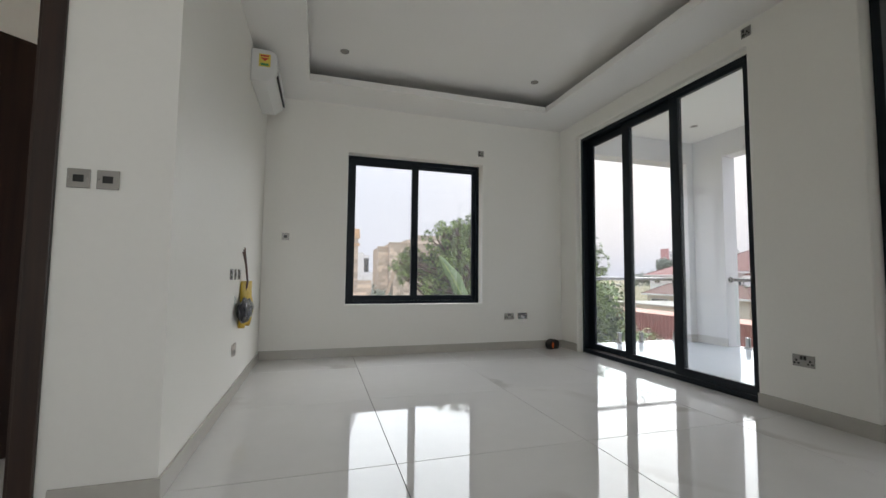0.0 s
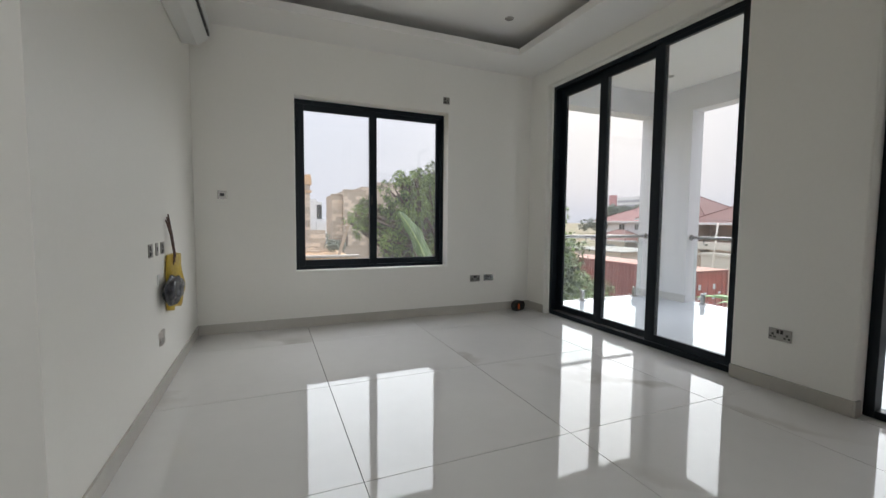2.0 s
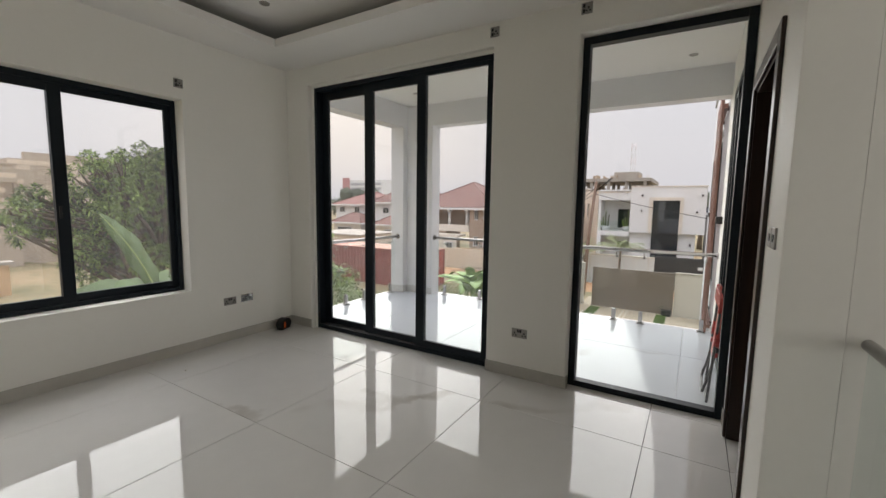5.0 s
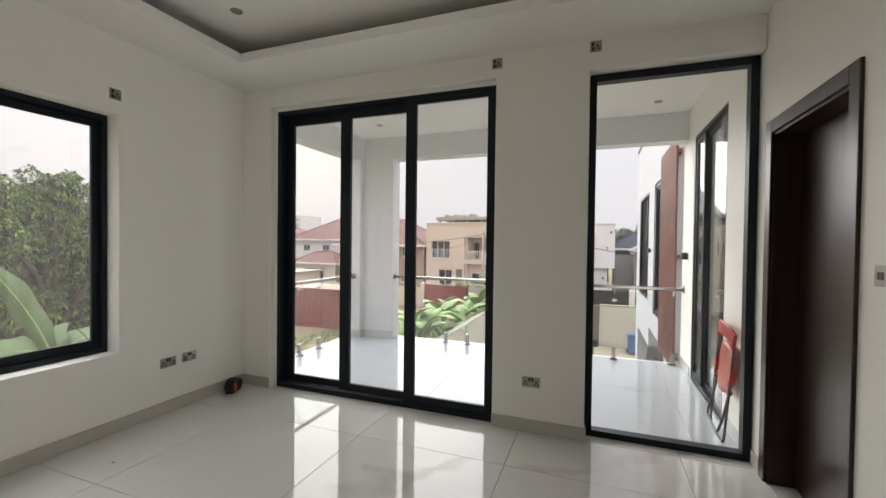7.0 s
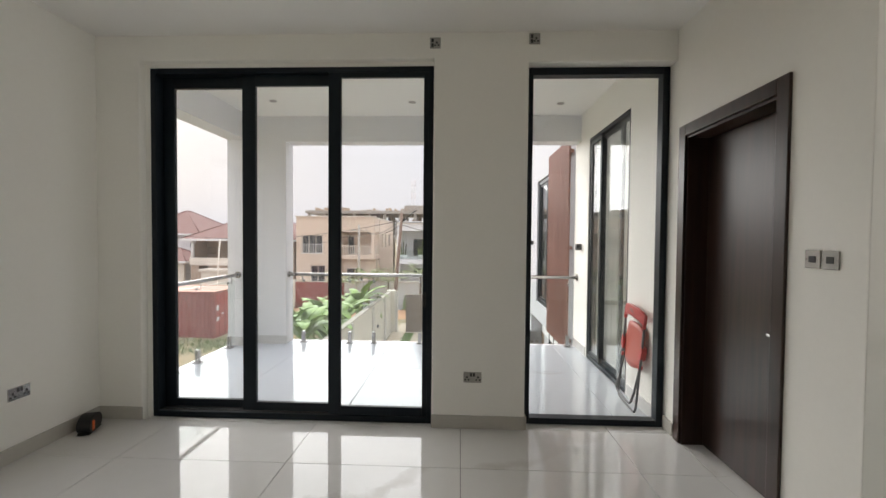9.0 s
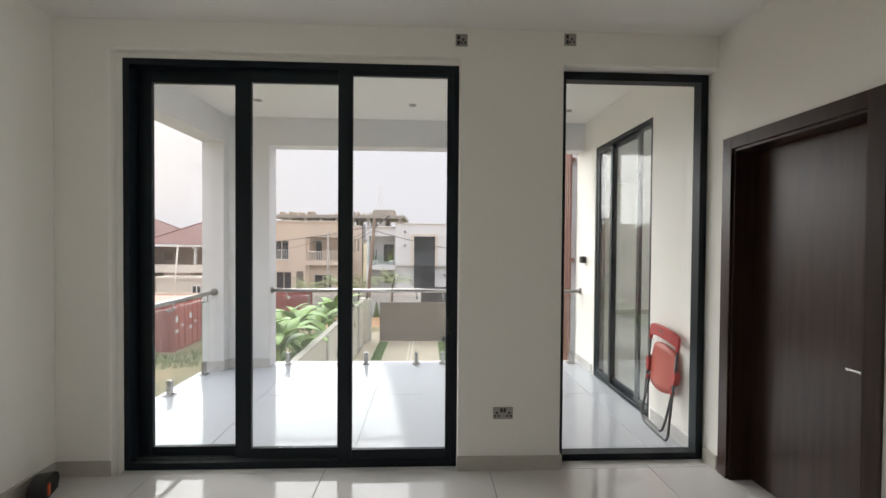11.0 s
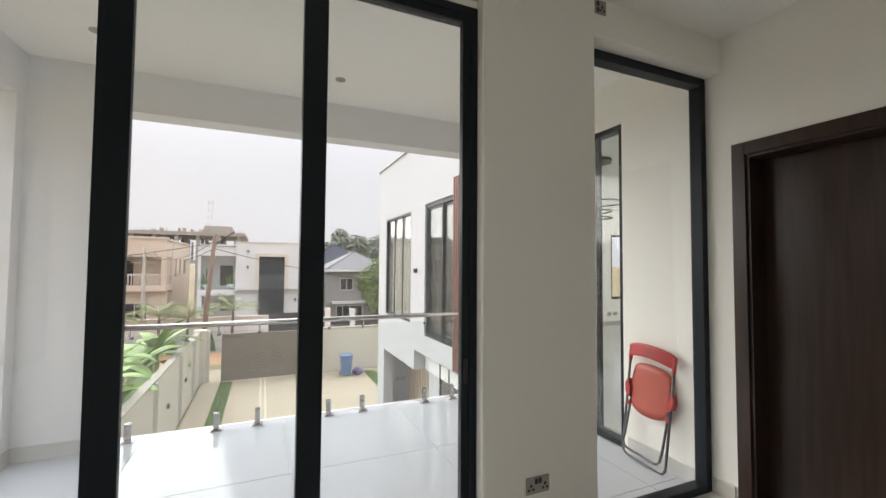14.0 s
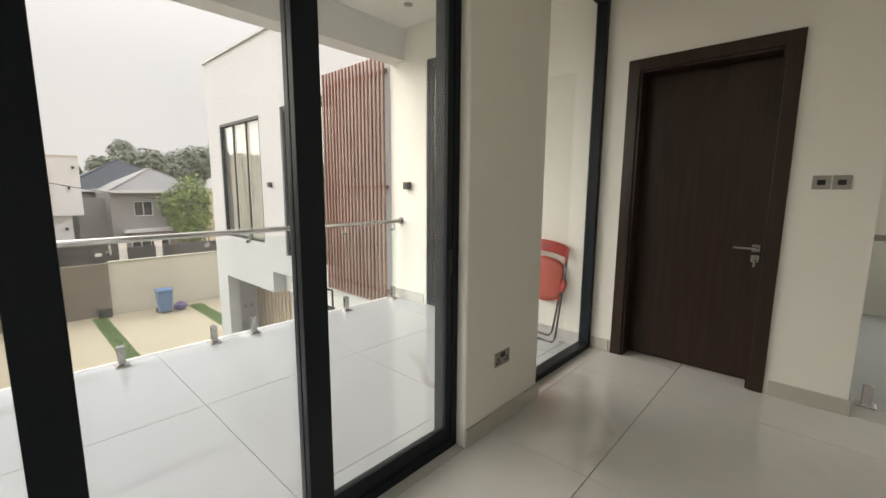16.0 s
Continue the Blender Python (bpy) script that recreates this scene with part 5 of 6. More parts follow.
def banana(at, high, count, length, label, seed, dead=False, start=None, poses=None, mat="banana"):
    rng = random.Random(seed)
    t = thing("banana_plant", at, label, "banana plant")
    bm = B()
    tube(bm, [(0, 0, -0.1), (0.03, 0.02, high * 0.5), (0.0, 0, high)], 0.11, 12, 0.06)
    part("stem", bm, "banana_rib", t)
    for k in range(count):
        a = (start if start is not None else rng.uniform(0, 6)) + k * 2.4
        bm = B()
        if poses:
            a, rise, droop, ln, twist = poses[k]
            path = blade(bm, (0, 0, high), a, ln, 0.17, rise, droop, n=18, twist=twist)
        else:
            path = blade(bm, (0, 0, high * rng.uniform(0.88, 1.0)), a, length * rng.uniform(0.75, 1.1), length * 0.14, rng.uniform(0.7, 1.35), rng.uniform(0.9, 1.9))
        lf = part("leaf", bm, mat, t)
        sol = lf.modifiers.new("thickness", "SOLIDIFY")
        sol.thickness = 0.004
        bm = B()
        tube(bm, [p - Vector((0, 0, 0.008)) for p in path], 0.014, 6, 0.004)
        part("midrib", bm, "banana_rib", lf)
    if dead:
        bm = B()
        path = blade(bm, (0.08, -0.05, high + 0.45), -0.3, 0.75, 0.09, -0.6, 1.0)
        part("dead_leaf", bm, "dead_leaf", t, "dry brown hanging leaf")
    return t


banana((3.36, 8.6, height(3.36, 8.6)), 0.12 - height(3.36, 8.6), 5, 1.15, "banana plant with big torn leaves close outside the window", 2, dead=True, poses=[(3.14, 1.3, 0.4, 1.45, 1.15), (3.0, 0.62, 0.95, 1.15, 0.7), (1.2, 1.0, 1.5, 1.0, 0.3), (0.2, 0.9, 1.5, 0.9, -0.4), (3.5, 0.9, 1.2, 0.8, 0.8)])
bn2 = [(14.2, 7.7), (15.6, 8.2), (16.9, 7.8), (18.2, 8.5), (13.2, 8.6), (19.6, 8.0), (16.3, 8.9), (18.9, 7.7), (15.0, 9.3), (17.6, 9.6), (12.6, 7.8)]
for k, (x, y) in enumerate(bn2):
    banana((x, y, height(x, y)), 1.5 + 0.3 * ((k * 2) % 3), 9, 1.6, "young banana plant with broad green leaves behind the yard wall", 50 + k, mat="banana_young")


def palm(at, high, label, seed, fronds=14, length=1.7):
    rng = random.Random(seed)
    t = thing("palm", at, label, "palm tree")
    bm = B()
    tube(bm, [(0, 0, -0.1), (0.06, 0.03, high * 0.5), (0, 0, high)], 0.10, 10, 0.07)
    part("trunk", bm, "bark", t)
    for k in range(fronds):
        a = k * 2.4 + rng.uniform(-0.3, 0.3)
        rise, droop = rng.uniform(0.75, 1.5), rng.uniform(1.2, 1.9)
        d = Vector((math.cos(a), math.sin(a), 0))
        side = Vector((-d.y, d.x, 0))
        p, pts = Vector((0, 0, high)), []
        for j in range(13):
            pts.append(p.copy())
            ang = rise - droop * j / 12
            p = p + (length / 12) * (d * math.cos(ang) + Vector((0, 0, math.sin(ang))))
        bm = B()
        tube(bm, pts, 0.013, 5, 0.004)
        for j in range(2, 13):
            for q in (0, 0.33, 0.66):
                c = pts[j] if q == 0 or j == 12 else pts[j].lerp(pts[j + 1], q)
                for sg in (-1, 1):
                    ln = (0.46 * math.sin(math.pi * (j + 1) / 15) + 0.10) * rng.uniform(0.85, 1.1)
                    e = c + side * sg * ln * 0.75 + d * ln * 0.5 - Vector((0, 0, rng.uniform(0.05, 0.6) * ln))
                    v = [bm.verts.new(c), bm.verts.new(c + (e - c) * 0.4 + d * 0.016), bm.verts.new(e), bm.verts.new(c + (e - c) * 0.4 - d * 0.016)]
                    bm.faces.new(v)
        part("frond", bm, "palm", t)
    return t


for k, (x, y, h) in enumerate(((32.0, 10.2, 2.6), (32.0, 8.7, 2.4), (32.1, 6.2, 2.8), (32.0, 12.4, 2.3))):
    palm((x, y, -4.35), h, "young feathery palm on the verge across the road", 7 + k)
for k, (x, y, h) in enumerate(((32.0, 10.9, 1.5), (32.0, 9.5, 1.6), (32.1, 7.4, 1.5), (31.9, 4.6, 1.2))):
    cy = thing("cypress", (x, y, -4.35), "small dark cone-shaped cypress across the road", "shrub")
    vs, fs = leaves(random.Random(k), [((0, 0, h * (0.15 + 0.16 * j)), 0.30 - 0.045 * j) for j in range(6)], 1500, 0.05)
    raw("crown", vs, fs, "leaf", cy, kind="stuff")
    bm = B()
    tube(bm, [(0, 0, -0.1), (0, 0, h * 0.9)], 0.03, 6)
    part("trunk", bm, "bark", cy)
# weeds and rough grass of the open ground
rg = random.Random(77)
vs, fs = [], []
for _ in range(26000):
    x, y = rg.uniform(7.0, 24.0), rg.uniform(7.3, 27.0)
    if noise.noise(Vector((x, y, 3.0)) * 0.35) < -0.02:
        continue
    z, a, h = height(x, y) - 0.02, rg.uniform(0, 6.3), rg.uniform(0.08, 0.26)
    dx, dy = 0.02 * math.cos(a), 0.02 * math.sin(a)
    n = len(vs)
    vs += [(x - dx, y - dy, z), (x + dx, y + dy, z), (x + rg.uniform(-0.1, 0.1), y + rg.uniform(-0.1, 0.1), z + h)]
    fs.append((n, n + 1, n + 2))
raw("weeds", vs, fs, "blade", kind="stuff", label="patchy rough grass and weeds on dry earth", category="grass")


# ---- neighbouring houses ----
def hip_roof(parent, x0, x1, y0, y1, z, rise, over, mat, eave="cream"):
    x0, x1, y0, y1 = x0 - over, x1 + over, y0 - over, y1 + over
    bm = B()
    w, d = x1 - x0, y1 - y0
    m = min(w, d) / 2
    if w > d:
        r0, r1 = (x0 + m, (y0 + y1) / 2, z + rise), (x1 - m, (y0 + y1) / 2, z + rise)
    else:
        r0, r1 = ((x0 + x1) / 2, y0 + m, z + rise), ((x0 + x1) / 2, y1 - m, z + rise)
    c = [bm.verts.new(p) for p in ((x0, y0, z), (x1, y0, z), (x1, y1, z), (x0, y1, z))]
    a, b = bm.verts.new(r0), bm.verts.new(r1)
    if w > d:
        fs = [(c[0], c[1], b, a), (c[1], c[2], b), (c[2], c[3], a, b), (c[3], c[0], a)]
    else:
        fs = [(c[0], c[1], a), (c[1], c[2], b, a), (c[2], c[3], b), (c[3], c[0], a, b)]
    for f in fs:
        bm.faces.new(f)
    bm.faces.new(c[::-1])
    roof = part("roof", bm, mat, parent)
    bm = B()
    bx(bm, x0 - 0.03, x1 + 0.03, y0 - 0.03, y0, z - 0.18, z + 0.02)
    bx(bm, x0 - 0.03, x1 + 0.03, y1, y1 + 0.03, z - 0.18, z + 0.02)
    bx(bm, x0 - 0.03, x0, y0, y1, z - 0.18, z + 0.02)
    bx(bm, x1, x1 + 0.03, y0, y1, z - 0.18, z + 0.02)
    part("fascia", bm, eave, roof)
    bm = B()
    for p, q in (((x0, y0, z), r0), ((x0, y1, z), r0 if w > d else r1), (r0, r1), ((x1, y0, z), r1 if w > d else r0)):
        tube(bm, [p, q], 0.07, 6)
    part("ridge_tiles", bm, mat, roof)
    return roof


def facade_window(parent, axis, face, out, u0, u1, z0, z1, bars=1, mat="dark_glass", frame="cream", rail=False):
    """A window in a facade; out is the way its outside looks along the axis."""
    def r(c0, c1, a0, a1, b0, b1):
        lo, hi = min(c0, c1), max(c0, c1)
        return (lo, hi, a0, a1, b0, b1) if axis == "x" else (a0, a1, lo, hi, b0, b1)
    w = part("window", boxes(r(face - out * 0.10, face - out * 0.07, u0, u1, z0, z1)), mat, parent, "dark window pane")
    t = 0.06
    rows = [r(face - out * 0.07, face - out * 0.02, u0, u0 + t, z0, z1), r(face - out * 0.07, face - out * 0.02, u1 - t, u1, z0, z1), r(face - out * 0.07, face - out * 0.02, u0, u1, z1 - t, z1), r(face - out * 0.07, face - out * 0.02, u0, u1, z0, z0 + t)]
    for k in range(bars):
        u = u0 + (u1 - u0) * (k + 1) / (bars + 1)
        rows.append(r(face - out * 0.07, face - out * 0.03, u - 0.025, u + 0.025, z0 + t, z1 - t))
    part("frame", boxes(*rows), frame, w)
    if rail:
        rows = [r(face + out * 0.12, face + out * 0.15, u0 - 0.05, u1 + 0.05, z0 + 0.82, z0 + 0.87), r(face + out * 0.12, face + out * 0.15, u0 - 0.05, u1 + 0.05, z0 - 0.02, z0 + 0.03)]
        n = int((u1 - u0) / 0.16)
        for k in range(n + 1):
            u = u0 + (u1 - u0) * k / n
            rows.append(r(face + out * 0.125, face + out * 0.145, u - 0.015, u + 0.015, z0 + 0.03, z0 + 0.82))
        part("guard_rail", boxes(*rows), "white_house", w, "white baluster guard rail")
    return w


GR = -4.6
# peach house
ph = thing("house", (0, 0, 0), "peach two-storey flat-roofed house with white balustraded balconies", "house")
bm = B()
wall(bm, "x", 38.0, 38.25, 14.4, 18.35, GR, 3.40, [(15.9, 17.85, 0.05, 1.74), (15.65, 17.05, -2.6, -1.05)])
wall(bm, "x", 38.6, 38.85, 11.05, 14.4, GR, -0.45, [(15.0, 15.4, GR, -1.0)])
wall(bm, "x", 40.2, 40.4, 11.05, 14.4, -0.45, 2.08, [(13.5, 14.2, -0.2, 1.8)])
wall(bm, "y", 14.15, 14.4, 38.25, 40.2, GR, 3.40)
wall(bm, "y", 18.1, 18.35, 38.25, 50, GR, 3.40)
wall(bm, "y", 11.05, 11.3, 40.4, 48.5, GR, 3.30, [(41.4, 42.2, 0.5, 1.95), (43.2, 44.0, 0.5, 1.95), (45.2, 46.6, 0.6, 1.95)])
part("wall", bm, "peach", ph)
part("balcony_slab", boxes((38.0, 40.2, 11.05, 14.4, -0.45, -0.05), (38.0, 38.25, 11.05, 14.4, 2.08, 3.40), (38.25, 40.2, 11.05, 11.3, 2.08, 3.40), (38.25, 40.4, 11.3, 14.4, 3.0, 3.1)), "peach", ph)
part("corner_column", boxes((38.0, 38.3, 11.05, 11.35, -0.05, 2.08), (40.0, 40.3, 11.05, 11.3, -0.05, 2.08), (39.1, 39.25, 11.05, 11.25, -0.05, 2.08)), "peach", ph)
part("cornice", boxes((37.9, 38.3, 10.95, 18.4, 3.40, 3.52), (38.3, 48.5, 10.95, 11.3, 3.30, 3.42)), "cream", ph)
part("roof", boxes((38.3, 48.4, 11.3, 18.1, 2.9, 3.05)), "concrete", ph)
rows = [(38.04, 38.12, 11.35, 14.4, 0.72, 0.80), (38.3, 40.1, 11.1, 11.18, 0.72, 0.80)]
for k in range(15):
    rows.append((38.05, 38.11, 11.5 + 0.2 * k, 11.56 + 0.2 * k, -0.05, 0.72))
for k in range(9):
    rows.append((38.4 + 0.2 * k, 38.46 + 0.2 * k, 11.11, 11.17, -0.05, 0.72))
part("balustrade", boxes(*rows), "cream", ph, "cream baluster railing")
facade_window(ph, "x", 38.1, -1, 15.9, 17.85, 0.05, 1.74, 2, rail=True)
facade_window(ph, "x", 38.1, -1, 15.65, 17.05, -2.6, -1.05, 1)
facade_window(ph, "x", 40.3, -1, 13.5, 14.15, -0.2, 1.8, 0)
facade_window(ph, "x", 38.48, -1, 12.2, 13.8, -2.6, -1.3, 1)
part("door", boxes((37.95, 38.0, 14.6, 15.2, -3.6, -1.0)), "gate", ph, "brown house door")
for u0, u1, z0, z1 in ((41.4, 42.2, 0.5, 1.95), (43.2, 44.0, 0.5, 1.95), (45.2, 46.6, 0.6, 1.95)):
    facade_window(ph, "y", 11.1, -1, u0, u1, z0, z1, 1)
mg = thing("gate", (0, 0, 0), "maroon sheet-metal gate between cream posts", "gate")
part("gate_leaf", boxes((33.5, 33.56, 12.6, 16.6, -4.3, -2.1)), "maroon_gate", mg)
part("gate_post", boxes((33.4, 33.75, 16.6, 16.95, -4.5, -1.95)), "cream", mg)
rows = [(33.48, 33.58, 12.6, 16.6, -4.3 + 0.45 * k, -4.25 + 0.45 * k) for k in range(5)]
part("gate_rib", boxes(*rows), "maroon_gate", mg)
part("street_wall", boxes((33.4, 33.6, 17.0, 26.0, -4.6, -2.4)), "peach", **s)
fen = thing("fence", (0, 0, 0), "curved dark iron fence with pointed pickets", "fence")
bm = B()
for k in range(44):
    y = 10.2 + 0.13 * k
    top = -2.95 + 0.55 * math.sin(k / 44 * math.pi)
    bx(bm, 24.45, 24.48, y, y + 0.03, -4.0, top)
part("picket", bm, "black_gate", fen, kind="stuff")
part("rail", boxes((24.44, 24.49, 10.2, 15.95, -3.6, -3.55), (24.44, 24.49, 10.2, 15.95, -3.25, -3.20)), "black_gate", fen)

# white modern house with its wall and black gate
wh = thing("house", (0, 0, 0), "white modern flat-roofed house with a tall dark glass strip", "house")
bm = B()
wall(bm, "x", 38.0, 38.3, 1.10, 6.46, -0.45, 3.28, [(2.87, 4.78, -0.46, 2.19)])
wall(bm, "x", 38.4, 38.65, 1.67, 6.46, GR, -0.45, [(2.87, 4.78, GR - 0.1, -0.4)])
wall(bm, "x", 40.0, 40.2, 6.46, 9.05, GR, 2.2, [(6.75, 7.7, -0.2, 1.45)])
wall(bm, "y", 1.10, 1.35, 38.3, 46.0, -0.45, 3.28)
wall(bm, "y", 1.67, 1.9, 38.65, 46.0, GR, -0.45)
wall(bm, "y", 8.85, 9.05, 38.3, 46.0, GR, 2.8)
part("wall", bm, "white_house", wh)
part("box_trim", boxes((37.8, 38.0, 2.62, 2.87, -0.45, 2.44), (37.8, 38.0, 4.78, 5.05, -0.45, 2.44), (37.8, 38.0, 2.87, 4.78, 2.19, 2.44)), "cream", wh)
part("glass_strip", boxes((38.2, 38.26, 2.87, 4.78, -4.0, 2.19)), "dark_glass", wh, "tall dark glass strip")
part("mullion", boxes((38.15, 38.2, 2.87, 4.78, -0.5, -0.42), (38.15, 38.2, 3.80, 3.85, -4.0, 2.19)), "black_gate", wh)
part("balcony_slab", boxes((38.2, 40.0, 6.46, 9.05, -0.85, -0.42), (38.2, 40.2, 6.46, 9.05, 2.2, 2.85), (38.3, 46.0, 1.3, 9.0, 3.0, 3.1), (38.2, 38.5, 8.75, 9.05, -4.5, -0.85)), "white_house", wh)
g = part("balcony_glass", boxes((38.22, 38.25, 6.5, 9.0, -0.42, 0.45)), "rail_glass", wh)
part("coping", boxes((37.95, 38.35, 1.05, 6.5, 3.28, 3.36), (38.15, 38.4, 6.46, 9.1, 2.85, 2.93)), "cream", wh)
facade_window(wh, "x", 40.1, -1, 6.75, 7.7, -0.2, 1.45, 0, frame="black_gate")
facade_window(wh, "x", 39.88, -1, 6.6, 7.6, -2.2, -1.4, 0, frame="black_gate")
for y, z in ((5.6, 2.6), (5.6, 1.35), (1.7, 1.3), (2.0, -1.3), (1.4, 2.6)):
    part("wall_lamp", boxes((37.88, 38.0 if z > -0.4 else 38.4, y - 0.06, y + 0.06, z - 0.08, z + 0.08)), "dark", wh, "small black outside lamp")
for y in (8.5, 6.7):
    pt = thing("planter", (38.8, y, -0.42), "white bowl planter with upright cactus on the balcony", "plant pot")
    bm = B()
    tube(bm, [(0, 0, 0), (0, 0, 0.12), (0, 0, 0.4)], 0.22, 14, 0.42)
    part("bowl", bm, "white_house", pt)
    bm = B()
    for k, (dx, h) in enumerate(((0, 1.5), (0.15, 1.0), (-0.2, 1.2), (0.3, 0.8))):
        tube(bm, [(0.0, dx, 0.35), (0.02, dx * 1.3, h), (0, dx * 1.4, h + 0.2)], 0.06, 7, 0.03)
    part("cactus", bm, "leaf", pt)
sw = part("street_wall_white", boxes((33.0, 33.2, 4.05, 12.4, -4.7, -2.0)), "white_house", **s)
for k in range(8):
    part("panel_joint", boxes((32.97, 33.0, 4.4 + k, 4.44 + k, -4.6, -2.05)), "cream", sw)
part("coping", boxes((32.95, 33.25, 4.05, 12.4, -2.0, -1.93)), "cream", sw)
bg = thing("gate", (0, 0, 0), "tall black sheet-metal gate of the white house", "gate")
part("gate_leaf", boxes((33.05, 33.12, 0.3, 4.0, -4.4, -1.82)), "black_gate", bg)
part("gate_sign", boxes((33.03, 33.05, 1.1, 1.4, -2.6, -2.4)), "white_house", bg, "small white sign plate")
part("gate_sign", boxes((33.03, 33.05, 0.42, 0.70, -3.55, -3.3)), "orange", bg, "small orange sign plate")
part("gate_pillar_white", boxes((33.0, 33.35, -0.1, 0.28, -4.6, -1.6)), "white_house", **s)
part("street_wall_dark", boxes((33.05, 33.15, -12.0, -0.12, -4.7, -2.2)), "black_gate", **s)
part("gate_pillar_white", boxes((33.0, 33.35, -1.9, -1.55, -4.6, -1.7)), "white_house", **s)

# office block far off in the haze
ob = thing("office_building", (0, 0, 0), "pale hazy office block with window bands and red end panel", "building")
part("wall", boxes((120, 132, 101.5, 118.0, -4.6, 10.6)), "white_house", ob)
part("end_panel", boxes((119.6, 120.0, 118.0, 121.5, -4.6, 11.6)), "hazed_red", ob, "red end panel paled by haze")
for k in range(5):
    part("window_band", boxes((119.9, 119.99, 102.2, 117.4, 1.6 + 1.75 * k, 2.5 + 1.75 * k)), "hazed_band", ob, "band of windows greyed by haze")

# raw concrete frame behind
cf = thing("unfinished_building", (0, 0, 0), "unfinished grey concrete frame with a raw roof slab far behind", "building")
part("roof_slab", boxes((55, 66, 6.5, 24.0, 4.75, 5.15)), "concrete", cf)
part("floor_slab", boxes((55, 66, 6.9, 24.0, 1.6, 1.95)), "concrete", cf)
rows = []
for k in range(9):
    for x in (55.2, 59, 63):
        rows.append((x, x + 0.35, 7.0 + 2.05 * k, 7.35 + 2.05 * k, -4.5, 4.75))
part("column", boxes(*rows), "concrete", cf)
part("hut", boxes((56, 60, 8.0, 10.8, 5.15, 5.95)), "concrete", cf)
bm = B()
for k in range(60):
    y = 6.6 + rg.uniform(0, 17)
    bx(bm, 55.1 + rg.uniform(0, 3), 55.2 + rg.uniform(3, 3.1), y, y + 0.06, 1.95 if k % 2 else 5.15, rg.uniform(3.6, 4.7) if k % 2 else rg.uniform(5.3, 5.7))
part("prop", bm, "plank", cf, "timber props and starter bars", kind="stuff")
mast = thing("telecom_mast", (140, 19.2, -4), "slim red and white banded lattice mast far away in haze", "mast")
for k in range(6):
    bm = B()
    z0 = 12 + 2.2 * k
    for sx, sy in ((-1, -1), (1, -1), (1, 1), (-1, 1)):
        tube(bm, [(sx * 0.6, sy * 0.6, z0), (sx * 0.6, sy * 0.6, z0 + 2.2)], 0.035, 4)
    for sy in (-1, 1):
        tube(bm, [(-0.6, -0.6 * sy, z0), (-0.6, 0.6 * sy, z0 + 2.2)], 0.03, 4)
    part("mast_section", bm, "hazed_mast_red" if k % 2 else "white_house", mast)
bm = B()
tube(bm, [(0, 0, -0.5), (0, 0, 12)], 0.5, 6)
part("mast_base", bm, "concrete", mast)

# grey house with a metal roof
gh = thing("house", (0, 0, 0), "grey two-storey house with ribbed grey and dark blue metal roofs", "house")
bm = B()
wall(bm, "x", 40.0, 40.25, -6.2, -0.6, GR, 1.15, [(-3.15, -1.95, -0.75, 0.35)])
wall(bm, "y", -0.85, -0.6, 40.25, 50, GR, 1.15)
part("wall", bm, "grey_render", gh)
hip_roof(gh, 40.0, 47, -6.2, -1.1, 1.15, 1.7, 0.5, "roofmetal", "white_house")
hip_roof(gh, 46.0, 54, -7, 1.2, 1.2, 2.6, 0.5, "roofblue", "white_house")
facade_window(gh, "x", 40.1, -1, -3.15, -1.95, -0.75, 0.35, 1, frame="white_house")
part("wall", boxes((46, 46.3, -0.6, 1.0, GR, 1.2), (42, 42.2, -0.6, 1.0, GR, 0.6)), "grey_render", gh)
part("canopy", boxes((39.2, 40.0, -4.4, -1.2, -1.9, -1.7)), "white_house", gh)
facade_window(gh, "x", 39.88, -1, -4.0, -1.6, -3.6, -2.1, 3, frame="white_house")

# cream house with maroon roof and pillared balcony
rh = thing("house", (0, 0, 0), "cream two-storey house with a maroon tiled hip roof and pillared balcony", "house")
bm = B()
wall(bm, "x", 40.2, 40.4, 20.6, 28.4, -0.9, 1.2, [(21.9, 23.0, -0.4, 1.0), (27.3, 28.1, -0.2, 0.5)])
wall(bm, "x", 38.0, 38.25, 24.4, 28.4, -4.6, -0.9, [(25.1, 25.9, -2.6, -1.6), (26.7, 27.6, -1.7, -1.2)])
wall(bm, "x", 38.0, 38.25, 18.6, 21.6, -4.6, 1.2, [(20.6, 21.1, 0.1, 1.2), (19.5, 20.1, 0.1, 1.1), (20.6, 21.2, -2.6, -1.6), (19.5, 20.1, -2.6, -1.6)])
wall(bm, "y", 18.6, 18.8, 38.25, 48, -4.6, 1.2)
wall(bm, "y", 28.2, 28.4, 38.25, 48, -4.6, 1.2)
part("wall", bm, "tan", rh)
part("balcony_slab", boxes((37.8, 40.2, 21.6, 28.4, -1.15, -0.9), (37.8, 37.95, 21.6, 28.4, -0.9, -0.45)), "cream", rh)
for y in (21.9, 24.0, 28.2):
    bm = B()
    tube(bm, [(38.0, y, -0.45), (38.0, y, 0.9)], 0.15, 12, 0.13)
    bx(bm, 37.8, 38.2, y - 0.2, y + 0.2, 0.9, 1.15)
    part("column", bm, "white_house", rh, "round cream column")
hip_roof(rh, 38.0, 48.0, 18.95, 28.4, 1.30, 2.9, 0.6, "rooftile", "white_house")
for a, b, c, d in ((20.6, 21.1, 0.1, 1.1), (19.5, 20.1, 0.1, 1.1), (20.6, 21.2, -2.6, -1.6), (19.5, 20.1, -2.6, -1.6)):
    facade_window(rh, "x", 38.1, -1, a, b, c, d, 1, frame="white_house")
facade_window(rh, "x", 38.1, -1, 25.1, 25.9, -2.6, -1.6, 1, frame="white_house")
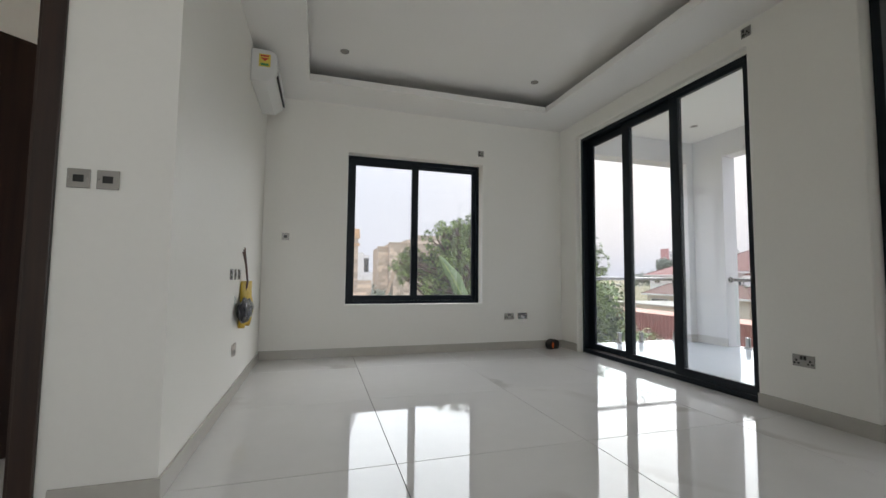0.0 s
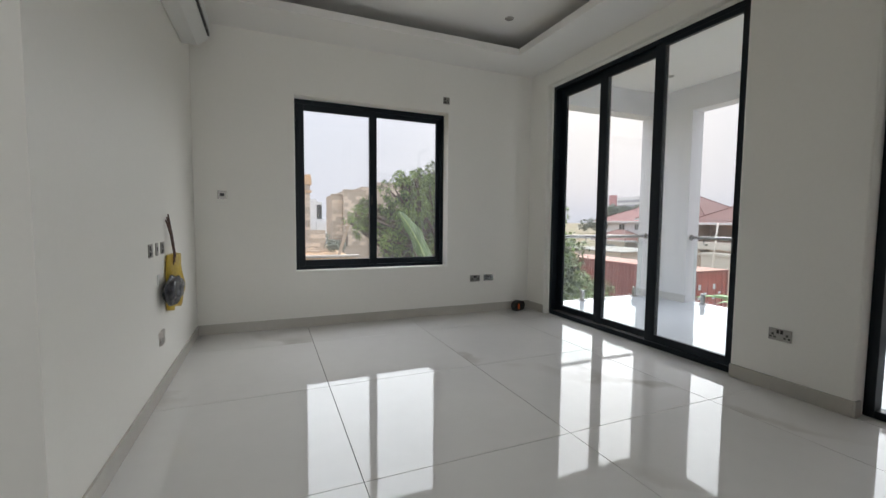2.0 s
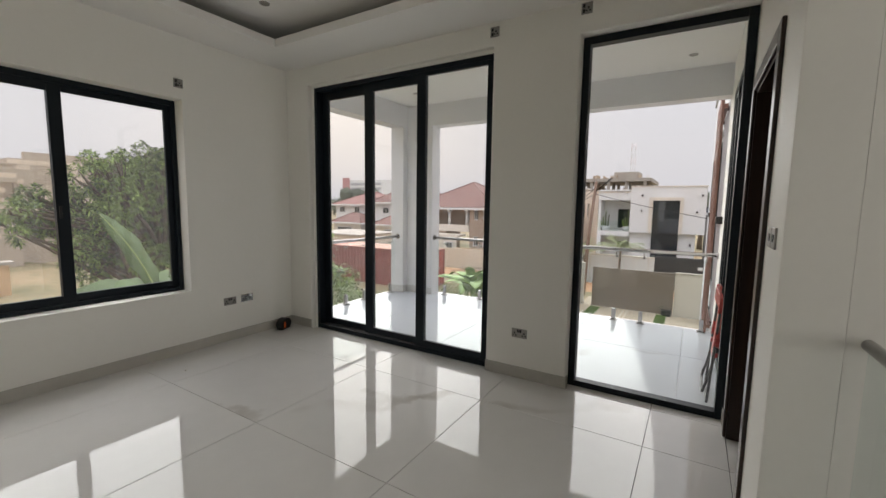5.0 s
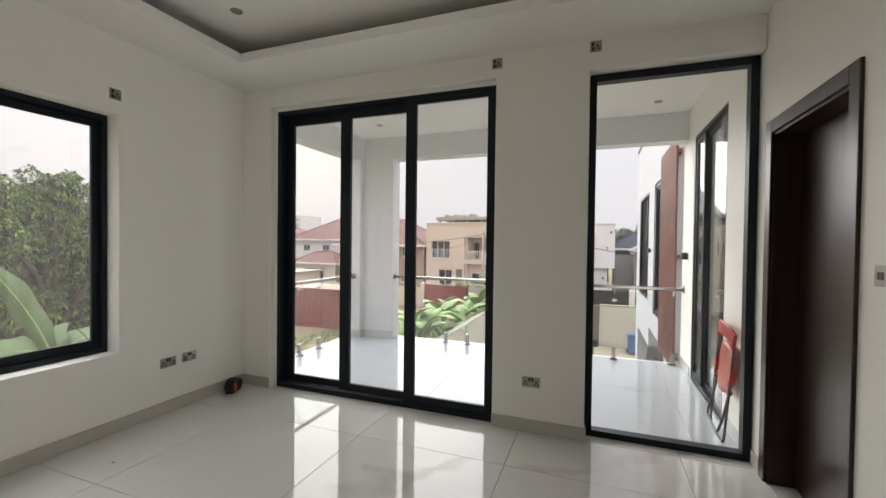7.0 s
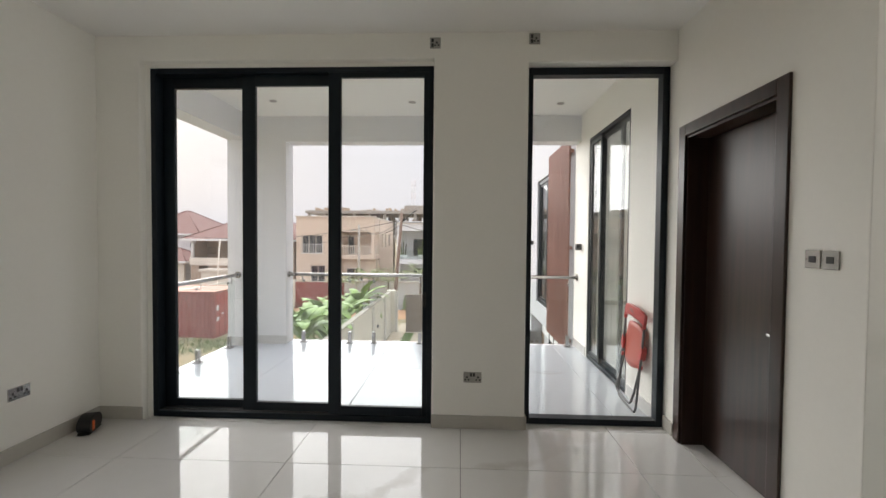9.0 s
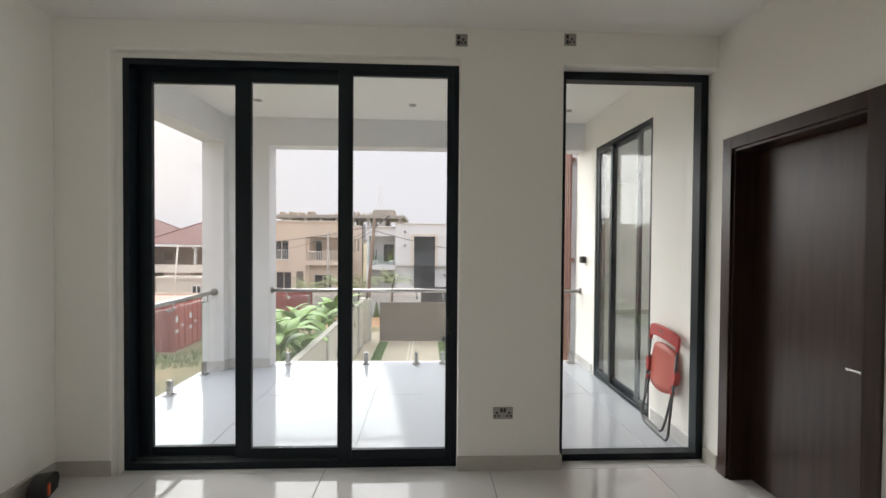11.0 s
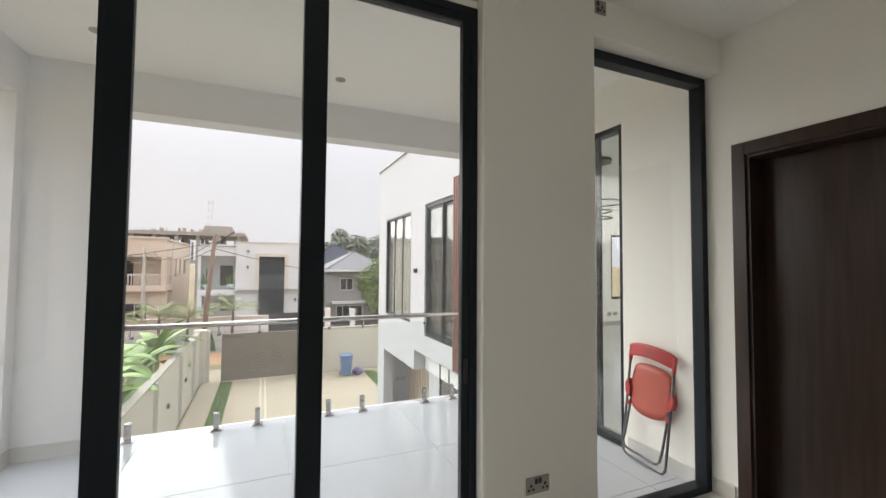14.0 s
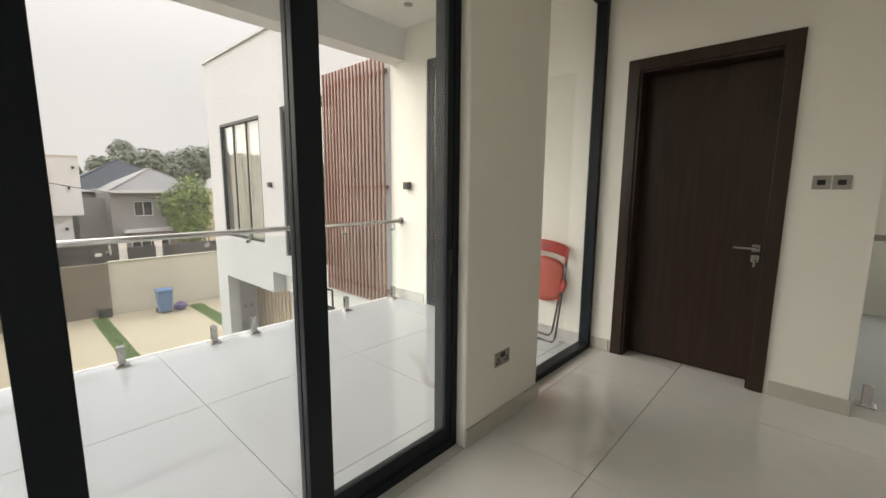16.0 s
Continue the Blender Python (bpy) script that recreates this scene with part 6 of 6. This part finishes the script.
facade_window(rh, "x", 40.3, -1, 21.9, 23.0, -0.4, 1.0, 1)
part("porch_roof", boxes((36.2, 38.0, 22.0, 26.5, -1.6, -1.4)), "cream", rh)
part("porch_wall", boxes((36.3, 36.5, 22.2, 26.3, -4.6, -1.6)), "cream", rh)
facade_window(rh, "x", 36.18, -1, 22.55, 23.35, -2.9, -2.1, 1, frame="white_house")
rows = [(36.1, 36.15, 18.5 + 0.16 * k, 18.53 + 0.16 * k, -3.6, -2.7) for k in range(22)] + [(36.1, 36.15, 18.4, 22.1, -2.7, -2.64)]
part("railing", boxes(*rows), "orange_wall", rh)

# white houses with red roofs further north
for x0, y0, y1, z1, rise, base in ((45.0, 32.2, 40.5, 1.7, 2.8, 0), (46, 41.5, 49, 1.35, 2.0, 1)):
    hh = thing("house", (0, 0, 0), "white two-storey house with a red tiled hip roof", "house")
    bm = B()
    wall(bm, "x", x0, x0 + 0.25, y0, y1, GR, z1)
    wall(bm, "y", y0, y0 + 0.25, x0 + 0.25, x0 + 9, GR, z1)
    part("wall", bm, "white_house", hh)
    hip_roof(hh, x0, x0 + 9, y0, y1, z1 + 0.1, rise, 0.6, "rooftile2" if base else "rooftile", "white_house")
    for a, b in ((0.36, 0.63), (2.6, 1.07), (5.6, 1.07)):
        facade_window(hh, "x", x0 - 0.12, -1, y0 + a, y0 + a + b, 0.29, 1.12, 1, frame="white_house")
    hip_roof(hh, x0 - 4, x0 - 0.2, y0 - 1.2, y1 - 3.5, -1.0, 1.3, 0.4, "rooftile", "white_house")
    part("garage_wall", boxes((x0 - 3.9, x0 - 3.7, y0 - 1.0, y1 - 3.6, GR, -1.1)), "cream", hh)
    facade_window(hh, "x", x0 - 4.02, -1, y0 + 0.5, y0 + 3.2, -3.2, -1.6, 3, frame="white_house")
lowr = thing("house", (0, 0, 0), "pale low house with a flat roof near the container", "house")
part("wall", boxes((30, 36, 29.5, 36.5, GR, -1.55)), "cream", lowr)
part("roof", boxes((29.7, 36.2, 29.2, 36.8, -1.55, -1.4)), "concrete", lowr)
facade_window(lowr, "x", 29.88, -1, 31.0, 32.2, -3.2, -2.2, 1)

# shipping container
ct = thing("container", (20.0, 15.1, -3.46), "long maroon corrugated shipping container with a faded pink roof", "shipping container")
L, W, HT = 12.1, 2.4, 2.3
bm = B()
for side_x, sg in ((0.0, -1), (W, 1)):
    n = 88
    pts = []
    for k in range(n * 2 + 1):
        u = 0.1 + (L - 0.2) * k / (2 * n)
        pts.append((side_x - sg * (0.035 if (k // 2) % 2 else 0.0), u))
    lo2 = [bm.verts.new((x, u, 0.12)) for x, u in pts]
    hi2 = [bm.verts.new((x, u, HT - 0.08)) for x, u in pts]
    for k in range(len(pts) - 1):
        bm.faces.new((lo2[k], lo2[k + 1], hi2[k + 1], hi2[k]))
bx(bm, 0.0, W, L - 0.05, L, 0.1, HT - 0.08)
part("corrugated_side", bm, "container", ct)
part("frame", boxes((-0.02, 0.1, 0, 0.12, 0, HT), (W - 0.1, W + 0.02, 0, 0.12, 0, HT), (-0.02, 0.1, L - 0.12, L, 0, HT), (W - 0.1, W + 0.02, L - 0.12, L, 0, HT), (-0.02, 0.06, 0.12, L - 0.12, 0, 0.13), (W - 0.06, W + 0.02, 0.12, L - 0.12, 0, 0.13), (-0.02, 0.06, 0.12, L - 0.12, HT - 0.09, HT), (0.1, W - 0.1, 0, 0.1, 0, 0.12), (0.1, W - 0.1, 0, 0.1, HT - 0.1, HT)), "container", ct)
part("roof", boxes((0.0, W, 0.0, L, HT - 0.01, HT + 0.01)), "container_roof", ct)
for k in range(2):
    x0 = 0.11 + 1.09 * k
    dr = part("door", boxes((x0, x0 + 1.08, 0.03, 0.07, 0.13, HT - 0.11)), "container_red", ct)
    for q in (0.3, 0.78):
        bm = B()
        tube(bm, [(x0 + q, 0.0, 0.14), (x0 + q, 0.0, HT - 0.12)], 0.022, 8)
        part("lock_rod", bm, "container_red", dr)
    rows = [(x0 + 0.03, x0 + 1.05, 0.02, 0.03, 0.3 + 0.4 * j, 0.36 + 0.4 * j) for j in range(5)]
    part("door_rib", boxes(*rows), "container_red", dr)
    part("sticker", boxes((x0 + 0.08, x0 + 0.26, 0.012, 0.02, 1.35, 1.62), (x0 + 0.06, x0 + 0.28, 0.012, 0.02, 0.85, 1.02), (x0 + 0.5, x0 + 0.68, 0.012, 0.02, 1.1, 1.2)), "white_house", dr, "white label stickers")

# poles and cables
pl = thing("utility_pole", (24.6, 6.9, -3.6), "leaning brown wooden utility pole with a wire frame on top", "utility pole")
bm = B()
tube(bm, [(0, 0.15, -0.3), (0, 0.0, 3.2), (0, -0.28, 6.6)], 0.125, 12, 0.08)
part("pole", bm, "pole_wood", pl)
bm = B()
tube(bm, [(0, -0.22, 6.0), (-0.1, -0.75, 6.45), (-0.15, -1.15, 6.75)], 0.02, 6)
tube(bm, [(0, -0.22, 6.15), (-0.1, -0.55, 6.3), (-0.15, -1.1, 6.78)], 0.02, 6)
tube(bm, [(0, -0.2, 5.9), (0.1, 0.3, 5.6), (0.2, 0.9, 5.35)], 0.016, 6)
part("bracket", bm, "dark", pl)
p2 = thing("utility_pole", (34.0, 11.5, -4.5), "grey concrete utility pole with short cross arms", "utility pole")
bm = B()
tube(bm, [(0, 0, 0), (0, 0, 7.1)], 0.14, 8, 0.09)
for z in (6.6, 6.1):
    bx(bm, -0.05, 0.05, -0.7, 0.7, z, z + 0.07)
part("pole", bm, "concrete", p2)
for a, b, sag in (((24.6, 6.6, 2.75), (34, 11.5, 2.3), 0.7), ((34, 11.2, 2.2), (37.9, 17.5, 0.9), 0.3), ((24.5, 6.6, 2.3), (27.5, -14.0, 0.6), 1.0), ((34, 11.0, 2.4), (38, 11.2, 1.9), 0.2), ((24.6, 6.6, 2.6), (30, 30, 2.8), 1.3)):
    cb = thing("overhead_cable", a, "thin dark overhead cable sagging between poles", "cable")
    a, b = Vector(a), Vector(b)
    bm = B()
    tube(bm, [(b - a) * u - Vector((0, 0, sag * 4 * u * (1 - u))) for u in [k / 16 for k in range(17)]], 0.016, 5)
    part("wire", bm, "dark", cb)
lp = thing("street_pole", (30.5, 21.2, -4.3), "thin pale crooked pole by the road", "pole")
bm = B()
tube(bm, [(0, 0, 0), (0.0, 0.15, 2.5), (0, -0.1, 5.6)], 0.06, 8)
part("pole", bm, "cream", lp)

# ---- north side: unfinished brick and block buildings ----
def block_wall(parent, axis, c, u0, u1, z0, z1, out, bw=0.44, bh=0.20, holes=(), depth=0.03):
    """Courses of blocks laid proud of a mortar core."""
    rb = random.Random(int(abs(u0) * 10 + z1 * 7))
    shared = {}
    rows = int((z1 - z0) / bh)
    for j in range(rows):
        z = z0 + bh * (j + 0.5)
        cuts = [u0] + [u0 + bw * (k + (0.5 if j % 2 else 1.0)) for k in range(int((u1 - u0) / bw) + 1)]
        cuts = [u for u in cuts if u < u1 - 0.06] + [u1]
        for a, b in zip(cuts, cuts[1:]):
            u, wide = (a + b) / 2, round(b - a, 3)
            if any(h[0] - 0.1 < u < h[1] + 0.1 and h[2] < z < h[3] for h in holes):
                continue
            if wide not in shared:
                bm2 = B()
                if axis == "y":
                    bx(bm2, -wide / 2 + 0.005, wide / 2 - 0.005, -depth, depth, -bh / 2 + 0.005, bh / 2 - 0.005)
                else:
                    bx(bm2, -depth, depth, -wide / 2 + 0.005, wide / 2 - 0.005, -bh / 2 + 0.005, bh / 2 - 0.005)
                shared[wide] = bpy.data.meshes.new("block")
                bm2.to_mesh(shared[wide])
                bm2.free()
                shared[wide].materials.append(M["block"])
            ob = new("block", shared[wide])
            o = rb.uniform(-0.005, 0.005) - 0.022
            ob.location = (u, c + out * o, z) if axis == "y" else (c + out * o, u, z)
            ob.parent = parent


nb = thing("unfinished_building", (0, 0, 0), "unfinished sandcrete block house without a roof", "building")
bm = B()
wall(bm, "y", 25.03, 25.3, 4.42, 5.65, -1.2, 2.90, [(5.2, 5.56, 1.5, 2.2)])
wall(bm, "y", 25.53, 25.8, 3.82, 4.5, -1.2, 2.66)
wall(bm, "x", 4.42, 4.6, 25.3, 28.0, -1.2, 2.9)
wall(bm, "x", 3.82, 4.0, 25.8, 28.0, -1.2, 2.66)
part("wall", bm, "mortar", nb)
part("lintel", boxes((4.95, 5.66, 24.93, 25.02, 2.22, 2.34), (4.38, 5.70, 24.98, 25.34, 2.90, 2.97), (3.78, 4.40, 25.48, 25.84, 2.66, 2.73)), "block", nb)
part("room_inside", boxes((5.1, 5.64, 25.6, 25.7, 1.4, 2.3)), "mortar", nb)
nb2 = thing("unfinished_building", (0, 0, 0), "grey unfinished block house rising behind", "building")
bm = B()
wall(bm, "y", 26.03, 26.3, 5.65, 6.15, -1.2, 3.25)
wall(bm, "y", 26.03, 26.3, 6.15, 9.5, -1.2, 3.55, [(6.3, 6.42, 1.9, 2.05), (6.75, 6.87, 1.9, 2.05)])
wall(bm, "x", 5.65, 5.85, 26.3, 29.0, -1.2, 3.25)
part("wall", bm, "mortar", nb2)
tw = thing("unfinished_building", (0, 0, 0), "tall narrow unfinished brick building, black sheet darkening its window opening", "building")
bm = B()
wall(bm, "y", 28.03, 28.3, -2.5, 2.85, -1.2, 3.4, [(1.4, 2.42, 1.0, 2.6)])
wall(bm, "x", 2.65, 2.85, 28.3, 33, -1.2, 3.4)
part("wall", bm, "mortar", tw)
part("parapet", boxes((-2.5, 2.95, 27.95, 28.3, 3.4, 3.75), (2.6, 2.95, 28.3, 33, 3.4, 4.05), (-2.5, 2.95, 27.9, 28.0, 2.9, 3.05)), "orange_wall", tw)
# black sheet across the hole stands in for the unlit inside
part("window", boxes((1.4, 2.42, 28.2, 28.25, 1.0, 2.6)), "black_gate", tw)
nw = thing("house", (0, 0, 0), "small white modern house with a dark window far off", "house")
part("wall", boxes((3.0, 4.98, 45, 46, -1.5, 3.37), (4.98, 5.55, 45.3, 46, -1.5, 3.1), (4.9, 6.6, 44.4, 44.99, -1.5, 1.0), (5.56, 7.5, 45.3, 46, 1.0, 1.35)), "white_house", nw)
part("window", boxes((4.99, 5.5, 45.2, 45.29, 1.35, 2.8)), "dark_glass", nw)
plf = thing("platform", (0, 0, 0), "orange earth-coloured platform wall with a block parapet and loose planks", "platform")
part("wall", boxes((-6, 3.75, 18.0, 18.3, -2.0, -0.25), (-6, 3.7, 18.3, 24.0, -0.45, -0.30)), "orange_wall", plf)
part("parapet", boxes((-6, 3.0, 21.83, 22.0, -0.3, 0.75)), "mortar", plf)
part("coping", boxes((-6, 3.85, 17.92, 18.35, -0.25, -0.17)), "concrete", plf)
rp = random.Random(3)
for k in range(34):
    pk = part("plank", boxes((-rp.uniform(0.5, 1.4), rp.uniform(0.5, 1.4), -0.05, 0.05, -0.015, 0.015)), "plank", plf)
    pk.matrix_basis = pose(rp.uniform(-1.5, 2.6), rp.uniform(18.8, 21.4), -0.26 + 0.012 * k, rp.uniform(-4, 4), rp.uniform(-4, 4), rp.uniform(-35, 35))
pk = part("plank", boxes((-0.06, 0.06, -0.03, 0.03, 0, 1.5)), "plank", plf)
pk.matrix_basis = pose(3.1, 18.4, -0.2, 0, 18, 0)
for k, (x, y, r) in enumerate(((2.3, 24.0, 0.7), (3.3, 20.5, 0.5), (0.6, 20.5, 0.5))):
    bs = thing("bush", (x, y, -0.35), "small dry green bush on the platform", "bush")
    vs, fs = leaves(random.Random(k), blob_cloud(random.Random(k), (0, 0, r * 0.8), (r, r, r * 0.6), 5, r * 0.3, r * 0.6), 900, 0.06)
    raw("foliage", vs, fs, "leaf_hazed", bs, kind="stuff")
block_wall(nb, "y", 25.0, 4.42, 5.65, -0.2, 2.9, -1, holes=[(5.2, 5.56, 1.5, 2.2)])
# solid dark sheet before the wall; a doorway's shade put into colour
part("dark_door_sheet", boxes((4.46, 4.62, 24.94, 24.968, -0.2, 0.9)), "gate", nb, "dark sheet standing in for a shaded door opening")
block_wall(nb, "y", 25.5, 3.82, 4.41, 0.2, 2.66, -1)
block_wall(nb2, "y", 26.0, 5.65, 8.4, 0.6, 3.2, -1)
block_wall(tw, "y", 28.0, 0.6, 2.85, 0.2, 2.9, -1, holes=[(1.3, 2.5, 0.9, 2.7)])
block_wall(plf, "y", 21.8, -1.0, 3.0, -0.25, 0.7, -1)


# ---- floor tiles ----
def tiles(parent, name, xs, ys, z, mat, clip):
    shared = {}
    for i in range(len(xs) - 1):
        for j in range(len(ys) - 1):
            x0, x1, y0, y1 = max(xs[i], clip[0]), min(xs[i + 1], clip[1]), max(ys[j], clip[2]), min(ys[j + 1], clip[3])
            if x1 - x0 < 0.02 or y1 - y0 < 0.02:
                continue
            g = 0.0020
            key = (round(x1 - x0, 4), round(y1 - y0, 4))
            if key not in shared:
                mesh = bpy.data.meshes.new(name)
                bm2 = B()
                bx(bm2, g, key[0] - g, g, key[1] - g, -0.0115, 0.0, bev=0.0008, seg=1)
                bm2.to_mesh(mesh)
                bm2.free()
                mesh.materials.append(M[mat])
                shared[key] = mesh
            ob = new(name, shared[key])
            ob.location = (x0, y0, z)
            ob.parent = parent


fx = [3.295 + 1.2 * k for k in range(-6, 2)]
fy = [1.98 + 1.2 * k for k in range(-5, 5)]
tiles(floor_ob, "floor_tile", fx, fy, 0.0, "tile", (XW, XE, 1.5, YN))
tiles(floor_ob, "floor_tile", fx, fy, 0.0, "tile", (-3.0, 1.35, -3.2, 1.5))
tiles(floor_ob, "floor_tile", fx, fy, 0.0, "tile", (1.35, XE, 1.28, 1.5))
tiles(floor_ob, "floor_tile", fx, fy, 0.0, "tile", (-3.0, XW, 1.5, YP + 0.15))
tiles(floor_ob, "floor_tile", fx, fy, 0.0, "tile", (-3.0, XW - T, YP + 0.15, YN))
tiles(floor_ob, "floor_tile", fx + [4.6], fy, 0.0, "tile", (XE, XF, SL[0], SL[1]))
tiles(floor_ob, "floor_tile", fx + [4.6], fy, 0.0, "tile", (XE, XP, PN[0], PN[1]))
bxs = [5.45 + 1.2 * k for k in range(-2, 3)]
bys = [4.22 + 1.2 * k for k in range(-3, 4)]
tiles(balcony_ob, "balcony_tile", bxs, bys, ZB, "tile_out", (XE + T, XB - 0.01, YS, YB - 0.01))
